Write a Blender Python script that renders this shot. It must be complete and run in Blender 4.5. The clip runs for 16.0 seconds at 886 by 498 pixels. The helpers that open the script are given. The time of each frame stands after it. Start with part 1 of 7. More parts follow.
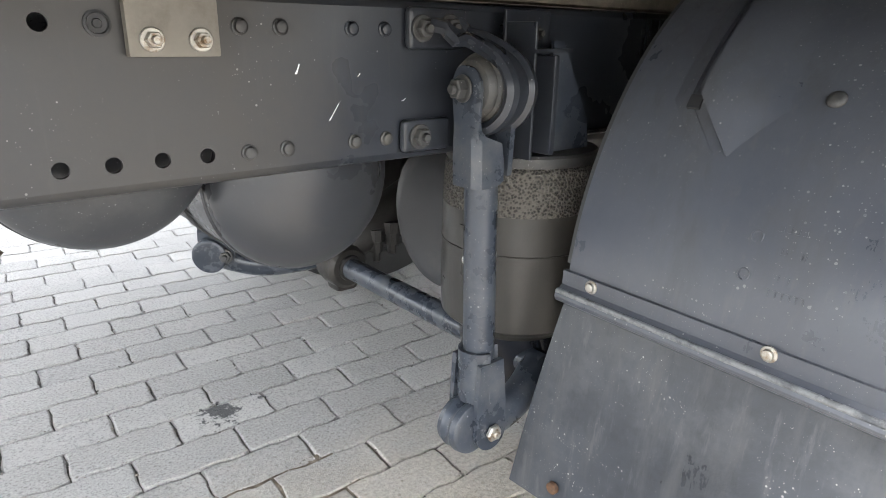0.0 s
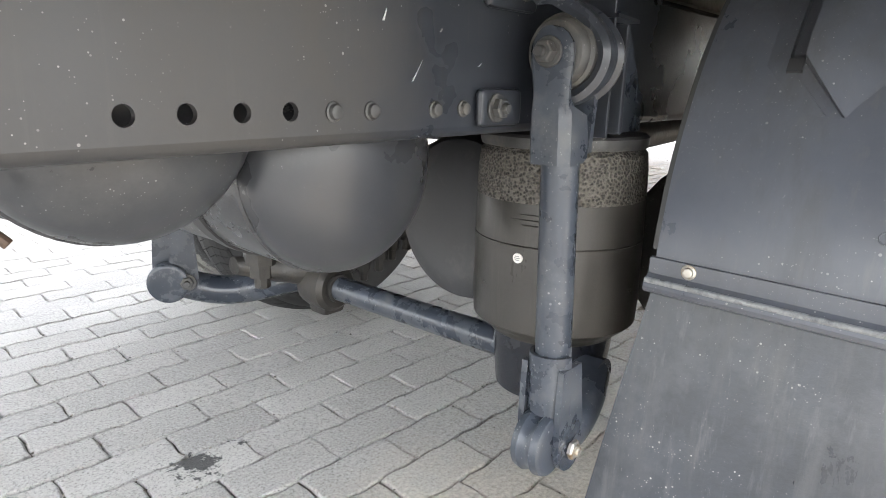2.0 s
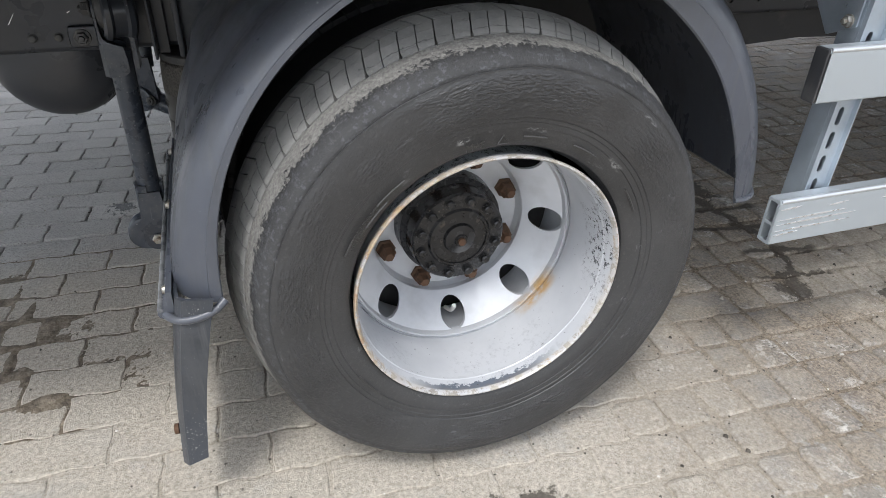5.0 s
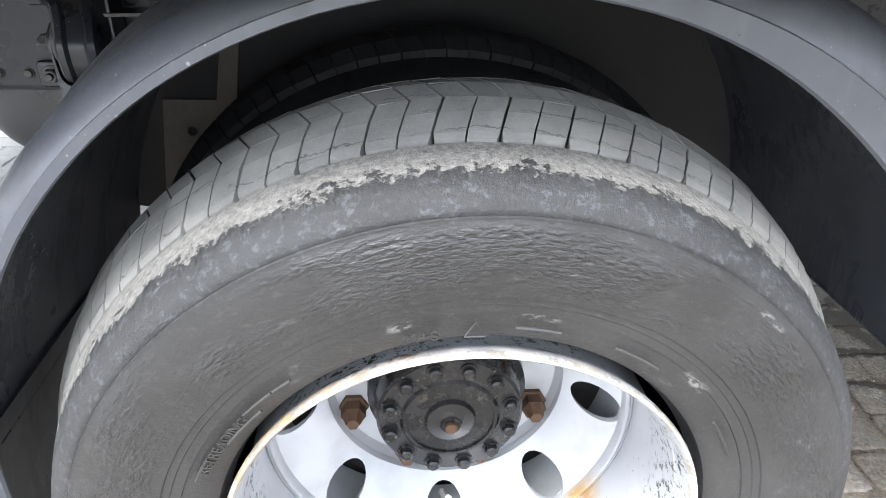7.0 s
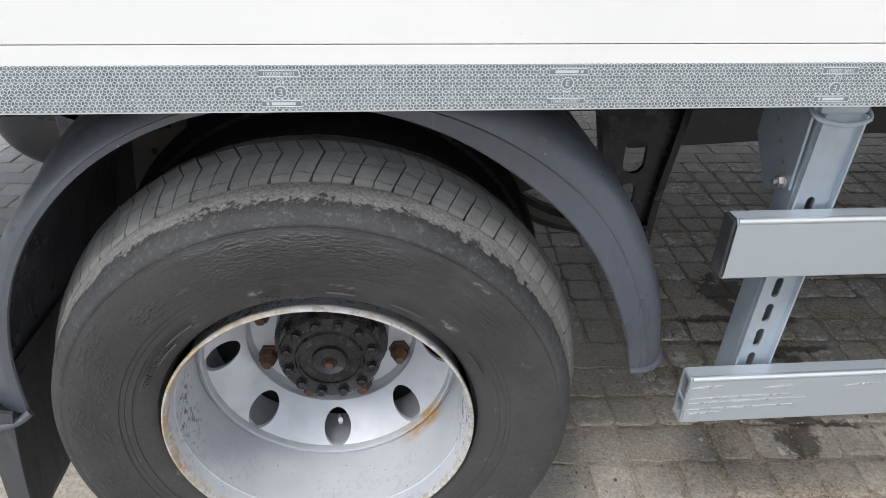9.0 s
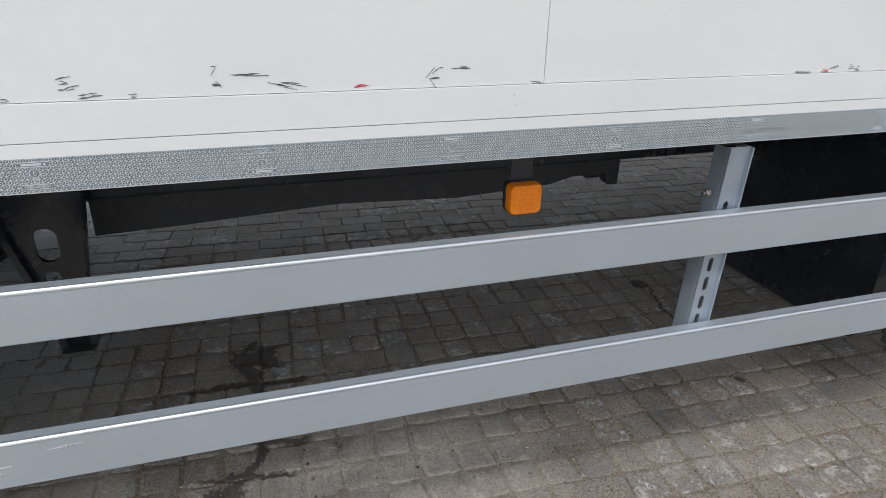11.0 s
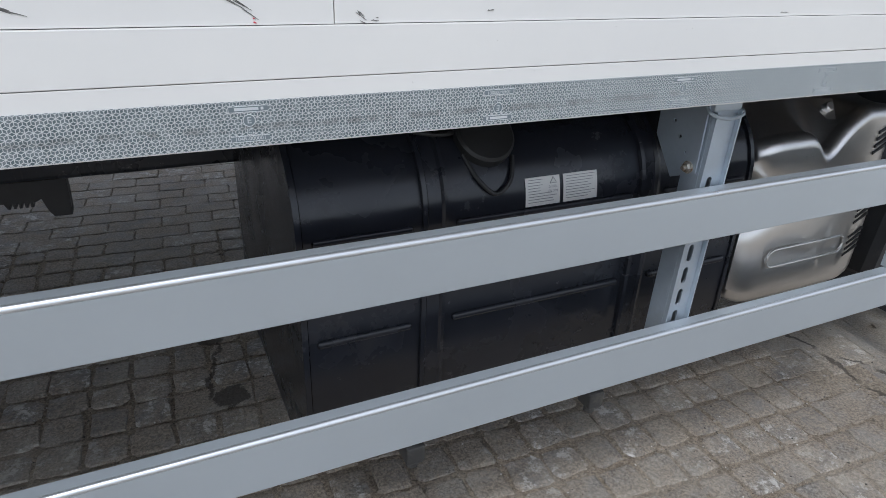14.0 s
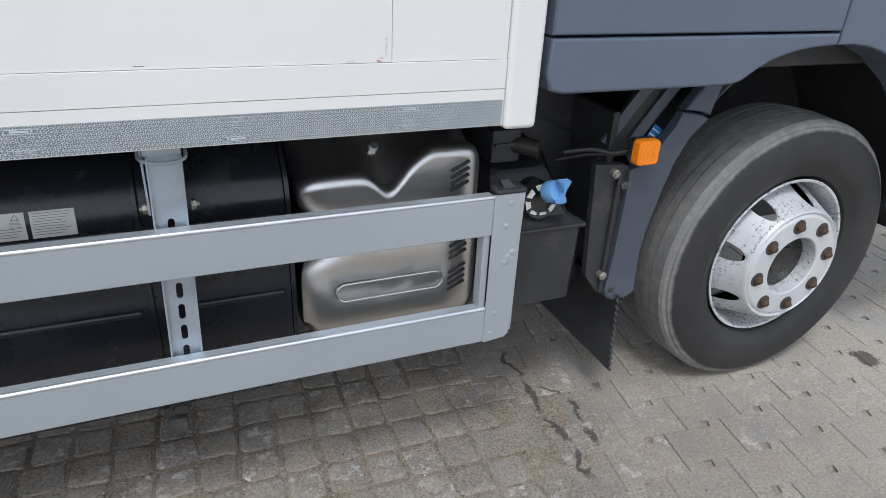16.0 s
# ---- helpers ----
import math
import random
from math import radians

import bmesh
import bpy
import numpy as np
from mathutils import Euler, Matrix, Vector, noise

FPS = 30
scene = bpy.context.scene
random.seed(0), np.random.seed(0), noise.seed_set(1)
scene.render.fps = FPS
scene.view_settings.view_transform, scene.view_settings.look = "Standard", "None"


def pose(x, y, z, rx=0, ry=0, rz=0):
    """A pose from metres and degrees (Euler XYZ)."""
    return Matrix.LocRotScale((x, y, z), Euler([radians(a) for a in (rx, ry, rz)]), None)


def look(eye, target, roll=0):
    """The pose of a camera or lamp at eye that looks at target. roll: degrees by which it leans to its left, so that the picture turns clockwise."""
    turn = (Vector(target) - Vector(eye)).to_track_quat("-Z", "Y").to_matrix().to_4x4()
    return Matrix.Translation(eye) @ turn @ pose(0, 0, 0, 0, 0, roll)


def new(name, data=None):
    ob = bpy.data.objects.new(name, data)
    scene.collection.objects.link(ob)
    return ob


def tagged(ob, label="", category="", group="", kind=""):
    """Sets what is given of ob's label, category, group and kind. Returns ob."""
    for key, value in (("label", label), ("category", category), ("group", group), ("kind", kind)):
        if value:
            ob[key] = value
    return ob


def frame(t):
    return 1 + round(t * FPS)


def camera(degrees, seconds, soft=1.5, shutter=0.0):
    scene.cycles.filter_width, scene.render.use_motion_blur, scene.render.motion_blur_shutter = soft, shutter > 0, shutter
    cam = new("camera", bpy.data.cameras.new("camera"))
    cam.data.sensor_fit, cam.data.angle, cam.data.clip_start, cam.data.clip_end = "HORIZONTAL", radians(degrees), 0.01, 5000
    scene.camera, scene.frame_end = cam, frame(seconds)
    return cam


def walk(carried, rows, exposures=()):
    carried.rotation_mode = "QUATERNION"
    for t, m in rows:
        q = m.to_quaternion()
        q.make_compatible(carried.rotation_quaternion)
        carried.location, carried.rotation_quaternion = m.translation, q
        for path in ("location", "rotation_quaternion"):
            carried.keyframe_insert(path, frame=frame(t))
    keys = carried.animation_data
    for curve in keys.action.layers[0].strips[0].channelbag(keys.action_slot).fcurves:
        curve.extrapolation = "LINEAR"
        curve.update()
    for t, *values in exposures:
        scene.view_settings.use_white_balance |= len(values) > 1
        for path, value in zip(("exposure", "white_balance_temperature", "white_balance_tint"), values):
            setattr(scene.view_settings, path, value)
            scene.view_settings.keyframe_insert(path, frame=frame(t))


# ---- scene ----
cam = camera(69.0, 16.0, soft=0.6)

PATH = [
    (0, (-1.228, 0.086, 0.842), (-0.013, 1.544, 0.212), 0.9),
    (0.5, (-1.251, 0.242, 0.774), (0.084, 1.653, 0.298), 1.1),
    (1, (-1.293, 0.299, 0.752), (0.136, 1.618, 0.283), 1.0),
    (1.5, (-1.334, 0.326, 0.737), (0.142, 1.589, 0.261), 1.0),
    (2, (-1.33, 0.331, 0.734), (0.144, 1.587, 0.235), 1.2),
    (2.5, (-1.329, 0.276, 0.749), (0.131, 1.541, 0.23), 1.6),
    (3, (-1.262, 0.007, 0.828), (-0.334, 1.691, 0.277), 0.9),
    (3.5, (-1.132, -0.346, 0.978), (-0.39, 1.341, 0.202), 0.4),
    (4, (-0.922, -0.628, 1.05), (-0.235, 0.991, 0.097), 1.0),
    (4.5, (-0.69, -0.809, 1.07), (-0.091, 0.82, 0.077), 1.1),
    (5, (-0.386, -0.8, 1.061), (0.176, 0.811, 0.018), 1.4),
    (5.2, (-0.291, -0.753, 1.054), (0.247, 0.862, 0.004), 1.7),
    (7.3, (-0.075, -0.377, 1.01), (0.069, 1.366, 0.039), 1.5),
    (7.5, (-0.076, -0.369, 1.007), (0.066, 1.374, 0.037), 1.3),
    (8, (-0.07, -0.356, 1.02), (0.084, 1.379, 0.037), 0.8),
    (8.5, (-0.008, -0.447, 1.102), (0.131, 1.258, 0.067), 1.7),
    (9, (0.123, -0.704, 1.211), (0.271, 1.001, 0.175), 1.1),
    (9.5, (0.27, -0.931, 1.301), (0.63, 0.817, 0.398), 1.1),
    (10, (0.537, -0.999, 1.29), (1.001, 0.758, 0.456), 0.8),
    (10.2, (0.652, -1.01, 1.294), (1.148, 0.742, 0.468), 0.9),
    (12.3, (2.258, -1.035, 1.282), (2.938, 0.64, 0.428), 1.3),
    (12.5, (2.362, -1.005, 1.276), (3.106, 0.641, 0.418), 1.7),
    (13, (2.522, -0.923, 1.224), (3.317, 0.699, 0.367), 1.9),
    (13.5, (2.648, -0.792, 1.204), (3.458, 0.819, 0.339), 2.2),
    (14, (2.747, -0.73, 1.195), (3.535, 0.882, 0.311), 2.5),
    (14.5, (2.882, -0.804, 1.221), (3.548, 0.833, 0.284), 3.1),
    (15, (3.143, -0.996, 1.27), (3.658, 0.694, 0.332), 2.6),
    (15.5, (3.426, -1.1, 1.286), (3.957, 0.594, 0.365), 2.3),
    (16, (3.715, -1.135, 1.324), (4.426, 0.505, 0.426), 2.9),
]
EXPO = [(0.0, 3.0, 6600, 10), (0.5, 3.34, 6650, 10), (2.5, 3.22, 6750, 10), (3.0, 2.9, 6900, 10), (3.5, 2.7, 6800, 10), (4.0, 1.55, 6600, 10), (4.5, 1.16, 6450, 10), (5.2, 1.16, 6350, 10), (7.3, 2.46, 6250, 10), (8.0, 2.46, 6250, 10),
        (8.5, 1.90, 6300, 10), (9.0, 0.99, 6330, 10), (9.5, 0.69, 6350, 10), (10.2, 0.60, 6300, 10), (12.3, 0.45, 6050, 10), (14.5, 0.51, 6000, 10), (15.5, 0.53, 6050, 10), (16.0, 0.63, 6050, 10)]
walk(cam, [(t, look(eye, target, roll)) for t, eye, target, roll in PATH], EXPO)

# ---- world and sun: bright overcast ----
SUN_AZ, SUN_EL = 235.0, 60.0
world = bpy.data.worlds.new("sky")
scene.world = world
world.use_nodes = True
wn = world.node_tree.nodes
sky = wn.new("ShaderNodeTexSky")
sky.sky_type = "NISHITA"
sky.sun_disc = False
sky.sun_elevation, sky.sun_rotation = radians(SUN_EL), radians(90 - SUN_AZ)
sky.dust_density, sky.air_density, sky.ozone_density = 1.5, 1.0, 1.5
hsv = wn.new("ShaderNodeHueSaturation")
hsv.inputs["Saturation"].default_value = 0.30
world.node_tree.links.new(sky.outputs[0], hsv.inputs["Color"])
world.node_tree.links.new(hsv.outputs[0], wn["Background"].inputs["Color"])
wn["Background"].inputs["Strength"].default_value = 0.13
sun = new("sun", bpy.data.lights.new("sun", "SUN"))
sun.data.energy, sun.data.angle, sun.data.color = 1.0, radians(12), (1.0, 0.985, 0.955)
d = Vector((math.cos(radians(SUN_AZ)) * math.cos(radians(SUN_EL)), math.sin(radians(SUN_AZ)) * math.cos(radians(SUN_EL)), math.sin(radians(SUN_EL))))
sun.matrix_world = look(d * 20, (0, 0, 0))


# ---- materials ----
class Nodes:
    """A small builder of node materials."""

    def __init__(self, name):
        self.mat = bpy.data.materials.new(name)
        self.mat.use_nodes = True
        self.t = self.mat.node_tree
        self.bsdf = self.t.nodes["Principled BSDF"]
        self.coord = self.t.nodes.new("ShaderNodeTexCoord").outputs["Object"]

    def link(self, a, b):
        self.t.links.new(a, b)

    def put(self, socket, v):
        if isinstance(v, bpy.types.NodeSocket):
            self.link(v, socket)
        elif isinstance(v, (tuple, list)) and len(v) == 3 and socket.type == "RGBA":
            socket.default_value = (*v, 1)
        else:
            socket.default_value = v

    def noise(self, scale, detail=4.0, rough=0.6, stretch=None, coord=None):
        n = self.t.nodes.new("ShaderNodeTexNoise")
        n.inputs["Scale"].default_value, n.inputs["Detail"].default_value, n.inputs["Roughness"].default_value = scale, detail, rough
        src = coord or self.coord
        if stretch:
            m = self.t.nodes.new("ShaderNodeMapping")
            m.inputs["Scale"].default_value = stretch
            self.link(src, m.inputs["Vector"])
            src = m.outputs[0]
        self.link(src, n.inputs["Vector"])
        return n.outputs["Fac"]

    def ramp(self, fac, a, b, c0=0.0, c1=1.0):
        n = self.t.nodes.new("ShaderNodeMapRange")
        n.inputs["From Min"].default_value, n.inputs["From Max"].default_value = a, b
        n.inputs["To Min"].default_value, n.inputs["To Max"].default_value = c0, c1
        self.link(fac, n.inputs["Value"])
        return n.outputs[0]

    def mix(self, fac, a, b, mode="MIX"):
        n = self.t.nodes.new("ShaderNodeMix")
        n.data_type, n.blend_type = "RGBA", mode
        self.put(n.inputs["Factor"], fac)
        self.put(n.inputs["A"], a) if False else self.put(n.inputs[6], a)
        self.put(n.inputs[7], b)
        return n.outputs[2]

    def math(self, op, a, b=0.0):
        n = self.t.nodes.new("ShaderNodeMath")
        n.operation = op
        self.put(n.inputs[0], a)
        self.put(n.inputs[1], b)
        return n.outputs[0]

    def axis(self, which):
        n = self.t.nodes.new("ShaderNodeSeparateXYZ")
        self.link(self.coord, n.inputs[0])
        return n.outputs[which]

    def bump(self, height, strength=0.3, dist=0.002):
        n = self.t.nodes.new("ShaderNodeBump")
        n.inputs["Strength"].default_value, n.inputs["Distance"].default_value = strength, dist
        self.link(height, n.inputs["Height"])
        self.link(n.outputs[0], self.bsdf.inputs["Normal"])

    def done(self, color, rough=0.5, metal=0.0, spec=None):
        self.put(self.bsdf.inputs["Base Color"], color)
        self.put(self.bsdf.inputs["Roughness"], rough)
        self.put(self.bsdf.inputs["Metallic"], metal)
        if spec is not None:
            self.bsdf.inputs["Specular IOR Level"].default_value = spec
        return self.mat


def surf(name, base, rough=0.5, metal=0.0, vary=0.2, scale=6.0, bump=0.15, bscale=90.0, dist=0.001, dirt=None, dirt_at=(0.5, 0.7), dscale=5.0, specks=None, streak=None, rvary=0.12, dense=0.72, drough=0.85):
    """Base colour varied at two scales, with dirt patches, small specks and streaks down the face."""
    n = Nodes(name)
    big, fine = n.noise(scale, 5), n.noise(scale * 14, 3)
    col = n.mix(n.ramp(big, 0.3, 0.7), tuple(c * (1 - vary) for c in base), tuple(min(1, c * (1 + vary)) for c in base))
    col = n.mix(n.ramp(fine, 0.35, 0.7, 0, vary), col, tuple(min(1, c * 1.25) for c in base))
    rr = n.ramp(big, 0.3, 0.7, max(0.03, rough - rvary), min(1, rough + rvary))
    if dirt:
        m = n.ramp(n.noise(dscale, 8, 0.7), *dirt_at)
        col = n.mix(m, col, dirt)
        rr = n.mix(m, rr, (drough, drough, drough))
    if streak:
        m = n.ramp(n.noise(1.0, 6, 0.65, (70, 70, 4)), 0.56, 0.70, 0, 0.6)
        col = n.mix(m, col, streak)
        m = n.ramp(n.noise(1.0, 7, 0.7, (22, 22, 2.2)), 0.50, 0.68, 0, 0.7)
        col = n.mix(m, col, tuple(c * 0.75 for c in streak))
        rr = n.mix(m, rr, (0.7, 0.7, 0.7))
    if specks:
        for sc, reach, most in ((150.0, 0.34, 0.62), (330.0, 0.36, 0.45)):
            v = n.t.nodes.new("ShaderNodeTexVoronoi")
            v.inputs["Scale"].default_value = sc
            n.link(n.coord, v.inputs["Vector"])
            sep = n.t.nodes.new("ShaderNodeSeparateColor")
            n.link(v.outputs["Color"], sep.inputs[0])
            size = n.math("MULTIPLY", n.ramp(sep.outputs[0], dense, 1.0, 0.0, reach), n.ramp(n.noise(5, 4), 0.38, 0.62, 0.15, 1.0))
            m = n.math("MULTIPLY", n.ramp(n.math("SUBTRACT", size, v.outputs["Distance"]), 0.0, 0.05), n.ramp(sep.outputs[1], 0, 1, 0.15, most))
            col = n.mix(m, col, specks)
    if bump:
        n.bump(n.noise(bscale, 4), bump, dist)
    return n.done(col, rr, metal)


def chassis_paint():
    """Blue-black paint; a paler brown film puts road dust and the light on the rear end into the colour, with runs and
    crisp splashes.
    """
    n = Nodes("chassis_paint")
    x = n.axis(0)
    big = n.noise(3.0, 5)
    col = n.mix(n.ramp(big, 0.3, 0.7), (0.018, 0.021, 0.028), (0.030, 0.034, 0.042))
    # paler towards the rear: light falling there is painted in with the dust
    lit_film = n.math("MULTIPLY", n.ramp(n.math("ADD", x, n.ramp(n.noise(5, 5, 0.7), 0.2, 0.8, -0.10, 0.10)), -0.80, -0.92), n.ramp(n.noise(4, 6, 0.7), 0.30, 0.62, 0.25, 0.85))
    col = n.mix(lit_film, col, (0.046, 0.043, 0.040))
    runs = n.ramp(n.noise(1.0, 6, 0.65, (70, 70, 4)), 0.56, 0.70, 0, 0.5)
    col = n.mix(runs, col, (0.046, 0.046, 0.046))
    for sc, reach, most in ((150.0, 0.30, 0.6), (330.0, 0.34, 0.5)):
        v = n.t.nodes.new("ShaderNodeTexVoronoi")
        v.inputs["Scale"].default_value = sc
        n.link(n.coord, v.inputs["Vector"])
        sep = n.t.nodes.new("ShaderNodeSeparateColor")
        n.link(v.outputs["Color"], sep.inputs[0])
        size = n.math("MULTIPLY", n.ramp(sep.outputs[0], 0.80, 1.0, 0.0, reach), n.ramp(n.noise(5, 4), 0.40, 0.62, 0.1, 1.0))
        col = n.mix(n.math("MULTIPLY", n.ramp(n.math("SUBTRACT", size, v.outputs["Distance"]), 0.0, 0.05), n.ramp(sep.outputs[1], 0, 1, 0.1, most)), col, (0.40, 0.40, 0.39))
    n.bump(n.noise(120, 4), 0.12, 0.001)
    return n.done(col, n.mix(lit_film, n.ramp(big, 0.3, 0.7, 0.20, 0.34), (0.5, 0.5, 0.5)))


M_CHASSIS = chassis_paint()
M_SUBFRAME = surf("dusty_subframe", (0.21, 0.182, 0.145), 0.65, 0.1, 0.3, 8, 0.3, 140, dirt=(0.08, 0.07, 0.058), dirt_at=(0.45, 0.72), dscale=9, specks=(0.4, 0.37, 0.31))
M_PLATE = surf("brown_grey_plate", (0.20, 0.185, 0.16), 0.6, 0.2, 0.2, 12, 0.15, 150, dirt=(0.13, 0.11, 0.09), dirt_at=(0.5, 0.8), dscale=14)
M_PLASTIC = surf("black_plastic", (0.066, 0.073, 0.091), 0.27, 0, 0.22, 3.5, 0.14, 260, dirt=(0.100, 0.104, 0.113), dirt_at=(0.40, 0.90), dscale=2.5, specks=(0.38, 0.38, 0.37), streak=(0.095, 0.099, 0.107), rvary=0.05, drough=0.45)
M_FLAP = surf("dusty_rubber_flap", (0.040, 0.045, 0.054), 0.36, 0, 0.35, 5, 0.25, 180, dirt=(0.105, 0.108, 0.115), dirt_at=(0.52, 0.85), dscale=6, specks=(0.55, 0.54, 0.51), streak=(0.10, 0.103, 0.108), dense=0.40)
M_STRUT = surf("blue_black_paint", (0.036, 0.043, 0.056), 0.27, 0, 0.25, 10, 0.15, 160, dirt=(0.12, 0.125, 0.13), dirt_at=(0.5, 0.8), dscale=12, specks=(0.4, 0.4, 0.4))
M_BUSH = surf("worn_bush", (0.062, 0.062, 0.062), 0.5, 0.3, 0.35, 30, 0.3, 200, dirt=(0.15, 0.14, 0.12), dirt_at=(0.50, 0.70), dscale=20, specks=(0.4, 0.4, 0.4))
M_RUBBER = surf("dull_rubber", (0.034, 0.032, 0.029), 0.38, 0, 0.35, 8, 0.2, 200, dirt=(0.062, 0.056, 0.047), dirt_at=(0.50, 0.85), dscale=8, specks=(0.02, 0.02, 0.02), streak=(0.058, 0.054, 0.047))
def dimpled():
    n = Nodes("dimpled_rubber")
    v = n.t.nodes.new("ShaderNodeTexVoronoi")
    v.inputs["Scale"].default_value = 210
    n.link(n.coord, v.inputs["Vector"])
    d_ = v.outputs["Distance"]
    col = n.mix(n.ramp(d_, 0.25, 0.6), (0.030, 0.028, 0.026), (0.115, 0.106, 0.092))
    n.bump(d_, 0.9, 0.004)
    return n.done(col, 0.7)


M_DIMPLE = dimpled()
# pale grey that paints the specular highlight on the strip's ridge
M_RIDGE_LIT = surf("highlit_plastic_ridge", (0.17, 0.175, 0.18), 0.3, 0, 0.3, 30, 0.1, 200, dirt=(0.07, 0.075, 0.082), dirt_at=(0.48, 0.62), dscale=18)
M_TANK = surf("air_tank_paint", (0.036, 0.038, 0.043), 0.25, 0.0, 0.2, 4, 0.1, 140, dirt=(0.10, 0.10, 0.097), dirt_at=(0.5, 0.85), dscale=5, specks=(0.45, 0.45, 0.45))
M_ZINC = surf("zinc_bolt", (0.40, 0.385, 0.35), 0.38, 0.8, 0.25, 40, 0.15, 300, dirt=(0.22, 0.14, 0.07), dirt_at=(0.48, 0.66), dscale=70)
M_RUST = surf("rusty_steel", (0.115, 0.062, 0.035), 0.7, 0.25, 0.4, 60, 0.5, 300, dirt=(0.055, 0.04, 0.03), dscale=70)
M_NUT = surf("brown_nut", (0.085, 0.055, 0.038), 0.6, 0.3, 0.4, 60, 0.4, 300, dirt=(0.10, 0.058, 0.034), dirt_at=(0.52, 0.7), dscale=50)
M_STEEL = surf("galvanised_steel", (0.46, 0.52, 0.58), 0.45, 0.6, 0.1, 14, 0.06, 120, dirt=(0.42, 0.44, 0.45), dirt_at=(0.55, 0.85), dscale=8)
M_ALU = surf("anodised_aluminium", (0.455, 0.500, 0.535), 0.32, 0.4, 0.03, 3, 0.02, 300, rvary=0.03)
# lighter than the rails: paints the sky's highlight on their upper edge
M_BEAD_GLINT = surf("glinting_aluminium", (0.74, 0.77, 0.80), 0.32, 0.75, 0.03, 8, 0.02, 300, rvary=0.05)
M_SCRAPE = surf("bare_scrape", (0.85, 0.86, 0.87), 0.3, 0.8, 0.1, 60, 0.1)
M_AXLE = surf("greasy_axle", (0.030, 0.028, 0.026), 0.45, 0.2, 0.4, 15, 0.6, 80, 0.002, dirt=(0.075, 0.065, 0.053), dirt_at=(0.52, 0.80), dscale=14, specks=(0.22, 0.20, 0.18))
M_HUB = surf("black_hub", (0.018, 0.018, 0.019), 0.25, 0.1, 0.3, 30, 0.3, 120, dirt=(0.12, 0.095, 0.065), dirt_at=(0.60, 0.72), dscale=40, specks=(0.25, 0.22, 0.18))
M_CAB = surf("blue_grey_plastic", (0.105, 0.130, 0.172), 0.45, 0, 0.06, 4, 0.06, 300, dirt=(0.17, 0.18, 0.20), dirt_at=(0.6, 0.95), dscale=4)
# cab plastic made darker: the shade on the front mudguard is in the colour
M_CAB_SHADED = surf("shaded_blue_grey_plastic", (0.062, 0.074, 0.098), 0.42, 0, 0.10, 4, 0.08, 300, dirt=(0.11, 0.12, 0.14), dirt_at=(0.55, 0.95), dscale=4)
M_BLACK = surf("black_moulding", (0.03, 0.031, 0.034), 0.55, 0, 0.25, 8, 0.15, 200, dirt=(0.10, 0.095, 0.09), dirt_at=(0.55, 0.8), dscale=9)
M_FUEL = surf("fuel_tank_paint", (0.016, 0.018, 0.024), 0.24, 0, 0.2, 5, 0.05, 120, dirt=(0.055, 0.052, 0.054), dirt_at=(0.55, 0.9), dscale=6)
M_LABEL = surf("paper_label", (0.72, 0.71, 0.68), 0.5, 0, 0.05, 20, 0.0)
M_INK = surf("label_ink", (0.26, 0.26, 0.26), 0.6, 0, 0.1, 40, 0.0)
M_BLUE = surf("light_blue_cap", (0.16, 0.36, 0.66), 0.4, 0, 0.08, 30, 0.05)
M_STICKER = surf("blue_sticker", (0.03, 0.19, 0.52), 0.4, 0, 0.1, 40, 0.0)
M_RED = surf("red_scuff", (0.50, 0.02, 0.05), 0.6, 0, 0.3, 60, 0.0)
M_SCUFF = surf("grey_scuff", (0.13, 0.127, 0.12), 0.7, 0, 0.4, 80, 0.0)
M_CABLE = surf("black_cable", (0.02, 0.02, 0.02), 0.5, 0, 0.2, 20, 0.0)
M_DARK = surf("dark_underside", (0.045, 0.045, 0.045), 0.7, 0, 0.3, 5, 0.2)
M_SILVER = surf("silver_wheel_paint", (0.50, 0.52, 0.545), 0.38, 0.25, 0.05, 10, 0.04, 200, dirt=(0.34, 0.22, 0.10), dirt_at=(0.66, 0.78), dscale=9)


def lit_plastic():
    n = Nodes("amber_lens")
    m = n.ramp(n.noise(260, 2, 0.5, (1, 1, 1)), 0.4, 0.6)
    col = n.mix(m, (0.84, 0.215, 0.004), (0.92, 0.265, 0.008))
    w = n.t.nodes.new("ShaderNodeTexWave")
    w.bands_direction = "Z"
    w.inputs["Scale"].default_value = 60
    n.link(n.coord, w.inputs["Vector"])
    n.bump(w.outputs["Fac"], 0.2, 0.001)
    n.bsdf.inputs["Subsurface Weight"].default_value = 0.08
    n.bsdf.inputs["Subsurface Radius"].default_value = (0.02, 0.008, 0.002)
    return n.done(col, 0.22)


M_AMBER = lit_plastic()


def white_panel():
    n = Nodes("white_panel")
    col = n.mix(n.ramp(n.noise(1.7, 6), 0.35, 0.7), (0.80, 0.79, 0.76), (0.74, 0.735, 0.715))
    sp = n.math("MULTIPLY", n.ramp(n.noise(150, 2), 0.74, 0.77), n.ramp(n.noise(5, 3), 0.55, 0.65))
    col = n.mix(sp, col, (0.30, 0.28, 0.25))
    n.bump(n.noise(6, 2), 0.08, 0.004)
    return n.done(col, 0.33)


M_WHITE = white_panel()


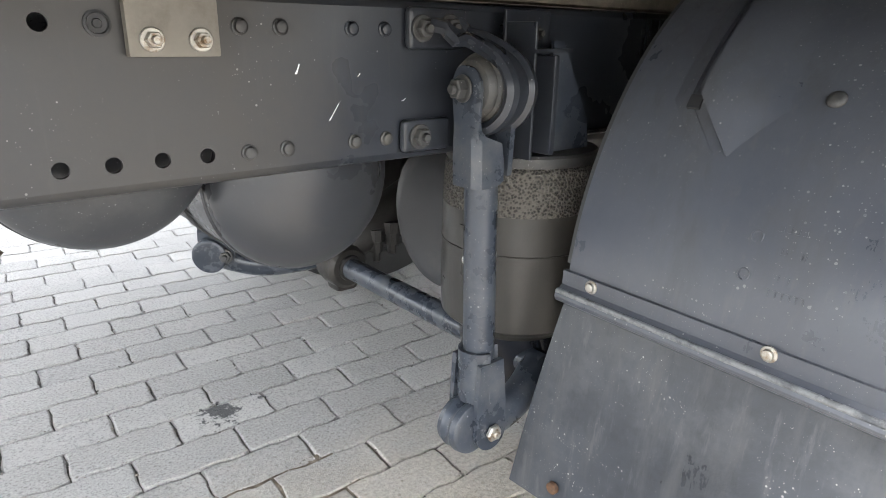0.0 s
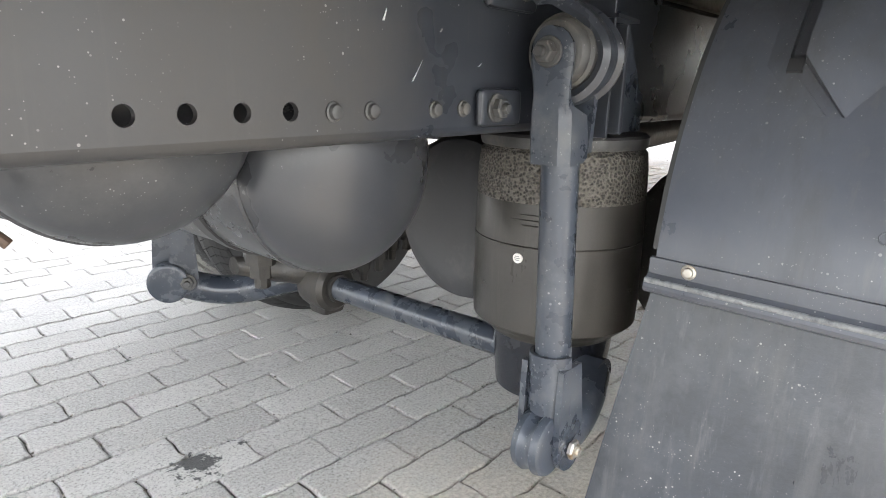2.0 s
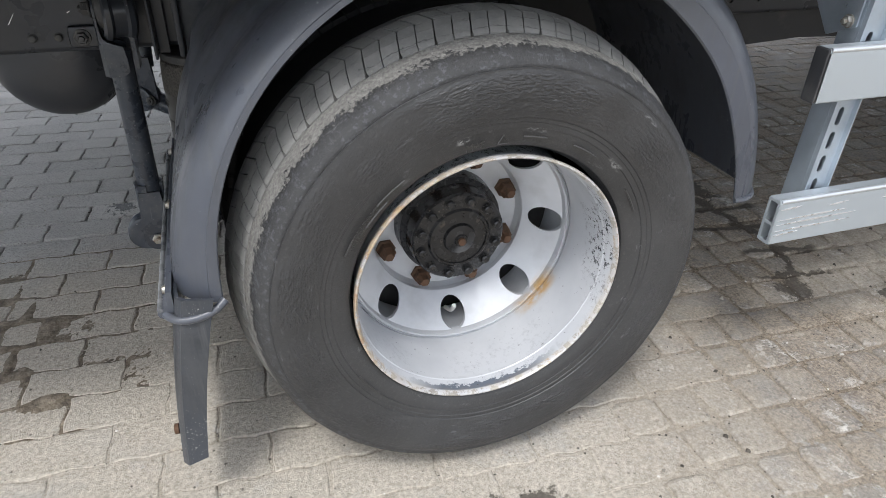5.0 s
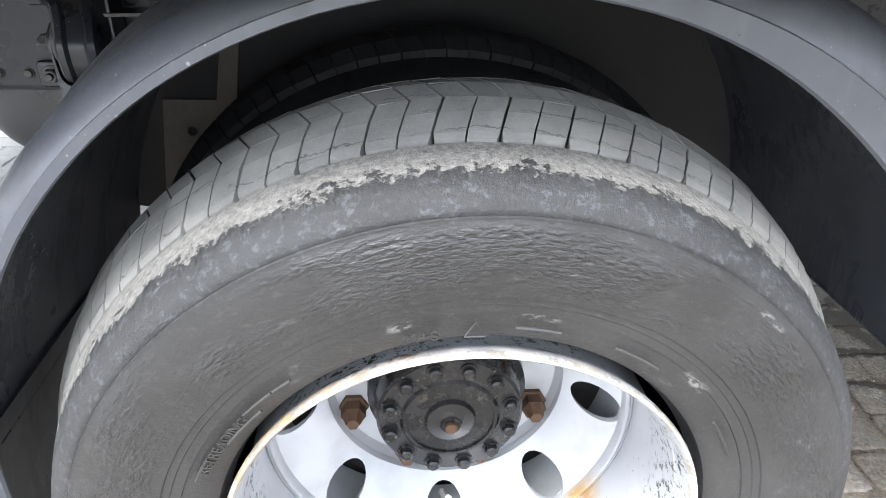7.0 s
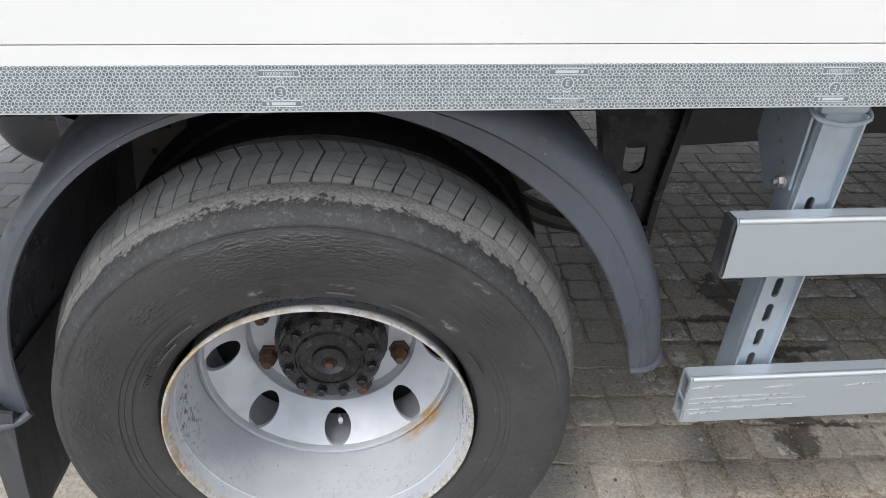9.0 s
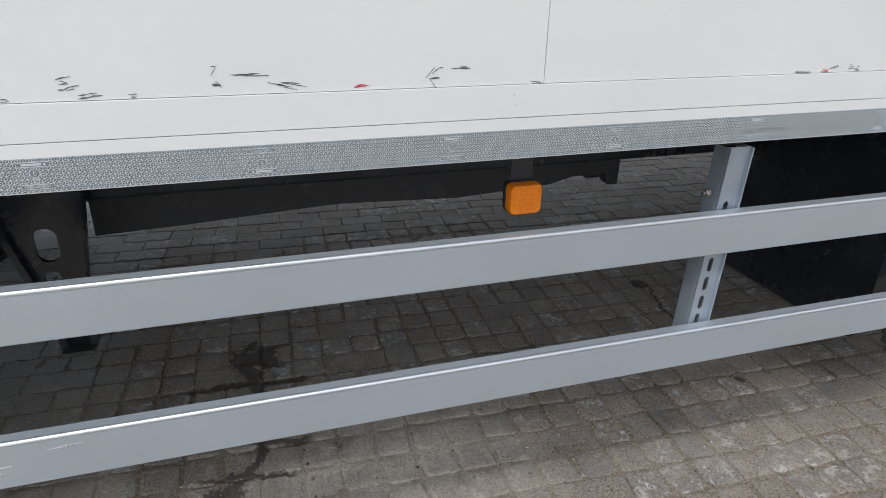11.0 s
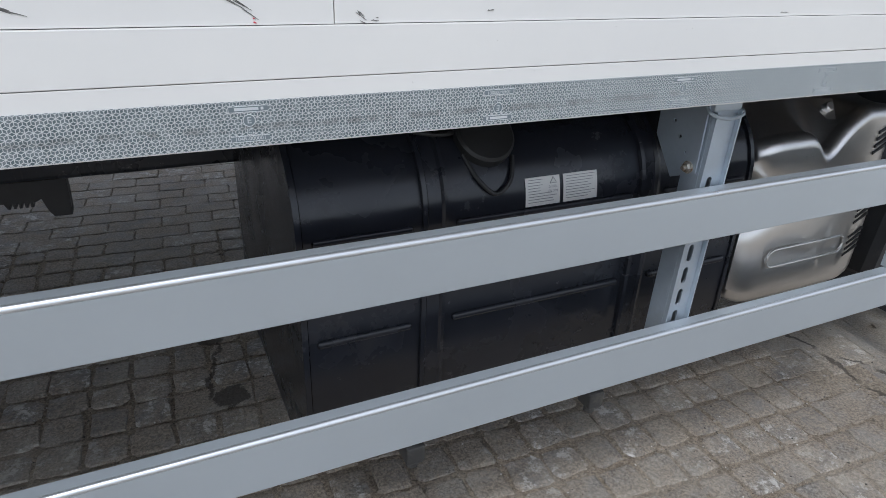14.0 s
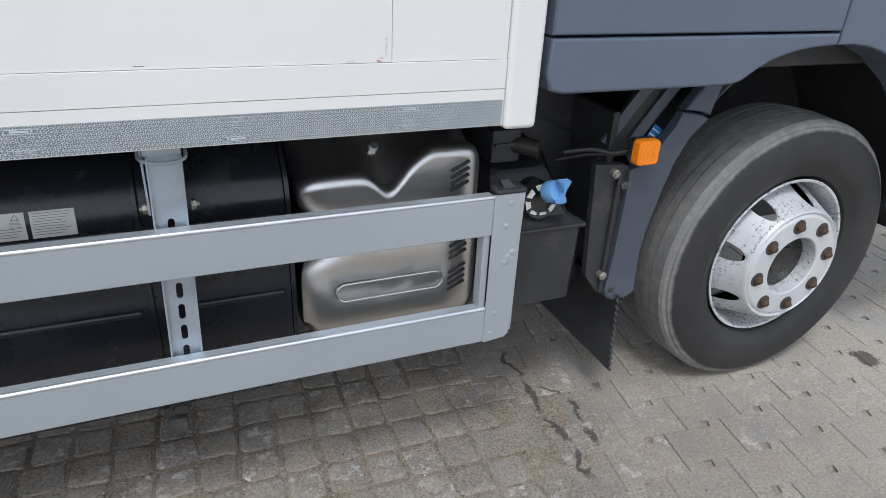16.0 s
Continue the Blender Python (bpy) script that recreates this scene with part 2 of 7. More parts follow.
def tape():
    """Silver reflective tape with a net of small cubes: hexagons, each with three spokes."""
    n = Nodes("reflective_tape")
    x, z = n.axis(0), n.axis(2)
    w, h = 0.0072, 0.0072 * 1.7320508
    M = n.math

    def cell(v, size, shift):
        return M("MULTIPLY", M("SUBTRACT", M("FRACT", M("ADD", M("DIVIDE", v, size), shift)), 0.5), size)

    u1, v1, u2, v2 = cell(x, w, 0.0), cell(z, h, 0.0), cell(x, w, 0.5), cell(z, h, 0.5)
    sq = lambda a_, b_: M("ADD", M("MULTIPLY", a_, a_), M("MULTIPLY", b_, b_))
    pick = M("LESS_THAN", sq(u1, v1), sq(u2, v2))
    far_ = M("SUBTRACT", 1.0, pick)
    u = M("ADD", M("MULTIPLY", u1, pick), M("MULTIPLY", u2, far_))
    v = M("ADD", M("MULTIPLY", v1, pick), M("MULTIPLY", v2, far_))
    hu, kv = M("MULTIPLY", u, 0.5), M("MULTIPLY", v, 0.8660254)
    p, q = M("ADD", hu, kv), M("SUBTRACT", hu, kv)
    edge = M("SUBTRACT", w / 2, M("MAXIMUM", M("ABSOLUTE", u), M("MAXIMUM", M("ABSOLUTE", p), M("ABSOLUTE", q))))
    ku, hv = M("MULTIPLY", u, 0.8660254), M("MULTIPLY", v, 0.5)
    up = M("ADD", M("ABSOLUTE", u), M("LESS_THAN", v, 0.0))
    sl = M("ADD", M("ABSOLUTE", q), M("GREATER_THAN", M("ADD", ku, hv), 0.0))
    sr = M("ADD", M("ABSOLUTE", p), M("LESS_THAN", M("SUBTRACT", ku, hv), 0.0))
    near_ = M("MINIMUM", edge, M("MINIMUM", up, M("MINIMUM", sl, sr)))
    net = n.ramp(near_, 0.00050, 0.00028)
    base = n.mix(n.ramp(n.noise(110, 2), 0.35, 0.65), (0.10, 0.135, 0.150), (0.20, 0.240, 0.255))
    col = n.mix(net, base, (0.60, 0.63, 0.64))
    grime = M("MULTIPLY", n.ramp(M("ABSOLUTE", M("ADD", M("SUBTRACT", z, 0.990), n.ramp(n.noise(9, 4), 0.3, 0.7, -0.004, 0.004))), 0.006, 0.001), n.ramp(n.noise(60, 5, 0.7), 0.42, 0.58))
    grime = M("MULTIPLY", grime, M("MULTIPLY", n.ramp(x, 1.9, 2.2), n.ramp(x, 3.7, 3.4)))
    col = n.mix(M("MULTIPLY", grime, 0.5), col, (0.10, 0.10, 0.097))
    return n.done(col, 0.34, n.ramp(net, 0, 1, 0.35, 0.0))


M_TAPE = tape()


def stainless():
    n = Nodes("brushed_stainless")
    br = n.noise(1.0, 3, 0.6, (6, 400, 400))
    col = n.mix(n.ramp(n.noise(5, 4), 0.3, 0.7), (0.60, 0.592, 0.58), (0.72, 0.712, 0.70))
    n.bump(br, 0.12, 0.0006)
    return n.done(col, n.ramp(br, 0.2, 0.8, 0.26, 0.42), 1.0)


M_INOX = stainless()


def polar(n):
    """Coordinates that run round the axle: (turn, radius, y), and the radius."""
    x, y, z = n.axis(0), n.axis(1), n.axis(2)
    r = n.math("SQRT", n.math("ADD", n.math("POWER", x, 2.0), n.math("POWER", z, 2.0)))
    turn = n.math("ARCTAN2", z, x)
    c = n.t.nodes.new("ShaderNodeCombineXYZ")
    for k, v in enumerate((turn, r, y)):
        n.link(v, c.inputs[k])
    return c.outputs[0], turn, r


def tyre_side():
    """Sidewall: dull grey-brown rubber with leathery wrinkles, scuffs, thin rings and a dusty tread edge."""
    n = Nodes("tyre_rubber")
    z = n.axis(2)
    pol, turn, r = polar(n)
    col = n.mix(n.ramp(n.noise(5, 6), 0.35, 0.7), (0.030, 0.030, 0.031), (0.052, 0.052, 0.053))
    col = n.mix(n.ramp(n.noise(170, 3, 0.6), 0.55, 0.75, 0, 0.5), col, (0.085, 0.083, 0.080))
    # grey smear below the dust, then the ragged dusty band
    smear = n.math("MULTIPLY", n.ramp(r, 0.372, 0.380), n.ramp(n.noise(1.0, 6, 0.7, (40, 130, 90), pol), 0.54, 0.62, 0, 0.45))
    col = n.mix(smear, col, (0.125, 0.132, 0.145))
    bite = n.math("ADD", n.ramp(n.noise(55, 6, 0.7), 0.25, 0.75, -0.0055, 0.0055), n.ramp(n.noise(150, 4, 0.7), 0.25, 0.75, -0.0025, 0.0025))
    ragged = n.math("ADD", r, bite)
    edge = n.ramp(ragged, 0.4006, 0.4016)
    under = n.math("MULTIPLY", n.ramp(ragged, 0.3974, 0.3984), n.ramp(ragged, 0.4016, 0.4006))
    col = n.mix(n.math("MULTIPLY", under, n.ramp(n.noise(1.0, 3, 0.6, (90, 40, 40), pol), 0.45, 0.6)), col, (0.02, 0.02, 0.02))
    dust = n.mix(n.ramp(n.noise(190, 5, 0.75), 0.35, 0.65), (0.13, 0.126, 0.118), (0.285, 0.276, 0.255))
    col = n.mix(edge, col, dust)
    # pale scrapes
    sc = n.math("MULTIPLY", n.ramp(n.noise(1.0, 7, 0.75, (7, 60, 30), pol), 0.60, 0.68), n.ramp(n.noise(6, 3), 0.48, 0.58))
    col = n.mix(n.math("MULTIPLY", sc, 0.7), col, (0.21, 0.215, 0.22))
    for at, rc, half, wide in ((1.40, 0.2795, 0.085, 0.0048), (1.82, 0.2775, 0.050, 0.007), (1.67, 0.282, 0.015, 0.003), (0.79, 0.281, 0.075, 0.007), (0.86, 0.366, 0.05, 0.004)):
        m = n.math("MULTIPLY", n.ramp(n.math("ABSOLUTE", n.math("SUBTRACT", turn, at)), half, half * 0.4), n.ramp(n.math("ABSOLUTE", n.math("SUBTRACT", r, rc)), wide, wide * 0.3))
        m = n.math("MULTIPLY", m, n.ramp(n.noise(1.0, 6, 0.78, (30, 190, 120), pol), 0.48, 0.56))
        col = n.mix(n.math("MULTIPLY", m, 0.75), col, (0.30, 0.30, 0.295))
    wrinkle = n.math("MULTIPLY", n.noise(1.0, 3, 0.55, (40, 260, 160), pol), n.ramp(n.noise(1.0, 3, 0.5, (3, 16, 9), pol), 0.42, 0.58, 0.15, 1.0))
    wrinkle = n.math("MULTIPLY", wrinkle, n.math("MULTIPLY", n.ramp(r, 0.30, 0.32), n.ramp(r, 0.374, 0.366)))
    rough_dust = n.math("MULTIPLY", edge, n.math("MULTIPLY", n.noise(140, 5, 0.75), 1.6))
    n.bump(n.math("ADD", n.math("ADD", n.math("MULTIPLY", n.noise(260, 4, 0.7), 0.35), rough_dust), n.math("ADD", n.math("MULTIPLY", wrinkle, 1.9), n.math("MULTIPLY", n.ramp(r, 0.372, 0.380), n.noise(1.0, 5, 0.7, (70, 150, 120), pol)))), 0.8, 0.0030)
    return n.done(col, n.mix(edge, n.math("ADD", n.ramp(n.noise(11, 5), 0.3, 0.7, 0.36, 0.52), n.ramp(r, 0.370, 0.382, 0.0, 0.16)), (0.9, 0.9, 0.9)))


def tread_rubber():
    n = Nodes("dusty_tread")
    geo = n.t.nodes.new("ShaderNodeNewGeometry")
    col = n.mix(n.ramp(n.noise(18, 6, 0.65), 0.3, 0.7), (0.165, 0.164, 0.157), (0.285, 0.279, 0.264))
    y = n.axis(1)
    # fine cracks running round the worn ribs
    warp = n.math("ADD", n.math("MULTIPLY", y, 42.0), n.ramp(n.noise(26, 4, 0.7), 0.2, 0.8, -0.35, 0.35))
    line = n.ramp(n.math("ABSOLUTE", n.math("SUBTRACT", n.math("FRACT", warp), 0.5)), 0.045, 0.015)
    col = n.mix(n.ramp(geo.outputs["Random Per Island"], 0, 1, 0, 0.4), col, (0.13, 0.128, 0.12))
    col = n.mix(n.ramp(n.noise(330, 3, 0.7), 0.55, 0.72, 0, 0.5), col, (0.27, 0.265, 0.25))
    col = n.mix(n.math("MULTIPLY", line, n.ramp(n.noise(16, 4, 0.7), 0.46, 0.56, 0, 0.75)), col, (0.06, 0.058, 0.055))
    n.bump(n.noise(240, 5, 0.75), 0.5, 0.0012)
    return n.done(col, 0.85)


M_TREAD = tread_rubber()
M_TYRE = tyre_side()


def rim_paint():
    """Silver wheel with paint chipped off in the barrel, a rust-stained lip and an ochre run."""
    n = Nodes("chipped_wheel_paint")
    x, y, z = n.axis(0), n.axis(1), n.axis(2)
    pol, turn, r = polar(n)
    col = n.mix(n.ramp(n.noise(6, 4), 0.35, 0.65), (0.50, 0.515, 0.54), (0.59, 0.60, 0.62))
    flake = n.noise(1.0, 7, 0.78, (16, 60, 75), pol)
    zone = n.ramp(n.noise(1.0, 3, 0.5, (1.6, 3, 9), pol), 0.42, 0.54)
    chip = n.math("MULTIPLY", n.ramp(flake, 0.540, 0.552), zone)
    chip = n.math("MULTIPLY", chip, n.math("MULTIPLY", n.ramp(z, -0.10, 0.0, 0.12, 1.0), n.math("MULTIPLY", n.ramp(y, 0.155, 0.12), n.ramp(y, 0.030, 0.036))))
    col = n.mix(chip, col, (0.030, 0.033, 0.038))
    low = n.math("MULTIPLY", n.ramp(z, -0.18, -0.22), n.ramp(n.math("ADD", y, n.ramp(n.noise(60, 6, 0.75), 0.3, 0.7, -0.012, 0.012)), 0.047, 0.044))
    col = n.mix(n.math("MULTIPLY", low, n.ramp(y, 0.031, 0.034)), col, (0.13, 0.15, 0.18))
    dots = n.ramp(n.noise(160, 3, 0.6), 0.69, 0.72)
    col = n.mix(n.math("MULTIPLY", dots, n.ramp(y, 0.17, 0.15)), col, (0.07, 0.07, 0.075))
    lip = n.math("MULTIPLY", n.ramp(y, 0.034, 0.031), n.ramp(n.noise(60, 6, 0.78), 0.50, 0.55))
    col = n.mix(lip, col, n.mix(n.ramp(n.noise(1.0, 3, 0.5, (2, 5, 5), pol), 0.56, 0.64), (0.20, 0.195, 0.185), (0.40, 0.25, 0.11)))
    side = n.math("MAXIMUM", n.ramp(turn, 1.55, 2.35, 0.12, 1.0), n.ramp(turn, -2.2, -2.9))
    rust = n.math("MULTIPLY", n.math("MULTIPLY", n.ramp(y, 0.042, 0.034), side), n.ramp(n.noise(1.0, 6, 0.75, (12, 70, 60), pol), 0.42, 0.54))
    col = n.mix(n.math("MULTIPLY", rust, 0.9), col, n.mix(n.ramp(n.noise(90, 4, 0.7), 0.4, 0.6), (0.36, 0.17, 0.045), (0.55, 0.40, 0.19)))
    cream = n.math("MULTIPLY", n.ramp(y, 0.034, 0.031), n.ramp(n.noise(30, 5, 0.7), 0.40, 0.6, 0.1, 0.6))
    col = n.mix(cream, col, (0.55, 0.50, 0.42))
    run = n.math("MULTIPLY", n.ramp(n.math("ABSOLUTE", n.math("ADD", turn, 0.72)), 0.30, 0.12), n.ramp(n.noise(1.0, 5, 0.7, (6, 40, 30), pol), 0.36, 0.56))
    run = n.math("MULTIPLY", run, n.math("MULTIPLY", n.ramp(y, 0.155, 0.172), n.ramp(y, 0.205, 0.19)))
    col = n.mix(n.math("MULTIPLY", run, 0.85), col, (0.50, 0.30, 0.09))
    # faint grey patches on the deeper part of the wheel, from y 0.16 inwards
    deep_grey = n.math("MULTIPLY", n.ramp(n.noise(14, 5), 0.5, 0.66, 0, 0.25), n.ramp(y, 0.16, 0.2))
    col = n.mix(deep_grey, col, (0.30, 0.30, 0.30))
    n.bump(n.math("ADD", n.noise(120, 3), n.math("MULTIPLY", chip, -1.5)), 0.12, 0.001)
    return n.done(col, n.ramp(n.noise(15, 4), 0.3, 0.7, 0.28, 0.45), 0.2)


M_RIM = rim_paint()


# ---- mesh helpers ----
def mesh_of(name, bm, material, smooth=0.6):
    bmesh.ops.recalc_face_normals(bm, faces=bm.faces)
    me = bpy.data.meshes.new(name)
    bm.to_mesh(me)
    bm.free()
    me.materials.append(material)
    if smooth:
        me.polygons.foreach_set("use_smooth", [True] * len(me.polygons))
        me.set_sharp_from_angle(angle=smooth)
    return me


def part(name, bm, material, parent, label="", smooth=0.6):
    ob = new(name, mesh_of(name, bm, material, smooth))
    ob.parent = parent
    if parent is truck:
        ob.location = PLACE["at"]
    if smooth:
        wn_ = ob.modifiers.new("weighted_normals", "WEIGHTED_NORMAL")
        wn_.keep_sharp, wn_.weight = True, 60
    if label:
        tagged(ob, label)
    return ob


def box(bm, x0, x1, y0, y1, z0, z1, bevel=0.0, seg=2, m=None):
    vs = bmesh.ops.create_cube(bm, size=1)["verts"]
    c = Vector(((x0 + x1) / 2, (y0 + y1) / 2, (z0 + z1) / 2))
    for v in vs:
        v.co = Vector((v.co.x * (x1 - x0), v.co.y * (y1 - y0), v.co.z * (z1 - z0))) + c
    if bevel:
        es = list({e for v in vs for e in v.link_edges})
        r = bmesh.ops.bevel(bm, geom=es, offset=bevel, segments=seg, affect="EDGES", profile=0.5)
        vs = list({v for f in r["faces"] for v in f.verts} | {v for v in vs if v.is_valid})
    if m is not None:
        for v in vs:
            v.co = m @ v.co
    return bm


def B(*a, **k):
    return box(bmesh.new(), *a, **k)


def frame_of(d):
    d = Vector(d).normalized()
    u = d.cross((0, 0, 1)) if abs(d.z) < 0.9 else d.cross((1, 0, 0))
    u.normalize()
    return u, d.cross(u)


def ring_loft(bm, rings, cap=True, closed=True):
    rows = [[bm.verts.new(p) for p in ring] for ring in rings]
    n = len(rows[0])
    for a, b in zip(rows, rows[1:]):
        for i in range(n if closed else n - 1):
            bm.faces.new((a[i], a[(i + 1) % n], b[(i + 1) % n], b[i]))
    if cap:
        bm.faces.new(rows[0][::-1])
        bm.faces.new(rows[-1])
    return bm


def turned(bm, a, b, profile, seg=32, cap=True):
    """A turned body along a to b: profile of (distance along, radius)."""
    a, d = Vector(a), (Vector(b) - Vector(a)).normalized()
    u, v = frame_of(d)
    rings = []
    for s, r in profile:
        rings.append([a + d * s + (u * math.cos(2 * math.pi * i / seg) + v * math.sin(2 * math.pi * i / seg)) * r for i in range(seg)])
    return ring_loft(bm, rings, cap)


def rod(bm, a, b, r, seg=24, bevel=0.0):
    ln = (Vector(b) - Vector(a)).length
    prof = [(0, r), (ln, r)] if not bevel else [(0, r - bevel), (bevel, r), (ln - bevel, r), (ln, r - bevel)]
    return turned(bm, a, b, prof, seg)


def hexnut(bm, a, d, r=0.016, h=0.014, washer=0.024):
    d = Vector(d).normalized()
    a = Vector(a)
    if washer:
        rod(bm, a, a + d * 0.004, washer, 20, 0.001)
    turned(bm, a + d * 0.003, a + d * h, [(0, r), (h - 0.005, r), (h - 0.003, r * 0.85)], 6)
    turned(bm, a, a + d * (h + 0.006), [(0, r * 0.5), (h + 0.004, r * 0.5), (h + 0.006, r * 0.4)], 12)
    return bm


def pipe(bm, pts, r, seg=12):
    pts = [Vector(p) for p in pts]
    rings = []
    u = None
    for i, p in enumerate(pts):
        d = (pts[min(i + 1, len(pts) - 1)] - pts[max(i - 1, 0)]).normalized()
        if u is None:
            u, _ = frame_of(d)
        u = (u - d * u.dot(d)).normalized()
        v = d.cross(u)
        rings.append([p + (u * math.cos(2 * math.pi * k / seg) + v * math.sin(2 * math.pi * k / seg)) * r for k in range(seg)])
    return ring_loft(bm, rings)


def smooth_path(pts, n=8):
    """Catmull-Rom through the points."""
    pts = [Vector(p) for p in pts]
    out = []
    for i in range(len(pts) - 1):
        p0, p1, p2, p3 = pts[max(i - 1, 0)], pts[i], pts[i + 1], pts[min(i + 2, len(pts) - 1)]
        for k in range(n):
            t = k / n
            out.append(0.5 * (2 * p1 + (p2 - p0) * t + (2 * p0 - 5 * p1 + 4 * p2 - p3) * t * t + (3 * p1 - p0 - 3 * p2 + p3) * t ** 3))
    return out + [pts[-1]]


def circle2(cx, cy, r, n=16):
    return [(cx + r * math.cos(2 * math.pi * i / n), cy + r * math.sin(2 * math.pi * i / n)) for i in range(n)]


def slot2(cx, cy, w, h, n=6):
    """An upright rounded slot."""
    r = w / 2
    top = [(cx + r * math.cos(math.pi * i / n), cy + h / 2 - r + r * math.sin(math.pi * i / n)) for i in range(n + 1)]
    return top + [(2 * cx - x, 2 * cy - y) for x, y in top]


def plate(bm, outline, holes, to3, depth):
    """A flat plate with real holes: 2D outline and hole loops, mapped by to3(u, v), pushed by depth."""
    faces_before = set(bm.faces)
    edges = []
    for loop in [outline, *holes]:
        vs = [bm.verts.new((u, v, 0)) for u, v in loop]
        edges += [bm.edges.new((vs[i], vs[(i + 1) % len(vs)])) for i in range(len(vs))]
    bmesh.ops.triangle_fill(bm, use_beauty=True, use_dissolve=False, edges=edges)
    faces = [f for f in bm.faces if f not in faces_before]
    flat = list({v for f in faces for v in f.verts})
    for v in flat:
        v.co = to3(v.co.x, v.co.y)
    ex = bmesh.ops.extrude_face_region(bm, geom=faces)
    for v in (g for g in ex["geom"] if isinstance(g, bmesh.types.BMVert)):
        v.co += Vector(depth)
    return bm


def rounded(x0, x1, z0, z1, r, n=5):
    """A rounded rectangle as a 2D loop."""
    out = []
    for cx, cz, a in ((x1 - r, z1 - r, 0), (x0 + r, z1 - r, 90), (x0 + r, z0 + r, 180), (x1 - r, z0 + r, 270)):
        out += [(cx + r * math.cos(radians(a + 90 * i / n)), cz + r * math.sin(radians(a + 90 * i / n))) for i in range(n + 1)]
    return out


def lathe_y(bm, profile, seg=96, close=False):
    """Turns a profile of (y, r) about the y axis."""
    rows = []
    for y, r in profile:
        rows.append([bm.verts.new((r * math.cos(2 * math.pi * i / seg), y, r * math.sin(2 * math.pi * i / seg))) for i in range(seg)])
    pairs = list(zip(rows, rows[1:])) + ([(rows[-1], rows[0])] if close else [])
    for a, b in pairs:
        for i in range(seg):
            bm.faces.new((a[i], a[(i + 1) % seg], b[(i + 1) % seg], b[i]))
    return bm


def letters(text, size, depth):
    """Flat letters of the built-in font as a mesh in the xy plane, centred."""
    cu = bpy.data.curves.new("letters", "FONT")
    cu.body, cu.size, cu.extrude, cu.resolution_u = text, size, depth, 3
    cu.align_x, cu.align_y = "CENTER", "CENTER"
    ob = bpy.data.objects.new("letters", cu)
    me = bpy.data.meshes.new_from_object(ob)
    bpy.data.objects.remove(ob)
    return me


def empty(name, parent=None):
    ob = new(name)
    ob.parent = parent
    return ob


# ---- the truck ----
PLACE = {"at": (0, 0, 0)}  # where the group of parts that follows is set
CHASSIS, GUARD, SIDE, NONE = (0.012, 0.030, -0.006), (0.006, 0.022, -0.006), (-0.006, 0.010, 0.003), (0, 0, 0)
truck = tagged(empty("box_truck"), "white box truck with dark chassis, standing on block paving", "truck")
WID = 2.55
BOX_Z = 0.966

# chassis rails
PLACE["at"] = CHASSIS
def rail(y, inward, near):
    bm = bmesh.new()
    x0, x1, z0, z1 = -2.05, 5.2, 0.677, 0.893
    holes = [circle2(-1.345 + 0.05 * i, 0.7085, 0.0088) for i in (0, 1, 2)] + [circle2(-1.127 + 0.05 * i, 0.7115, 0.0088) for i in range(4)]
    holes += [circle2(-1.125, 0.854, 0.009), circle2(-1.40, 0.856, 0.009), circle2(-0.51, 0.858, 0.008), circle2(-1.80, 0.71, 0.0088), circle2(-1.75, 0.71, 0.0088), circle2(-1.65, 0.71, 0.0088)]
    holes += [circle2(0.55 + 0.1 * i, 0.72, 0.009) for i in range(12)]
    plate(bm, [(x0, z0 + 0.012), (x1, z0 + 0.012), (x1, z1 - 0.012), (x0, z1 - 0.012)], holes if near else [], lambda u, v: Vector((u, y, v)), (0, 0.007 * inward, 0))
    for z, s in ((z0, 1), (z1, -1)):
        prof = [(y, z + 0.012 * s), (y + inward * 0.002, z + 0.006 * s), (y + inward * 0.006, z + 0.002 * s), (y + inward * 0.012, z), (y + inward * 0.075, z), (y + inward * 0.075, z + 0.007 * s), (y + inward * 0.014, z + 0.007 * s), (y + inward * 0.007, z + 0.012 * s)]
        ring_loft(bm, [[Vector((x, yy, zz)) for yy, zz in prof] for x in (x0, x1)])
    return part("chassis_rail", bm, M_CHASSIS, truck, "dark grey steel chassis rail with bolt holes")


rail_near = rail(0.798, 1, True)
rail_far = rail(WID - 0.798, -1, False)
for x in (-0.927, -0.877, -0.779, -0.728):
    for z in (0.7105, 0.854):
        bm = bmesh.new()
        turned(bm, (x, 0.799, z), (x, 0.78, z), [(0, 0.0100), (0.003, 0.0100), (0.004, 0.0080), (0.008, 0.0070), (0.0095, 0.004)], 16)
        part("bolt_head", bm, M_CHASSIS if z > 0.8 else M_BUSH, rail_near)
bm = bmesh.new()
turned(bm, (-1.074, 0.800, 0.854), (-1.074, 0.78, 0.854), [(0, 0.0130), (0.005, 0.0130), (0.006, 0.0105), (0.003, 0.0095), (0.003, 0.005), (0.005, 0.004)], 24)
part("plug", bm, M_BLACK, rail_near, "round black plastic plug")

for (xa, za), (xb, zb), w in (((-0.816, 0.741), (-0.800, 0.764), 0.0011), ((-0.772, 0.795), (-0.768, 0.799), 0.0016), ((-0.86, 0.80), (-0.855, 0.812), 0.0015), ((-0.70, 0.76), (-0.694, 0.764), 0.002)):
    bm = bmesh.new()
    ring_loft(bm, [[Vector((x, y, z)) for x, z in ((xa - w, za), (xa + w, za), ((xa + xb) / 2 + w * 0.7, (za + zb) / 2), (xb + w * 0.4, zb), (xb - w * 0.4, zb), ((xa + xb) / 2 - w * 0.4, (za + zb) / 2))] for y in (0.7972, 0.7978)])
    part("scratch", bm, M_SCRAPE, rail_near)

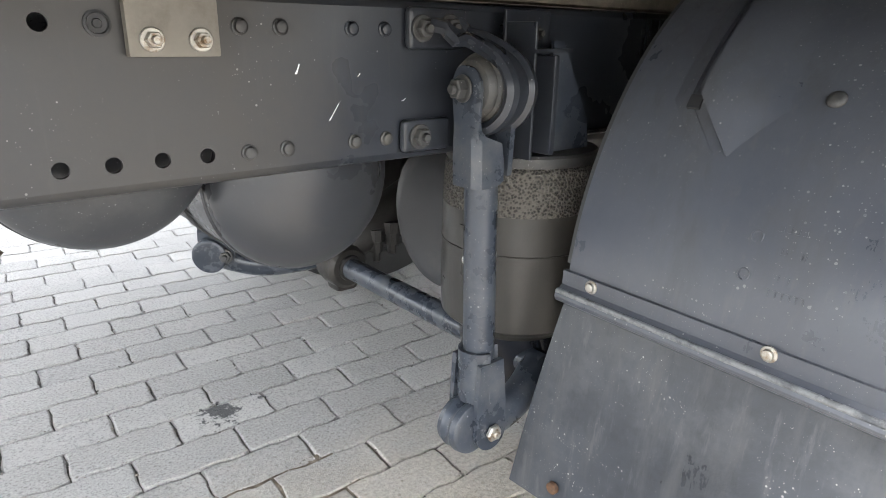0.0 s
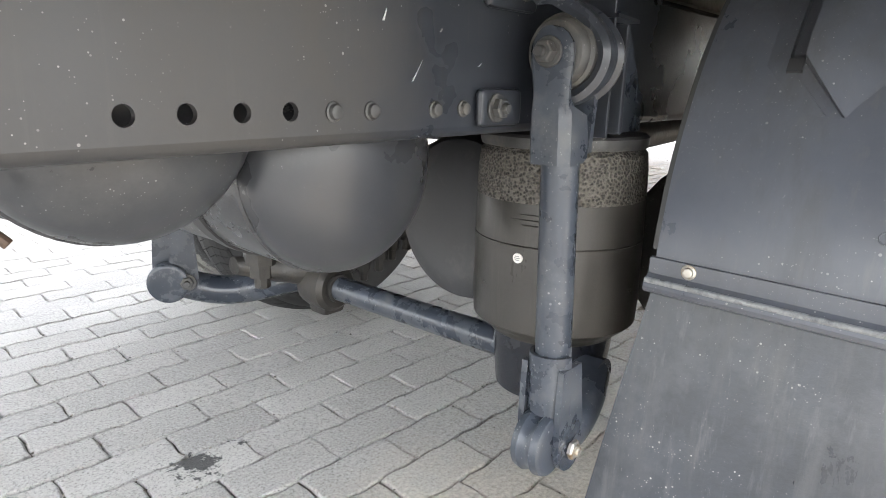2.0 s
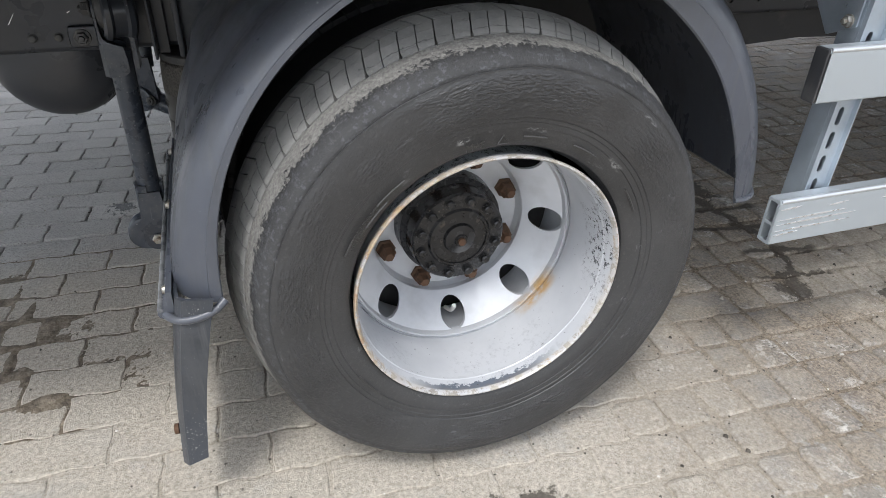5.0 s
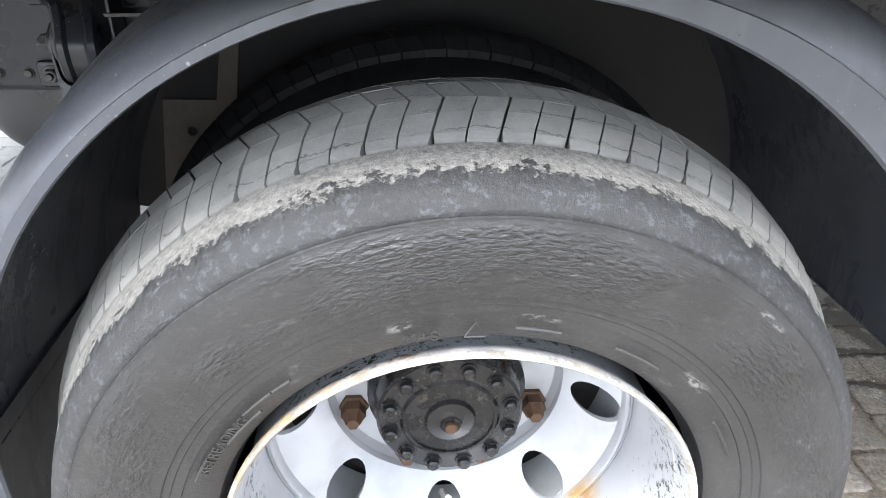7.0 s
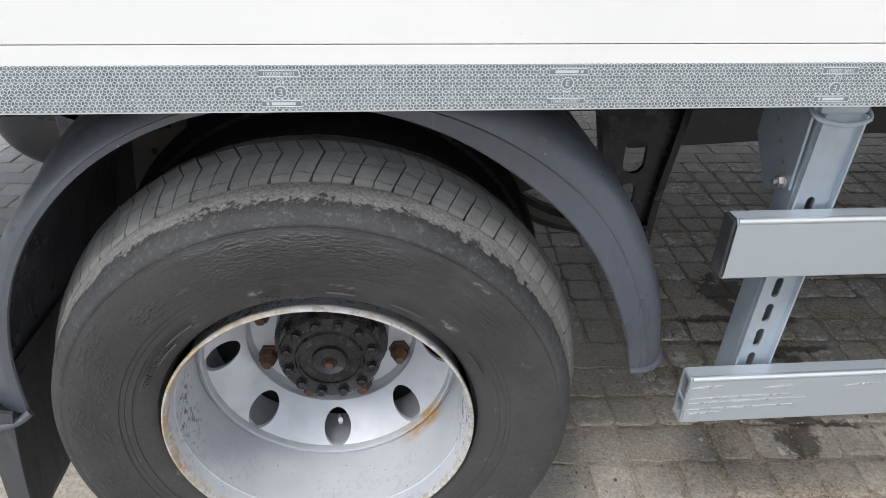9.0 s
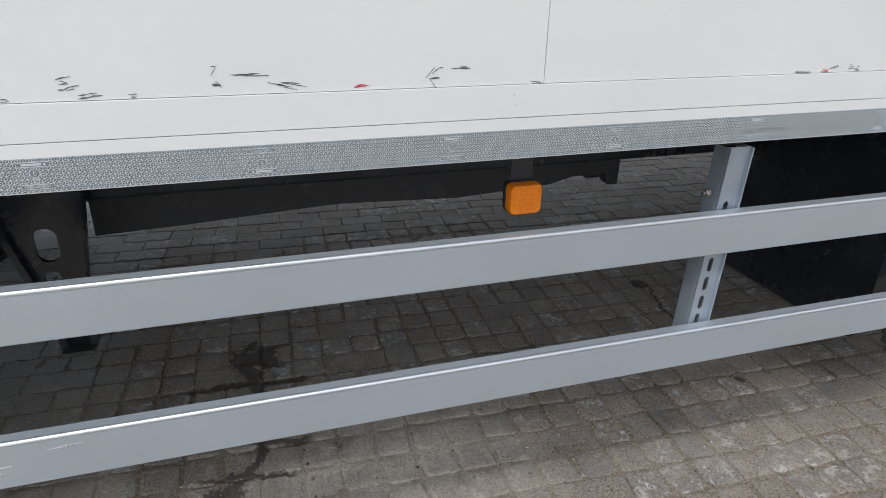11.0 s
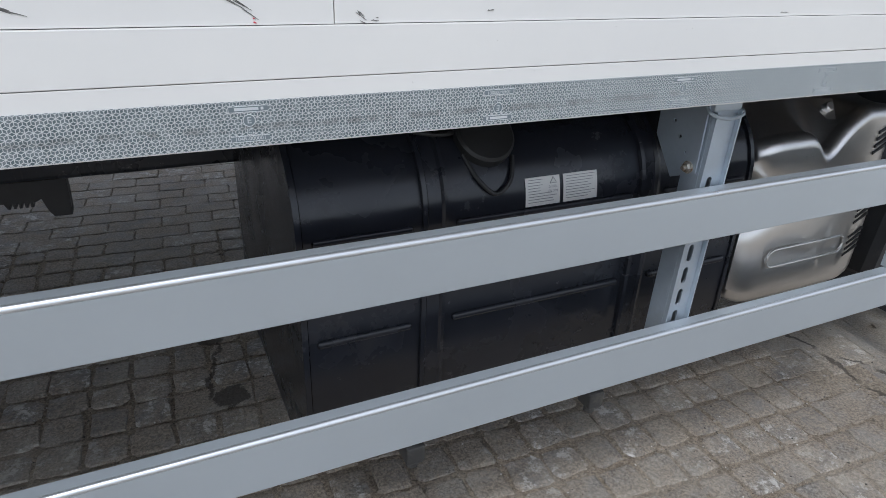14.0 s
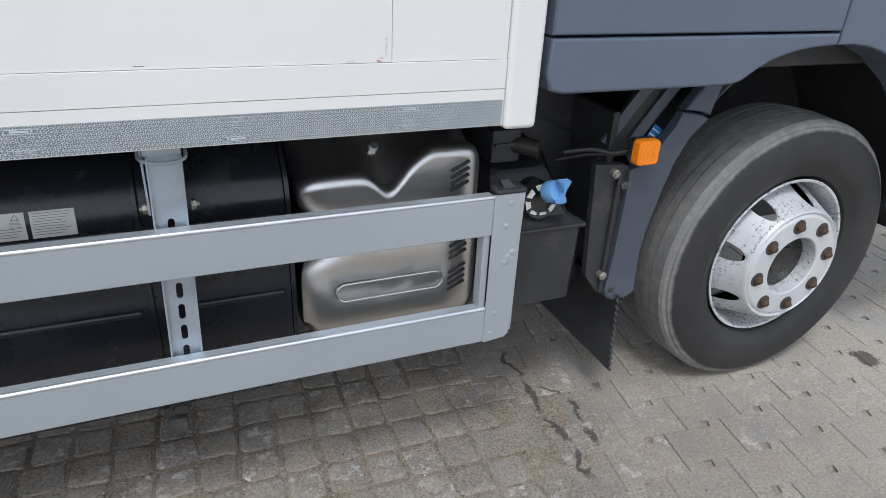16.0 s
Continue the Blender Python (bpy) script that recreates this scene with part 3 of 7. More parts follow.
# subframe above the rail
def subframe(y, inward, near):
    bm = bmesh.new()
    hs = [circle2(-1.99 + 0.05 * i, 0.9165, 0.0062, 12) for i in range(30) if not -1.02 < -1.99 + 0.05 * i < -0.94] if near else []
    plate(bm, [(-2.05, 0.8945), (4.25, 0.8945), (4.25, 0.962), (-2.05, 0.962)], hs, lambda u, v: Vector((u, y, v)), (0, 0.004 * inward, 0))
    y0, y1 = sorted((y, y + inward * 0.05))
    for z0, z1 in ((0.962, 0.9655), (0.8935, 0.898)):
        part("subframe_flange", B(-2.05, 4.25, y0, y1, z0, z1), M_SUBFRAME, truck)
    return part("subframe_rail", bm, M_SUBFRAME, truck, "dusty brown subframe channel with a row of holes")


sub_near = subframe(0.796, 1, True)
subframe(WID - 0.796, -1, False)

# fixing plate with two nuts, and a ribbed bracket
bm = bmesh.new()
plate(bm, rounded(-1.051, -0.957, 0.822, 0.963, 0.002), [circle2(-0.985, 0.9165, 0.006, 12)], lambda u, v: Vector((u, 0.782, v)), (0, 0.013, 0))
fix = part("fixing_plate", bm, M_PLATE, truck, "brown grey steel plate bolted to the rail")
for x in (-1.028, -0.978):
    bm = bmesh.new()
    hexnut(bm, (x, 0.782, 0.839), (0, -1, 0), 0.0090, 0.013, 0.0125)
    part("nut", bm, M_ZINC, fix, "zinc nut with rust")
bm = bmesh.new()
turned(bm, (-1.026, 0.782, 0.921), (-1.026, 0.77, 0.921), [(0, 0.013), (0.006, 0.013), (0.008, 0.01)], 6)
part("bolt_head", bm, M_ZINC, fix)
bm = bmesh.new()
plate(bm, rounded(-1.345, -1.252, 0.832, 0.890, 0.008), [], lambda u, v: Vector((u, 0.792, v)), (0, 0.005, 0))
rb = part("rail_bracket", bm, M_CHASSIS, truck, "small dark pressed bracket on the rail")
for x0, x1, y0, z0, z1 in ((-1.345, -1.252, 0.775, 0.885, 0.891), (-1.345, -1.339, 0.778, 0.838, 0.884), (-1.258, -1.252, 0.778, 0.838, 0.884)):
    bm = bmesh.new()
    box(bm, x0, x1, y0, 0.792, z0, z1, 0.002)
    part("flange", bm, M_CHASSIS, rb)
for x in (-1.320, -1.278):
    bm = bmesh.new()
    hexnut(bm, (x, 0.792, 0.850), (0, -1, 0), 0.010, 0.012, 0.014)
    part("nut", bm, M_BUSH, rb)

# crossmembers
for x in (-1.55, 0.0, 0.62, 2.6):
    bm = bmesh.new()
    box(bm, x - 0.04, x + 0.04, 0.87, 1.68, 0.70, 0.87, 0.004)
    part("crossmember", bm, M_CHASSIS, truck)

# cross bearers under the box floor
for i in range(15):
    bm = B(-1.95 + 0.44 * i, -1.91 + 0.44 * i, 0.056, WID - 0.056, 0.969, 1.0615, bevel=0.002)
    part("cross_bearer", bm, M_SUBFRAME, truck)

# ---- cargo box ----
PLACE["at"] = NONE
SEAMS = [-2.1, -0.66, 0.545, 1.752, 2.958, 4.088, 4.322]
for a, b in zip(SEAMS, SEAMS[1:]):
    bm = B(a + 0.0006, b - 0.0006, 0.0, 0.055, 1.0985, 3.5)
    part("side_panel", bm, M_WHITE, truck, "white side panel with scuffs")
def trim_bar(z0, z1, y0, name, lab, bev=0.0012):
    bm = B(-2.1, 4.322, y0, 0.054, z0, z1, bevel=bev)
    return part(name, bm, M_WHITE, truck, lab)


trim_bar(1.0415, 1.0975, -0.003, "lower_trim", "white painted trim strip")
trim_bar(0.967, 1.0408, -0.0025, "lower_trim", "white painted bottom trim strip")
bm = B(4.3235, 4.397, -0.012, 0.06, 0.958, 3.5, bevel=0.012, seg=4)
part("corner_post", bm, M_WHITE, truck, "white rounded corner post")
bm = B(-2.1, 4.318, -0.0036, -0.0026, 0.9690, 1.0200)
tape_ob = part("reflective_tape", bm, M_TAPE, truck, "silver reflective tape with a cube pattern", smooth=0)
M_PRINT = surf("tape_print", (0.17, 0.21, 0.23), 0.4, 0.1, 0.05, 40, 0)


def approval_mark():
    """Approval print: grey fields that carry a pale number, a ringed E and a boxed C; the maker's field is left plain."""
    fields, pale = bmesh.new(), bmesh.new()
    for x0, x1, z0, z1 in ((-0.0215, 0.0215, 0.0135, 0.0200), (-0.0215, 0.0215, -0.0200, -0.0135), (-0.0030, 0.0030, -0.0118, -0.0055)):
        box(fields, x0, x1, -0.0002, 0.0002, z0, z1)
        pipe(pale, [(x, -0.0002, z) for x, z in ((x0, z0), (x1, z0), (x1, z1), (x0, z1), (x0, z0))], 0.00045, 5)
    turned(fields, (0, 0.0002, 0.0038), (0, -0.0002, 0.0038), [(0, 0.0066), (0.0004, 0.0066)], 20)
    pipe(pale, [(0.0066 * math.cos(t), -0.0002, 0.0038 + 0.0066 * math.sin(t)) for t in (2 * math.pi * i / 20 for i in range(21))], 0.0005, 5)
    for text, size, z in (("E", 0.0105, 0.0038), ("C", 0.0060, -0.0086), ("104R-000001", 0.0064, -0.0167)):
        me = letters(text, size, 0.00018)
        me.transform(pose(0, -0.0003, z, 90, 0, 0))
        pale.from_mesh(me)
        bpy.data.meshes.remove(me)
    for x0, x1 in ((-0.015, 0.011), (0.0135, 0.0165)):
        box(pale, x0, x1, -0.0005, -0.0002, 0.0152, 0.0184)
    return mesh_of("approval_mark", fields, M_PRINT, 0), mesh_of("approval_print", pale, M_PALE, 0)


M_PALE = surf("tape_pale_print", (0.58, 0.61, 0.62), 0.4, 0, 0.03, 40, 0)
MARK, PRINT = approval_mark()
for k in range(-7, 13):
    ob = new("approval_mark", MARK)
    ob.parent = tape_ob
    ob.matrix_basis = pose(0.32 + 0.317 * k, -0.0038, 0.9945, 0, 180 if k % 2 else 0, 0)
    pr = new("print", PRINT)
    pr.parent = ob
bm = B(-2.1, 4.39, 0.0555, WID - 0.055, 1.062, 1.12)
part("box_floor", bm, M_DARK, truck, "dark underside of the box floor")
bm = B(-2.1, 4.39, WID - 0.0545, WID, 0.966, 3.5)
part("side_wall", bm, M_WHITE, truck)
bm = B(4.33, 4.39, 0.0615, WID - 0.055, 1.1205, 3.5)
part("front_wall", bm, M_WHITE, truck)
bm = B(-2.1, -2.04, 0.0555, WID - 0.055, 1.1205, 3.5)
part("rear_wall", bm, M_WHITE, truck)
bm = B(-2.1, 4.39, 0.0, WID, 3.501, 3.56)
part("roof", bm, M_WHITE, truck)

# ---- wheels ----
def tyre_mesh(name):
    """One tyre about the y axis, outer side at y = 0, 0.285 wide; the tread lies on it."""
    bm = bmesh.new()
    side = [(0.052, 0.2425), (0.040, 0.2480), (0.030, 0.2500), (0.022, 0.2605), (0.018, 0.283), (0.0165, 0.2835), (0.0150, 0.2925), (0.0138, 0.2935), (0.013, 0.300), (0.0112, 0.3010), (0.006, 0.325), (0.002, 0.345), (0.001, 0.360), (0.003, 0.3755), (0.0052, 0.3762), (0.0050, 0.3772), (0.006, 0.382), (0.011, 0.389), (0.021, 0.396), (0.038, 0.402), (0.055, 0.406), (0.070, 0.4085), (0.0715, 0.407), (0.074, 0.397), (0.11, 0.410)]
    prof = side + [(0.285 - y, r) for y, r in side[::-1]]
    lathe_y(bm, prof, 144)
    return mesh_of(name, bm, M_TYRE, 0.5)


def tread_mesh():
    """Tread blocks with bent sipes; every second sipe opens wider at the shoulder."""
    bm = bmesh.new()
    ys = [0.0722, 0.080, 0.102, 0.124, 0.154, 0.188, 0.2125]
    off = [0.0, -0.06, -0.30, -0.54, -0.10, 0.35, 0.50]
    rad = [0.4100, 0.4140, 0.4235, 0.4295, 0.4340, 0.4290, 0.4170]
    n = 94
    rnd = random.Random(4)
    da = 2 * math.pi / n
    for k in range(n):
        a0 = da * k
        for j in range(6):
            rows = []
            for jj, e in ((j, 0.0005), (j + 1, -0.0005)):
                wide = 0.0026 if jj == 0 else 0.0012
                lo, hi = (wide, 0.0009) if k % 2 else (0.0009, wide)
                for s_ in (lo / 0.44, da - hi / 0.44):
                    a = a0 + s_ + off[jj] * da + rnd.uniform(-0.0008, 0.0008)
                    rows.append((a, rad[jj] + rnd.uniform(-0.0005, 0.0005), ys[jj] + e))
            top = [bm.verts.new((r * math.cos(a), y, r * math.sin(a))) for a, r, y in rows]
            low = [bm.verts.new(((r - 0.016) * math.cos(a), y, (r - 0.016) * math.sin(a))) for a, r, y in rows]
            bm.faces.new((top[0], top[1], top[3], top[2]))
            for i, jn in ((0, 1), (1, 3), (3, 2), (2, 0)):
                bm.faces.new((top[i], top[jn], low[jn], low[i]))
    return mesh_of("tread", bm, M_TREAD, 0.5)


TREAD = tread_mesh()


def sidewall_letters(text, size, turn, radius, y, parent, material):
    """Raised letters bent round the sidewall, their feet towards the axle."""
    me = letters(text, size, 0.0009)
    for v in me.vertices:
        a, r = radians(turn) - v.co.x / radius, radius + v.co.y
        v.co = Vector((r * math.cos(a), y - v.co.z - (r - radius) * 0.25, r * math.sin(a)))
    me.materials.append(material)
    ob = new("lettering", me)
    ob.parent = parent
    return ob


TYRE = tyre_mesh("tyre")


def with_material(me, material):
    copy = me.copy()
    copy.materials.clear()
    copy.materials.append(material)
    return copy


# inner tyre and tread: darkened rubber stands in for the shade inside the arch
M_INNER_SHADED = surf("shaded_inner_rubber", (0.016, 0.016, 0.0165), 0.7, 0, 0.3, 20, 0.3, 150)
TYRE_INNER, TREAD_INNER = with_material(TYRE, M_INNER_SHADED), with_material(TREAD, M_INNER_SHADED)


def dish_with_holes(bm, r0, r1, y_of, rh, hr, n=8, a0=0.0, thick=0.008):
    """A disc ring with hand holes; y_of(r) gives its shape."""
    def to3(u, v):
        r = math.hypot(u, v)
        return Vector((u, y_of(r), v))
    outer = circle2(0, 0, r1, 96)
    inner = circle2(0, 0, r0, 64)
    holes = [circle2(rh * math.cos(a0 + 2 * math.pi * i / n), rh * math.sin(a0 + 2 * math.pi * i / n), hr, 20) for i in range(n)]
    return plate(bm, outer, [inner, *holes], to3, (0, thick, 0))


def rear_rim_mesh():
    bm = bmesh.new()
    # flange and barrel
    prof = [(0.050, 0.236), (0.036, 0.2425), (0.028, 0.2442), (0.0240, 0.2430), (0.0235, 0.2405), (0.027, 0.2375), (0.040, 0.2350), (0.058, 0.2340), (0.060, 0.2325), (0.090, 0.2320), (0.115, 0.2315), (0.130, 0.2310), (0.150, 0.2293), (0.175, 0.229), (0.185, 0.232), (0.30, 0.236)]
    lathe_y(bm, prof, 96)
    # the step ring and the disc
    lathe_y(bm, [(0.196, 0.236), (0.187, 0.2315), (0.1855, 0.2290), (0.189, 0.2275), (0.189, 0.2265), (0.184, 0.2250), (0.184, 0.2215), (0.188, 0.2200), (0.198, 0.2200)], 96)
    dish_with_holes(bm, 0.160, 0.221, lambda r: 0.197 + (0.221 - r) * 1.05, 0.1955, 0.0265, 8, radians(-90))
    lathe_y(bm, [(0.2610, 0.1605), (0.270, 0.160), (0.279, 0.1625), (0.286, 0.160), (0.289, 0.155), (0.290, 0.146), (0.290, 0.09), (0.302, 0.09), (0.302, 0.15), (0.272, 0.163)], 96)
    return bm


def rear_wheel(x, y, z, flip, outer_label):
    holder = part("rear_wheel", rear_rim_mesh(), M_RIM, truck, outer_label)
    holder.matrix_basis = pose(x, y, z, 0, 0, 180 if flip else 0)
    ty = new("tyre", TYRE)
    ty.parent = holder
    ty.location = (0.001, 0.004, 0.007)
    tagged(ty, "worn black tyre with dusty tread edge")
    inner = new("tyre", TYRE_INNER)
    inner.parent = holder
    inner.matrix_basis = pose(0, 0.61, 0, 0, 0, 180)
    for me, m in ((TREAD, pose(0.001, 0.004, 0.007)), (TREAD_INNER, pose(0, 0.61, 0, 0, 0, 180))):
        tr = new("tread", me)
        tr.parent, tr.matrix_basis = holder, m
        tagged(tr, "grey tread blocks with bent sipes", kind="stuff")
    bm = bmesh.new()
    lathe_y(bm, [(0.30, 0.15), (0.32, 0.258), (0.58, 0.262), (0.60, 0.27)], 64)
    # M_DARK here puts the shade behind the outer wheel into the rim's colour
    part("rim", bm, M_DARK, holder, "inner rim with its shade put into the dark colour")
    bm = bmesh.new()
    lathe_y(bm, [(0.318, 0.180), (0.312, 0.184), (0.312, 0.189), (0.320, 0.193), (0.33, 0.193)], 64)
    part("inner_ring", bm, M_SILVER, holder, "pale edge of the inner rim")
    # hub with its ring of bolts
    bm = bmesh.new()
    lathe_y(bm, [(y + 0.012, r) for y, r in ((0.278, 0.108), (0.240, 0.106), (0.232, 0.097), (0.205, 0.0945), (0.196, 0.0940), (0.192, 0.0905), (0.190, 0.0640), (0.186, 0.0600), (0.186, 0.0560), (0.189, 0.0550), (0.189, 0.0330), (0.183, 0.0300), (0.179, 0.0140), (0.176, 0.012), (0.176, 0.0001))], 48)
    part("hub", bm, M_HUB, holder, "black hub cover with rust marks")
    for i in range(12):
        a = 2 * math.pi * (i + 0.5) / 12
        bm = bmesh.new()
        c = Vector((0.079 * math.cos(a), 0.204, 0.079 * math.sin(a)))
        turned(bm, c, c + Vector((0, -1, 0)), [(0, 0.0115), (0.003, 0.0115), (0.003, 0.0085), (0.010, 0.0085), (0.012, 0.006)], 12)
        part("hub_bolt", bm, M_HUB, holder)
    bm = bmesh.new()
    rod(bm, (0, 0.189, 0), (0, 0.182, 0), 0.008, 12, 0.001)
    part("hub_bolt", bm, M_RUST, holder, "rusty centre bolt")
    for i in range(8):
        a = radians(22.5 + 45 * i)
        bm = bmesh.new()
        c = Vector((0.1375 * math.cos(a), 0.290, 0.1375 * math.sin(a)))
        turned(bm, c, c + Vector((0, -1, 0)), [(0, 0.021), (0.006, 0.021), (0.008, 0.0175), (0.024, 0.0175), (0.028, 0.013), (0.036, 0.011), (0.040, 0.009)], 6)
        part("wheel_nut", bm, M_RUST, holder, "rusty brown wheel nut")
    bm = bmesh.new()
    pipe(bm, smooth_path([(0.0, 0.27, -0.215), (0.004, 0.245, -0.205), (0.006, 0.232, -0.185)], 4), 0.005)
    part("valve", bm, M_LABEL, holder, "pale valve stem")
    return holder


near_wheel = rear_wheel(-0.001, 0.008, 0.427, False, "silver dished wheel rim with chipped paint")
M_LETTER = surf("moulded_letters", (0.048, 0.047, 0.046), 0.42, 0, 0.2, 60, 0.1)
sidewall_letters("RETREADING", 0.0135, 145.5, 0.2725, 0.0200, near_wheel, M_LETTER)
sidewall_letters("M+S", 0.0170, 100.5, 0.2710, 0.0200, near_wheel, M_LETTER)
for turn in (91.0,):
    bm = bmesh.new()
    c = Vector((0.2730 * math.cos(radians(turn)), 0.0185, 0.2730 * math.sin(radians(turn))))
    pipe(bm, [c + Vector((dx, 0.0012, dz)) for dx, dz in ((-0.009, -0.006), (0.009, -0.006), (0.0, 0.008), (-0.009, -0.006))], 0.0010, 6)
    part("moulded_triangle", bm, M_LETTER, near_wheel)
for turn, wide in ((153.0, 0.03), (133.0, 0.035), (127.0, 0.02), (139.0, 0.05), (80.0, 0.04), (60.0, 0.05), (215.0, 0.06), (30.0, 0.05)):
    bm = bmesh.new()
    rr = 0.2685 if turn in (139.0,) else 0.2765
    pts = [Vector((rr * math.cos(radians(turn) + q_), 0.0195, rr * math.sin(radians(turn) + q_))) for q_ in (wide / rr * (i / 8 - 0.5) for i in range(9))]
    pipe(bm, pts, 0.0016, 6)
    part("moulded_mark", bm, M_LETTER, near_wheel)
rear_wheel(-0.020, WID - 0.105, 0.431, True, "silver dished wheel rim")


def front_wheel(x, y, z, flip):
    bm = bmesh.new()
    lathe_y(bm, [(0.044, 0.250), (0.034, 0.2585), (0.0285, 0.2605), (0.0265, 0.2585), (0.028, 0.252), (0.040, 0.247), (0.075, 0.243), (0.10, 0.242), (0.118, 0.240)], 96)
    dish_with_holes(bm, 0.186, 0.240, lambda r: -0.020 + (r - 0.186) * 2.5, 0.2125, 0.0265, 8, radians(32), 0.01)
    lathe_y(bm, [(-0.019, 0.1865), (-0.026, 0.184), (-0.031, 0.180), (-0.032, 0.178), (-0.028, 0.174), (-0.026, 0.170), (-0.032, 0.165), (-0.034, 0.160), (-0.034, 0.098), (-0.031, 0.0945), (-0.018, 0.093), (0.03, 0.093)], 96)
    holder = part("front_wheel", bm, M_FRIM, truck, "silver front wheel rim with worn paint")
    holder.matrix_basis = pose(x, y, z, 0, 0, 180 if flip else 0)
    ty = new("tyre", TYRE_F)
    ty.parent = holder
    tagged(ty, "black front tyre with grey shoulder")
    bm = bmesh.new()
    lathe_y(bm, [(0.05, 0.12), (0.03, 0.09), (0.012, 0.088), (0.010, 0.05), (0.005, 0.045), (0.005, 0.0001)], 48)
    part("hub", bm, M_HUB, holder, "black hub inside the wheel")
    for i in range(8):
        a = radians(10 + 45 * i)
        bm = bmesh.new()
        c = Vector((0.1375 * math.cos(a), -0.033, 0.1375 * math.sin(a)))
        turned(bm, c, c + Vector((0, -1, 0)), [(0, 0.0185), (0.003, 0.0185), (0.004, 0.0140), (0.012, 0.0140), (0.014, 0.010), (0.018, 0.008)], 6)
        part("wheel_nut", bm, M_NUT, holder, "rusty brown wheel nut")
        # flat dark ring in place of the recess round the nut
        bm = bmesh.new()
        turned(bm, c + Vector((0, -0.0005, 0)), c + Vector((0, -1, 0)), [(0, 0.024), (0.0015, 0.0235), (0.0018, 0.018)], 20)
        part("nut_seat", bm, M_BUSH, holder, "dark ring at the nut seat")
    return holder


def ribbed_tyre_mesh():
    bm = bmesh.new()
    side = [(0.050, 0.258), (0.040, 0.266), (0.026, 0.272), (0.018, 0.285), (0.012, 0.300), (0.0105, 0.302), (0.005, 0.325), (0.002, 0.350), (0.004, 0.378), (0.006, 0.392), (0.012, 0.408), (0.020, 0.420), (0.026, 0.4215), (0.030, 0.431), (0.040, 0.4375)]
    ribs = []
    ys = [0.040, 0.083, 0.115, 0.145, 0.17, 0.20, 0.245]
    for a, b in zip(ys, ys[1:]):
        ra = 0.438 + 0.006 * (1 - abs((a - 0.1425) / 0.1)) if abs(a - 0.1425) < 0.1 else 0.4375
        rb2 = 0.438 + 0.006 * (1 - abs((b - 0.1425) / 0.1)) if abs(b - 0.1425) < 0.1 else 0.4375
        ribs += [(a + 0.003, ra), (b - 0.003, rb2), (b - 0.0025, rb2 - 0.009), (b + 0.0025, rb2 - 0.009)]
    prof = side + ribs[:-2] + [(0.285 - y, r) for y, r in side[::-1]]
    lathe_y(bm, prof, 120)
    return mesh_of("tyre", bm, M_TYRE_F, 0.5)


def front_tyre_material():
    n = Nodes("front_tyre_rubber")
    x, z = n.axis(0), n.axis(2)
    r = n.math("SQRT", n.math("ADD", n.math("POWER", x, 2.0), n.math("POWER", z, 2.0)))
    col = n.mix(n.ramp(n.noise(5, 6), 0.35, 0.7), (0.020, 0.020, 0.021), (0.034, 0.033, 0.032))
    dust = n.mix(n.ramp(n.noise(30, 5), 0.3, 0.7), (0.15, 0.148, 0.14), (0.23, 0.225, 0.21))
    col = n.mix(n.ramp(n.math("ADD", r, n.ramp(n.noise(30, 4), 0.2, 0.8, -0.003, 0.003)), 0.408, 0.416), col, dust)
    n.bump(n.noise(200, 4), 0.2, 0.001)
    return n.done(col, 0.62)


def front_rim_material():
    n = Nodes("worn_front_rim")
    y = n.axis(1)
    col = n.mix(n.ramp(n.noise(6, 4), 0.35, 0.65), (0.56, 0.57, 0.58), (0.64, 0.645, 0.65))
    chip = n.math("MULTIPLY", n.ramp(n.noise(85, 6, 0.75), 0.55, 0.585), n.ramp(n.noise(9, 4), 0.42, 0.52))
    col = n.mix(n.math("MULTIPLY", chip, n.ramp(y, -0.033, -0.02)), col, (0.08, 0.09, 0.10))
    n.bump(n.noise(120, 3), 0.05, 0.001)
    return n.done(col, 0.4, 0.15)


M_TYRE_F = front_tyre_material()
M_FRIM = front_rim_material()
TYRE_F = ribbed_tyre_mesh()
front_wheel(5.40, 0.092, 0.4385, False)
front_wheel(5.40, WID - 0.082, 0.4385, True)

# axle between the rear wheels
PLACE["at"] = CHASSIS
bm = bmesh.new()
rod(bm, (0, 0.62, 0.44), (0, 1.95, 0.44), 0.06, 24)
turned(bm, (0, 1.0, 0.44), (0, 1.6, 0.44), [(0, 0.07), (0.08, 0.15), (0.2, 0.20), (0.35, 0.20), (0.5, 0.13), (0.6, 0.07)], 32)
for y in (0.80, 1.75):
    box(bm, -0.14, 0.14, y - 0.06, y + 0.06, 0.33, 0.52, 0.012)
rod(bm, (-0.16, 0.64, 0.44), (-0.02, 0.64, 0.44), 0.19, 32)
part("drive_axle", bm, M_AXLE, truck, "greasy dusty drive axle")

# ---- rear mudguard ----
PLACE["at"] = GUARD
def keyed(keys, a):
    for (a0, r0), (a1, r1) in zip(keys, keys[1:]):
        if a0 <= a <= a1:
            t = (a - a0) / (a1 - a0)
            return r0 + (r1 - r0) * t
    return keys[-1][1]


# outer surface and lip edge of the arch by angle (0 ahead, 180 behind)
ARCH_OUT = [(5, 0.562), (17, 0.570), (36, 0.588), (50, 0.594), (62, 0.590), (90, 0.566), (120, 0.546), (150, 0.522), (170, 0.515), (178, 0.517)]
ARCH_LIP = [(5, 0.497), (14, 0.498), (27, 0.497), (38, 0.505), (54, 0.508), (70, 0.519), (80, 0.522), (100, 0.522), (117, 0.513), (125, 0.504), (138, 0.489), (153, 0.467), (172, 0.440), (178, 0.437)]


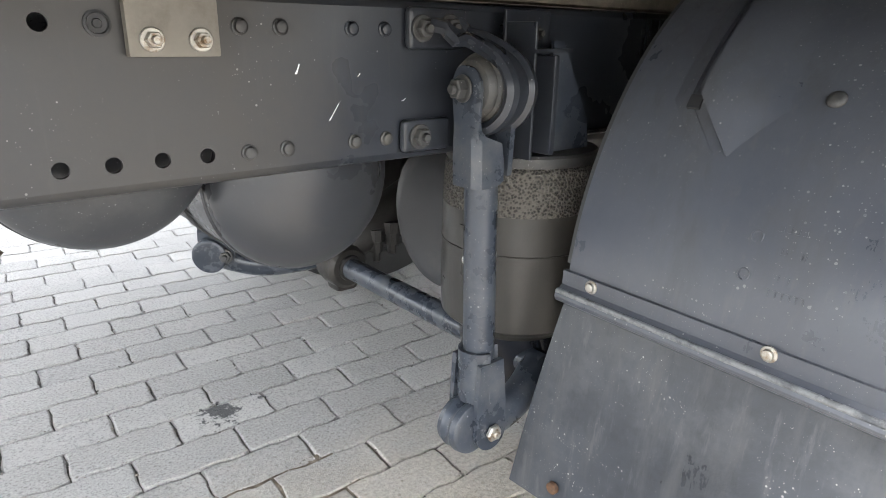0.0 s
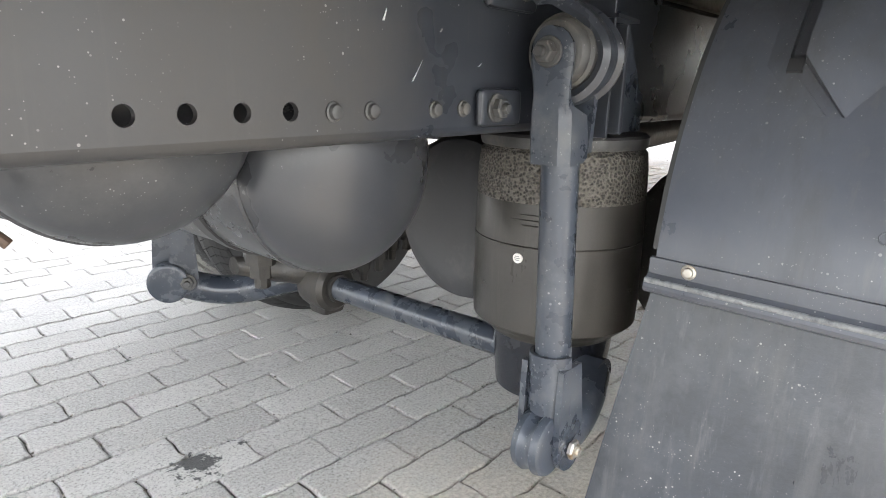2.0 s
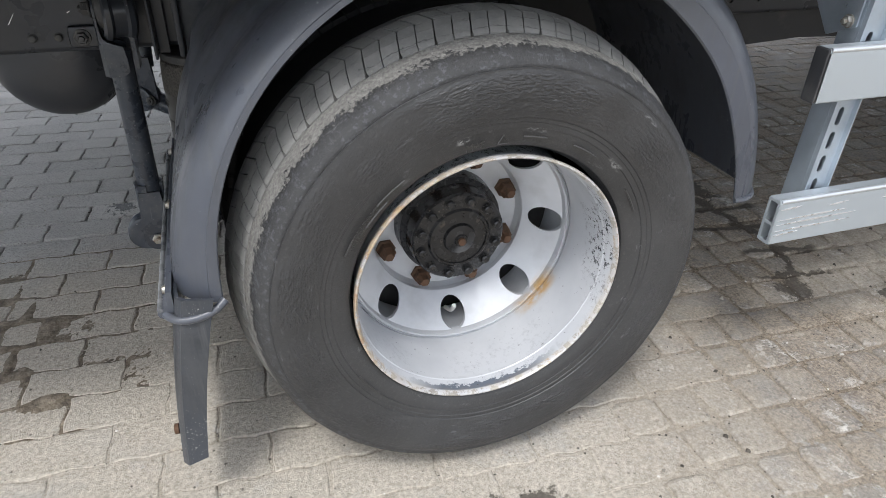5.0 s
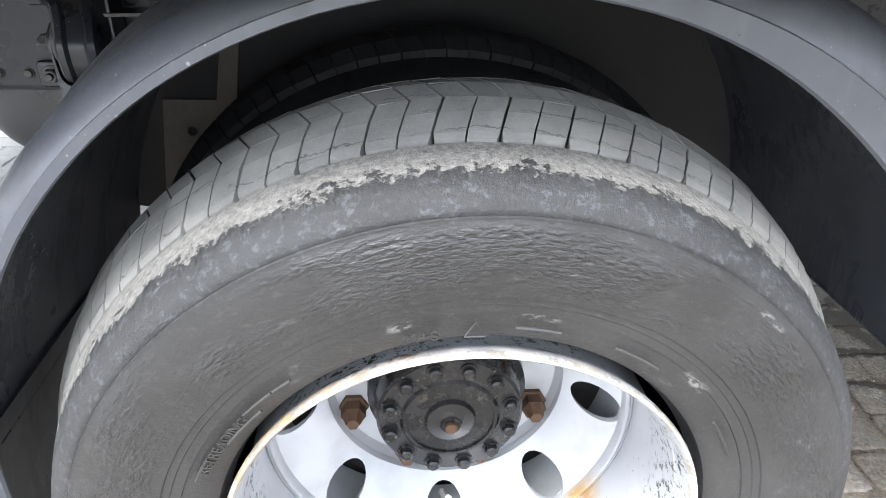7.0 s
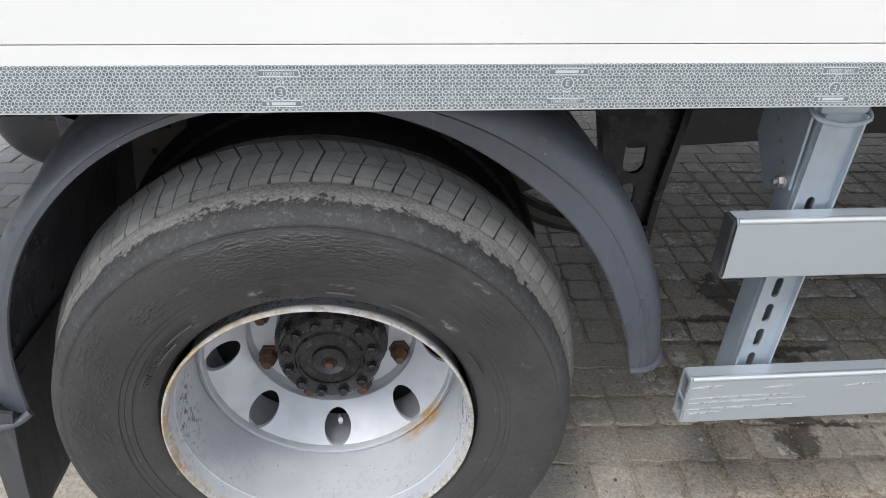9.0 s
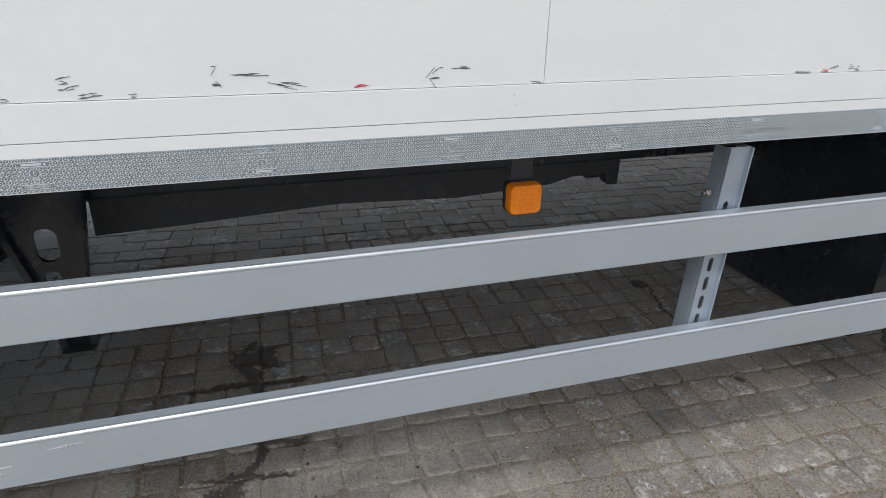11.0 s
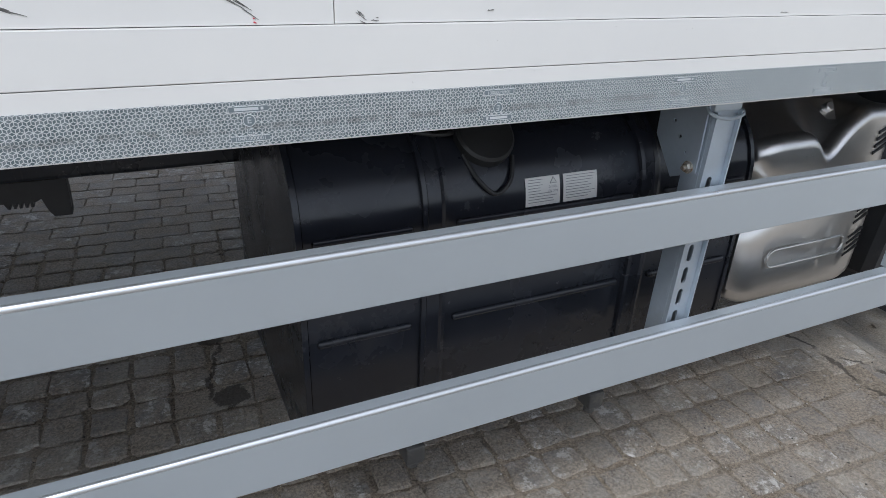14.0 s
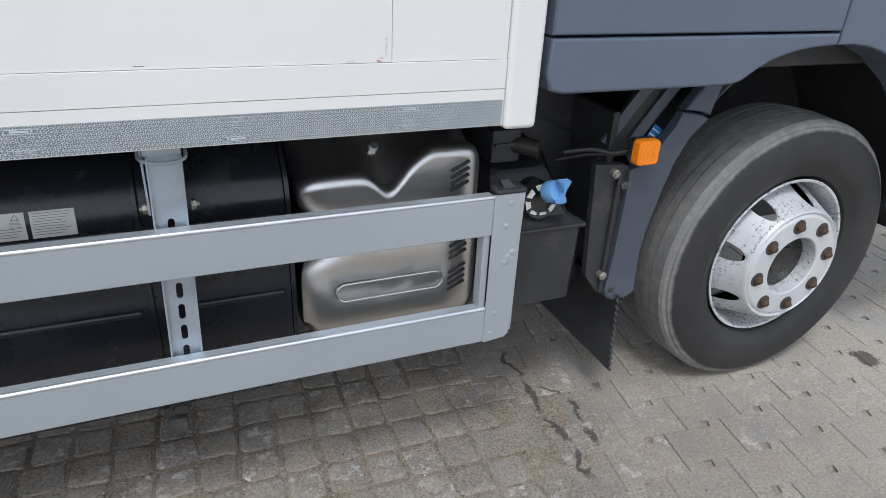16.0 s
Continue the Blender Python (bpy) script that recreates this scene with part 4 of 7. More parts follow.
def guard_point(a, y, f, dr=0.0):
    ro = sum(keyed(ARCH_OUT, min(178, max(5, a + k))) for k in (-6, -3, 0, 3, 6)) / 5
    ri = sum(keyed(ARCH_LIP, min(178, max(5, a + k))) for k in (-6, -3, 0, 3, 6)) / 5
    r = ro + (ri - ro) * f + dr
    return Vector((r * math.cos(radians(a)), y, 0.435 + r * math.sin(radians(a))))


def mudguard(y_of, name, a_from, a_to):
    bm = bmesh.new()
    sec = [(0.655, 0), (0.40, 0), (0.20, 0), (0.150, 0.0), (0.125, 0.02), (0.100, 0.09), (0.080, 0.22), (0.066, 0.40), (0.058, 0.60), (0.055, 0.74), (0.0525, 0.76), (0.0515, 0.97), (0.054, 1.0), (0.058, 0.98), (0.060, 0.76), (0.072, 0.45), (0.098, 0.16), (0.15, 0.07), (0.20, 0.06), (0.40, 0.06), (0.655, 0.06)]
    # the front half has a wider, flatter flange with a crease
    front = list(sec)
    front[3:12] = [(0.150, 0.0), (0.115, 0.02), (0.088, 0.07), (0.072, 0.18), (0.063, 0.34), (0.0585, 0.48), (0.057, 0.56), (0.0535, 0.58), (0.0515, 0.97)]
    rings = []
    n = 72
    for i in range(n + 1):
        a = a_from + (a_to - a_from) * i / n
        k = min(1.0, max(0.0, (95 - a) / 50))
        rings.append([guard_point(a, y_of(y + (y2 - y) * k), f + (f2 - f) * k) for (y, f), (y2, f2) in zip(sec, front)])
    ring_loft(bm, rings)
    return part(name, bm, M_PLASTIC, truck, "black plastic wheel arch mudguard")


PLACE["at"] = NONE
guard = mudguard(lambda y: y, "mudguard", 9.0, 174.5)
mudguard(lambda y: WID - y, "mudguard", 9.0, 174.5)


bm = bmesh.new()
rings = []
for i in range(41):
    a = radians(14 + 156 * i / 40)
    o = guard_point(14 + 156 * i / 40, 0, 0.02)
    r1 = math.hypot(o.x, o.z - 0.435)
    rings.append([Vector((r * math.cos(a), y, 0.435 + r * math.sin(a))) for r, y in ((0.30, 0.662), (r1, 0.662), (r1, 0.650), (0.30, 0.650))])
ring_loft(bm, rings)
part("inner_wall", bm, M_DARK, guard, "dark inner wall of the wheel arch")
bm = bmesh.new()
pipe(bm, smooth_path([guard_point(9.3, 0.052, 0.99), guard_point(9.0, 0.051, 0.7), guard_point(8.8, 0.060, 0.35), guard_point(8.8, 0.085, 0.1), guard_point(9.0, 0.14, 0.0), guard_point(9.0, 0.35, 0.0), guard_point(9.0, 0.65, 0.0)], 5), 0.0055, 8)
part("end_bead", bm, M_PLASTIC, guard, "rolled bead on the lower end")


def rib(ys_, a_foot, a_tip, dy_tip, h):
    """A pressed wedge with a narrow slot along its inner edge; below the slot it runs out to a point."""
    bm = bmesh.new()
    rings = []
    n = 22
    for i in range(n + 1):
        a = 95 + (a_tip - 95) * i / n
        if a <= a_foot:
            k = h * (0.35 + 0.65 * (a - 95) / (a_foot - 95))
            y0, wide, slot = ys_, 0.085, -0.002
        else:
            t = (a - a_foot) / (a_tip - a_foot)
            k, y0, wide, slot = h * (1 - t) + 0.0006, ys_ - dy_tip * t, 0.085 * (1 - t) + 0.004, h * 0.35 * (1 - t) ** 3
        face = [(y0 - wide * 1.5 * (1 - q / 9), k * (0.5 - 0.5 * math.cos(math.pi * q / 9)) ** 1.3 - 0.0012 * (1 - q / 9)) for q in range(10)]
        rings.append([guard_point(a, y, 0, dr) for y, dr in face + [(y0 + 0.0015, slot), (y0 + 0.018, slot), (y0 + 0.020, k * 0.30), (y0 + 0.026, k * 0.26), (y0 + 0.050, -0.0012)]])
    ring_loft(bm, rings)
    ob = part("pressed_rib", bm, M_PLASTIC, guard, "pressed wedge rib with a slot")
    bm = bmesh.new()
    ring_loft(bm, [[guard_point(a, y, 0, dr) for y, dr in ((ys_ + 0.001, 0.0005), (ys_ + 0.019, 0.0005), (ys_ + 0.019, 0.009), (ys_ + 0.001, 0.009))] for a in (a_foot - 0.4, a_foot + 1.6)])
    part("slot_stop", bm, M_BLACK, guard)
    return ob


rib(0.530, 141.5, 149.0, 0.055, 0.022)
rib(0.268, 142.5, 151.0, 0.080, 0.022)
for a, y, r in ((139.7, 0.378, 0.011),):
    bm = bmesh.new()
    c, o = guard_point(a, y, 0), guard_point(a, y, 0, 0.02)
    turned(bm, c, o, [(0, r), (0.003, r), (0.006, r * 0.8), (0.008, r * 0.3)], 16)
    part("rivet", bm, M_BUSH, guard, "pale domed rivet")
# moulded maker's marks that cannot be lettered
for a, y, w in ((157.0, 0.368, 0.034), (159.8, 0.372, 0.010), (159.9, 0.350, 0.008), (163.2, 0.366, 0.022), (165.2, 0.358, 0.046)):
    bm = bmesh.new()
    n = max(2, int(w / 0.0075))
    for i in range(n):
        y1 = y + w / 2 - w * (i + 0.15) / n
        y2 = y1 - w / n * 0.62
        ring_loft(bm, [[guard_point(aa, yy, 0, dr) for yy, dr in ((y1, -0.001), (y2, -0.001), (y2, 0.0013), (y1, 0.0013))] for aa in (a - 0.38, a + 0.38)])
    part("moulded_mark", bm, M_PLASTIC, guard)
for a, y in ((158.6, 0.405), (163.8, 0.408)):
    bm = bmesh.new()
    pipe(bm, [guard_point(a + 0.75 * math.cos(t), y + 0.0065 * math.sin(t), 0, 0.0008) for t in (2 * math.pi * i / 16 for i in range(15))], 0.0011, 6)
    part("moulded_mark", bm, M_PLASTIC, guard)
bm = bmesh.new()
plate(bm, [(-0.455, 0.52), (-0.428, 0.712), (-0.345, 0.711), (-0.328, 0.80), (-0.30, 0.80), (-0.33, 0.60), (-0.40, 0.50)], [circle2(-0.39, 0.66, 0.008, 10)], lambda u, v: Vector((u, 0.640, v)), (0, 0.005, 0))
part("stay_plate", bm, M_PLATE, guard, "grey steel stay plate inside the arch")

# bar, bolts and flap at the lower end of the mudguard
bm = bmesh.new()
rings = []
for i in range(21):
    y = 0.632 - 0.60 * i / 20
    x = -0.520
    rings.append([Vector((x + dx, y, 0.497 + dz - 0.012 * i / 20)) for dx, dz in ((0.004, -0.021), (-0.013, -0.022), (-0.019, -0.018), (-0.021, -0.012), (-0.019, -0.006), (-0.012, -0.002), (-0.005, 0.003), (-0.004, 0.024), (0.004, 0.024))])
ring_loft(bm, rings)
bar = part("clamp_strip", bm, M_PLASTIC, guard, "clamping strip with bolts")
# pale rod laid on the strip as its painted highlight
bm = bmesh.new()
pipe(bm, [(-0.5365, 0.631 - 0.60 * i / 12, 0.4925 - 0.012 * i / 12) for i in range(13)], 0.0042, 12)
part("strip_ridge", bm, M_RIDGE_LIT, guard, "ridge along the clamping strip, its highlight put into the pale colour")
bm = bmesh.new()
pipe(bm, smooth_path([(-0.536, 0.062, 0.474), (-0.530, 0.035, 0.470), (-0.512, 0.016, 0.468), (-0.485, 0.011, 0.470), (-0.458, 0.014, 0.478), (-0.442, 0.022, 0.488)], 6), 0.0065)
part("strip_end", bm, M_PLASTIC, guard)
for y, z in ((0.579, 0.510), (0.327, 0.508), (0.066, 0.494)):
    bm = bmesh.new()
    turned(bm, (-0.523, y, z), (-0.56, y, z), [(0, 0.0100), (0.003, 0.0100), (0.004, 0.0070), (0.008, 0.0066), (0.0095, 0.004)], 16)
    part("bolt_head", bm, M_ZINC, guard, "pale bolt head")
bm = bmesh.new()
rings = []
for i in range(13):
    t = i / 12
    z = 0.500 - 0.345 * t
    x = -0.517 - 0.050 * t - 0.006 * math.sin(3 * t)
    yo = 0.008 + 0.022 * t
    zi = z - 0.01 * t
    zo = z - 0.016 * t
    yi = 0.624 + 0.054 * t
    row = [(x, yi, zi), (x + 0.002, 0.42, z), (x + 0.003, 0.20, z), (x + 0.003, yo + 0.05, zo), (x + 0.006, yo + 0.02, zo), (x + 0.016, yo + 0.005, zo + 0.004), (x + 0.050 + 0.01 * (1 - t), yo, zo + 0.02 * t), (x + 0.050 + 0.01 * (1 - t), yo + 0.005, zo + 0.02 * t), (x + 0.020, yo + 0.010, zo + 0.004), (x + 0.011, yo + 0.024, zo), (x + 0.008, yo + 0.05, zo), (x + 0.008, 0.20, z), (x + 0.007, 0.42, z), (x + 0.005, yi, zi)]
    rings.append([Vector(p) for p in row])
ring_loft(bm, rings)
PLACE["at"] = (0.006, 0.026, -0.005)
flap = part("mud_flap", bm, M_FLAP, truck, "dusty black rubber mud flap with rivets")
for y, z, x in ((0.585, 0.186, -0.574), (0.325, 0.186, -0.573), (0.098, 0.176, -0.572)):
    bm = bmesh.new()
    turned(bm, (x + 0.008, y, z), (x - 0.03, y, z), [(0, 0.0095), (0.0070, 0.0095), (0.0080, 0.007), (0.0070, 0.003)], 16)
    part("rivet", bm, M_RUST, flap, "rusty orange rivet")

for ob in guard.children:
    if ob.name.startswith(("clamp", "strip", "bolt")):
        ob.location = (0.007, 0.028, -0.006)

# ---- link strut ----
PLACE["at"] = CHASSIS
TOP, BOT = Vector((-0.607, 0.735, 0.779)), Vector((-0.611, 0.716, 0.249))
ax = (BOT - TOP).normalized()
NV, NY = Vector((-1, 0, 0)), Vector((0, -1, 0))
bm = bmesh.new()
rod(bm, TOP + ax * 0.085, BOT - ax * 0.10, 0.0250, 28)
strut = part("link_strut", bm, M_STRUT, truck, "blue black tubular link strut between rail and stabiliser")
def half_shell(bm, a, b, r, gap, turn, seg=18):
    """An open sleeve round the strut."""
    d = (b - a).normalized()
    u = Vector((math.cos(turn), math.sin(turn), 0))
    u = (u - d * u.dot(d)).normalized()
    v = d.cross(u)
    rings = []
    for p, rr in ((a, r), (a + (b - a) * 0.5, r), (b, r * 1.03)):
        ring = []
        for rad_ in (rr, rr - 0.006):
            pts = [p + (u * math.cos(t) + v * math.sin(t)) * rad_ for t in (gap / 2 + (2 * math.pi - gap) * i / seg for i in range(seg + 1))]
            ring += pts if rad_ == rr else pts[::-1]
        rings.append(ring)
    return ring_loft(bm, rings)


bm = bmesh.new()
rings = []
for dist, w_, deep in ((-0.0305, 0.006, 0.006), (-0.028, 0.014, 0.007), (-0.022, 0.022, 0.008), (-0.012, 0.0288, 0.008), (0.0, 0.031, 0.008), (0.014, 0.0302, 0.008), (0.030, 0.0278, 0.008), (0.046, 0.0262, 0.009), (0.056, 0.0262, 0.011), (0.064, 0.0268, 0.018), (0.070, 0.0276, 0.034), (0.075, 0.0282, 0.048), (0.100, 0.0285, 0.052), (0.128, 0.0285, 0.052), (0.134, 0.0285, 0.044), (0.137, 0.0280, 0.026)):
    c = TOP + ax * dist + NV * 0.0345
    rings.append([c + Vector((-v, u, 0)) for u, v in ((w_, -deep), (w_, -0.006), (w_ * 0.8, 0), (-w_ * 0.55, 0), (-w_, -0.010 if deep > 0.02 else -0.004), (-w_, -deep), (-w_ + 0.005, -deep), (-w_ + 0.005, -0.0105 if deep > 0.02 else -0.0055), (-w_ * 0.5, -0.0058), (w_ - 0.005, -0.0065), (w_ - 0.005, -deep))])
ring_loft(bm, rings)
part("strut_sleeve", bm, M_STRUT, strut, "split sleeve welded to the strut")
bm = bmesh.new()
half_shell(bm, BOT - ax * 0.135, BOT - ax * 0.05, 0.0325, 1.3, radians(-60))
part("strut_sleeve", bm, M_STRUT, strut, "split sleeve welded to the strut")
# top eye: cheek plates, bush, bolt
def cheek(bm, c, n, w, h0, h1, th, up):
    """A plate with a round head about c, square foot towards -up."""
    n, up = Vector(n).normalized(), Vector(up).normalized()
    s = n.cross(up)
    loop = [c + (s * math.cos(t) + up * math.sin(t)) * w for t in (math.pi * i / 14 for i in range(15))]
    loop += [c - s * w * 0.95 - up * h0, c - s * w * 0.75 - up * h1, c + s * w * 0.75 - up * h1, c + s * w * 0.95 - up * h0]
    ring_loft(bm, [[p - n * th / 2 for p in loop], [p + n * th / 2 for p in loop]])
    return bm


bm = bmesh.new()
cheek(bm, TOP - NV * 0.034, NV, 0.031, 0.05, 0.125, 0.009, -ax)
part("fork", bm, M_STRUT, strut, "fork plate of the upper eye")
bm = bmesh.new()
turned(bm, TOP - NV * 0.028, TOP + NV * 0.026, [(0, 0.031), (0.003, 0.040), (0.010, 0.043), (0.014, 0.042), (0.016, 0.047), (0.022, 0.049), (0.030, 0.049), (0.036, 0.047), (0.038, 0.042), (0.044, 0.042), (0.051, 0.038), (0.054, 0.031)], 36)
part("rubber_bush", bm, M_BUSH, strut, "worn rubber bush")
bm = bmesh.new()
hexnut(bm, TOP + NV * 0.0355, NV, 0.014, 0.018, 0.019)
part("nut", bm, M_BUSH, strut, "hexagon nut with dirty thread")
bm = bmesh.new()
cheek(bm, BOT + NY * 0.028, NY, 0.032, 0.05, 0.12, 0.009, ax)
cheek(bm, BOT - NY * 0.030, NY, 0.032, 0.05, 0.12, 0.009, ax)
part("fork", bm, M_STRUT, strut, "fork plate of the lower eye")
bm = bmesh.new()
c = BOT + Vector((-0.024, 0.002, 0.008))
turned(bm, c - NY * 0.024, c + NY * 0.022, [(0, 0.036), (0.004, 0.043), (0.014, 0.045), (0.020, 0.041), (0.028, 0.041), (0.034, 0.045), (0.044, 0.043), (0.048, 0.036)], 32)
part("rubber_bush", bm, M_STRUT, strut, "rubber bush in the lower eye")
bm = bmesh.new()
hexnut(bm, BOT + NY * 0.0325, NY, 0.0145, 0.010, 0.0)
part("bolt_head", bm, M_ZINC, strut, "pale hexagon bolt head")

# upper bracket on the rail: a curved arm round the bush
bm = bmesh.new()
arm = smooth_path([(-0.650, 0.790, 0.862), (-0.632, 0.770, 0.858), (-0.605, 0.742, 0.848), (-0.585, 0.700, 0.822), (-0.580, 0.676, 0.785), (-0.582, 0.682, 0.748), (-0.590, 0.706, 0.722), (-0.598, 0.735, 0.716)], 5)
arm = [p if i < 6 else TOP + (p - TOP) * 0.88 for i, p in enumerate(arm)]
rings = []
for i, p in enumerate(arm):
    d2 = (arm[min(i + 1, len(arm) - 1)] - arm[max(i - 1, 0)]).normalized()
    w = Vector((1, 0.15, 0))
    w = (w - d2 * w.dot(d2)).normalized()
    t = d2.cross(w)
    rings.append([p + w * a + t * b for a, b in ((-0.028, -0.008), (0.028, -0.008), (0.033, 0), (0.028, 0.008), (0.018, 0.010), (0.012, 0.004), (-0.012, 0.004), (-0.018, 0.010), (-0.028, 0.008), (-0.033, 0))])
ring_loft(bm, rings)
box(bm, -0.698, -0.594, 0.784, 0.798, 0.828, 0.884, 0.008)
box(bm, -0.708, -0.62, 0.784, 0.798, 0.688, 0.735, 0.008)
upb = part("strut_bracket", bm, M_CHASSIS, truck, "black cast bracket holding the strut top")
for x, z in ((-0.676, 0.856), (-0.628, 0.858), (-0.680, 0.711)):
    bm = bmesh.new()
    hexnut(bm, (x, 0.784, z), (0, -1, 0), 0.013, 0.014, 0.018)
    part("nut", bm, M_BUSH, upb)

# air spring, its top bracket and piston
AC = (-0.405, 0.845)
def upright(bm, c, prof, seg=48):
    return turned(bm, (c[0], c[1], prof[0][0]), (c[0], c[1], 2), [(z - prof[0][0], r) for z, r in prof], seg)


bm = upright(bmesh.new(), AC, [(0.335, 0.108), (0.345, 0.115), (0.352, 0.128), (0.362, 0.138), (0.40, 0.140), (0.50, 0.1387), (0.5015, 0.1400), (0.503, 0.1387), (0.566, 0.1375), (0.568, 0.1365), (0.648, 0.127)])
air = part("air_spring", bm, M_RUBBER, truck, "dusty grey rubber air spring bellows")
bm = upright(bmesh.new(), AC, [(0.567, 0.1368), (0.570, 0.1382), (0.612, 0.1368), (0.640, 0.134), (0.648, 0.127)])
part("cuff", bm, M_DIMPLE, air, "dimpled rubber cuff")
bm = upright(bmesh.new(), AC, [(0.647, 0.125), (0.648, 0.133), (0.654, 0.135), (0.664, 0.135), (0.668, 0.131), (0.669, 0.02)])
part("top_plate", bm, M_BUSH, air, "dusty steel top plate")
bm = bmesh.new()
turned(bm, (-0.540, 0.831, 0.483), (-0.560, 0.829, 0.483), [(0, 0.008), (0.0052, 0.008), (0.0056, 0.0076)], 20)
st = part("sticker", bm, M_LABEL, air, "small pale round sticker")
for dz, w in ((0.003, 0.004), (0.0, 0.005), (-0.003, 0.0035)):
    bm = B(-0.5462, -0.5457, 0.831 - w, 0.831 + w, 0.4825 + dz, 0.4838 + dz)
    part("text_bar", bm, M_INK, st)
for k, (dy, dz, w) in enumerate(((-0.035, 0.036, 0.020), (-0.025, 0.028, 0.026), (-0.03, 0.020, 0.012))):
    bm = bmesh.new()
    pipe(bm, [(AC[0] - 0.1392 * math.cos(a), AC[1] + 0.1392 * math.sin(a), 0.515 + dz) for a in (dy / 0.138 - w / 0.138 * (1 - i / 4) for i in range(9))], 0.0011, 6)
    part("moulded_mark", bm, M_RUBBER, air)
bm = upright(bmesh.new(), AC, [(0.10 + 0.13, 0.094), (0.29, 0.100), (0.335, 0.105), (0.34, 0.10)])
part("piston", bm, M_FUEL, air, "black piston foot")
bm = bmesh.new()
box(bm, -0.529, -0.505, 0.764, 0.770, 0.672, 0.868, 0.002)
box(bm, -0.535, -0.529, 0.706, 0.768, 0.672, 0.868, 0.002)
sb = part("spring_bracket", bm, M_CHASSIS, truck, "welded bracket over the air spring")
bm = bmesh.new()
box(bm, -0.484, -0.472, 0.712, 0.770, 0.674, 0.822, 0.003)
part("bracket_post", bm, M_CHASSIS, sb)
bm = bmesh.new()
plate(bm, [(-0.470, 0.674), (-0.362, 0.674), (-0.370, 0.722), (-0.440, 0.842), (-0.462, 0.842)], [], lambda u, v: Vector((u, 0.735, v)), (0, 0.006, 0))
part("gusset", bm, M_STRUT, sb, "blue black triangular gusset")
bm = bmesh.new()
ring_loft(bm, [[Vector((x, y, z)) for x, y in ((-0.538, 0.700), (-0.44, 0.716), (-0.44, 0.770), (-0.538, 0.770))] for z in (0.826, 0.831)])
box(bm, -0.538, -0.44, 0.764, 0.770, 0.831, 0.885, 0.002)
part("bracket_cap", bm, M_CHASSIS, sb)
for x in (-0.51, -0.475):
    bm = bmesh.new()
    hexnut(bm, (x, 0.764, 0.852), (0, -1, 0), 0.010, 0.012, 0.014)
    part("nut", bm, M_BUSH, sb)
bm = bmesh.new()
pipe(bm, smooth_path([(-0.43, 0.77, 0.925), (-0.367, 0.77, 0.918), (-0.286, 0.77, 0.925), (-0.206, 0.77, 0.939)], 5), 0.0035, 8)
part("cable", bm, M_BUSH, truck, "thin grey cable along the subframe")
# second dark spring body and round brake chamber behind
bm = bmesh.new()
turned(bm, (-0.30, 1.02, 0.50), (-0.52, 1.02, 0.50), [(0, 0.10), (0.03, 0.15), (0.12, 0.155), (0.15, 0.145), (0.17, 0.10)], 40)
part("brake_chamber", bm, M_BLACK, truck, "black rounded brake chamber")

# air tanks with domed ends
def air_tank(cx, cz, r, y0, y1):
    bm = bmesh.new()
    prof = []
    for i in range(13):
        a = math.pi / 2 * i / 12
        prof.append((0.085 * (1 - math.cos(a)), max(0.001, r * math.sin(a))))
    prof += [(0.092, r), (0.094, r + 0.003), (0.104, r + 0.003), (0.106, r), (y1 - y0 - 0.08, r)]
    prof += [(y1 - y0 - 0.08 + 0.08 * math.sin(a), max(0.001, r * math.cos(a))) for a in (math.pi / 2 * i / 8 for i in range(1, 9))]
    turned(bm, (cx, y0, cz), (cx, y1, cz), prof, 56)
    ob = part("air_tank", bm, M_TANK, truck, "dark grey steel air tank with a domed end")
    for yy in (y0 + 0.22, y1 - 0.2):
        bm = bmesh.new()
        turned(bm, (cx, yy, cz), (cx, yy + 0.03, cz), [(0, r + 0.001), (0, r + 0.004), (0.03, r + 0.004), (0.03, r + 0.001)], 48)
        part("tank_strap", bm, M_BLACK, ob)
    return ob


air_tank(-1.058, 0.722, 0.150, 0.885, 1.66)
air_tank(-0.775, 0.636, 0.152, 0.885, 1.66)
bm = bmesh.new()
pipe(bm, smooth_path([(-1.205, 0.93, 0.655), (-1.220, 0.925, 0.648), (-1.228, 0.92, 0.640)], 4), 0.007)
pipe(bm, [(-1.220, 0.922, 0.646), (-1.185, 0.90, 0.605)], 0.005, 10)
part("drain_lever", bm, M_NUT, truck, "rusty brown drain lever")

# stabiliser tube, its arms and the far link
bm = bmesh.new()
rod(bm, (-0.447, 0.72, 0.291), (-0.447, 1.40, 0.291), 0.027, 28)
stab = part("stabiliser_bar", bm, M_STRUT, truck, "blue black stabiliser tube across the chassis")
bm = bmesh.new()
pipe(bm, smooth_path([(-0.447, 0.74, 0.291), (-0.50, 0.722, 0.268), (-0.56, 0.712, 0.252), (-0.61, 0.712, 0.249)], 6), 0.029, 16)
part("stabiliser_arm", bm, M_STRUT, stab, "curved arm to the strut")
bm = bmesh.new()
turned(bm, (-0.447, 1.36, 0.291), (-0.447, 1.41, 0.291), [(0, 0.028), (0.002, 0.032), (0.010, 0.033), (0.014, 0.031), (0.03, 0.036), (0.048, 0.046)], 28)
part("bush_ring", bm, M_AXLE, stab, "dusty ring on the tube")
bm = bmesh.new()
pipe(bm, smooth_path([(-0.435, 1.50, 0.292), (-0.49, 1.55, 0.274), (-0.55, 1.61, 0.258), (-0.60, 1.65, 0.262), (-0.650, 1.675, 0.282)], 6), 0.034, 16)
part("stabiliser_arm", bm, M_STRUT, stab, "curved arm to the far link")
bm = bmesh.new()
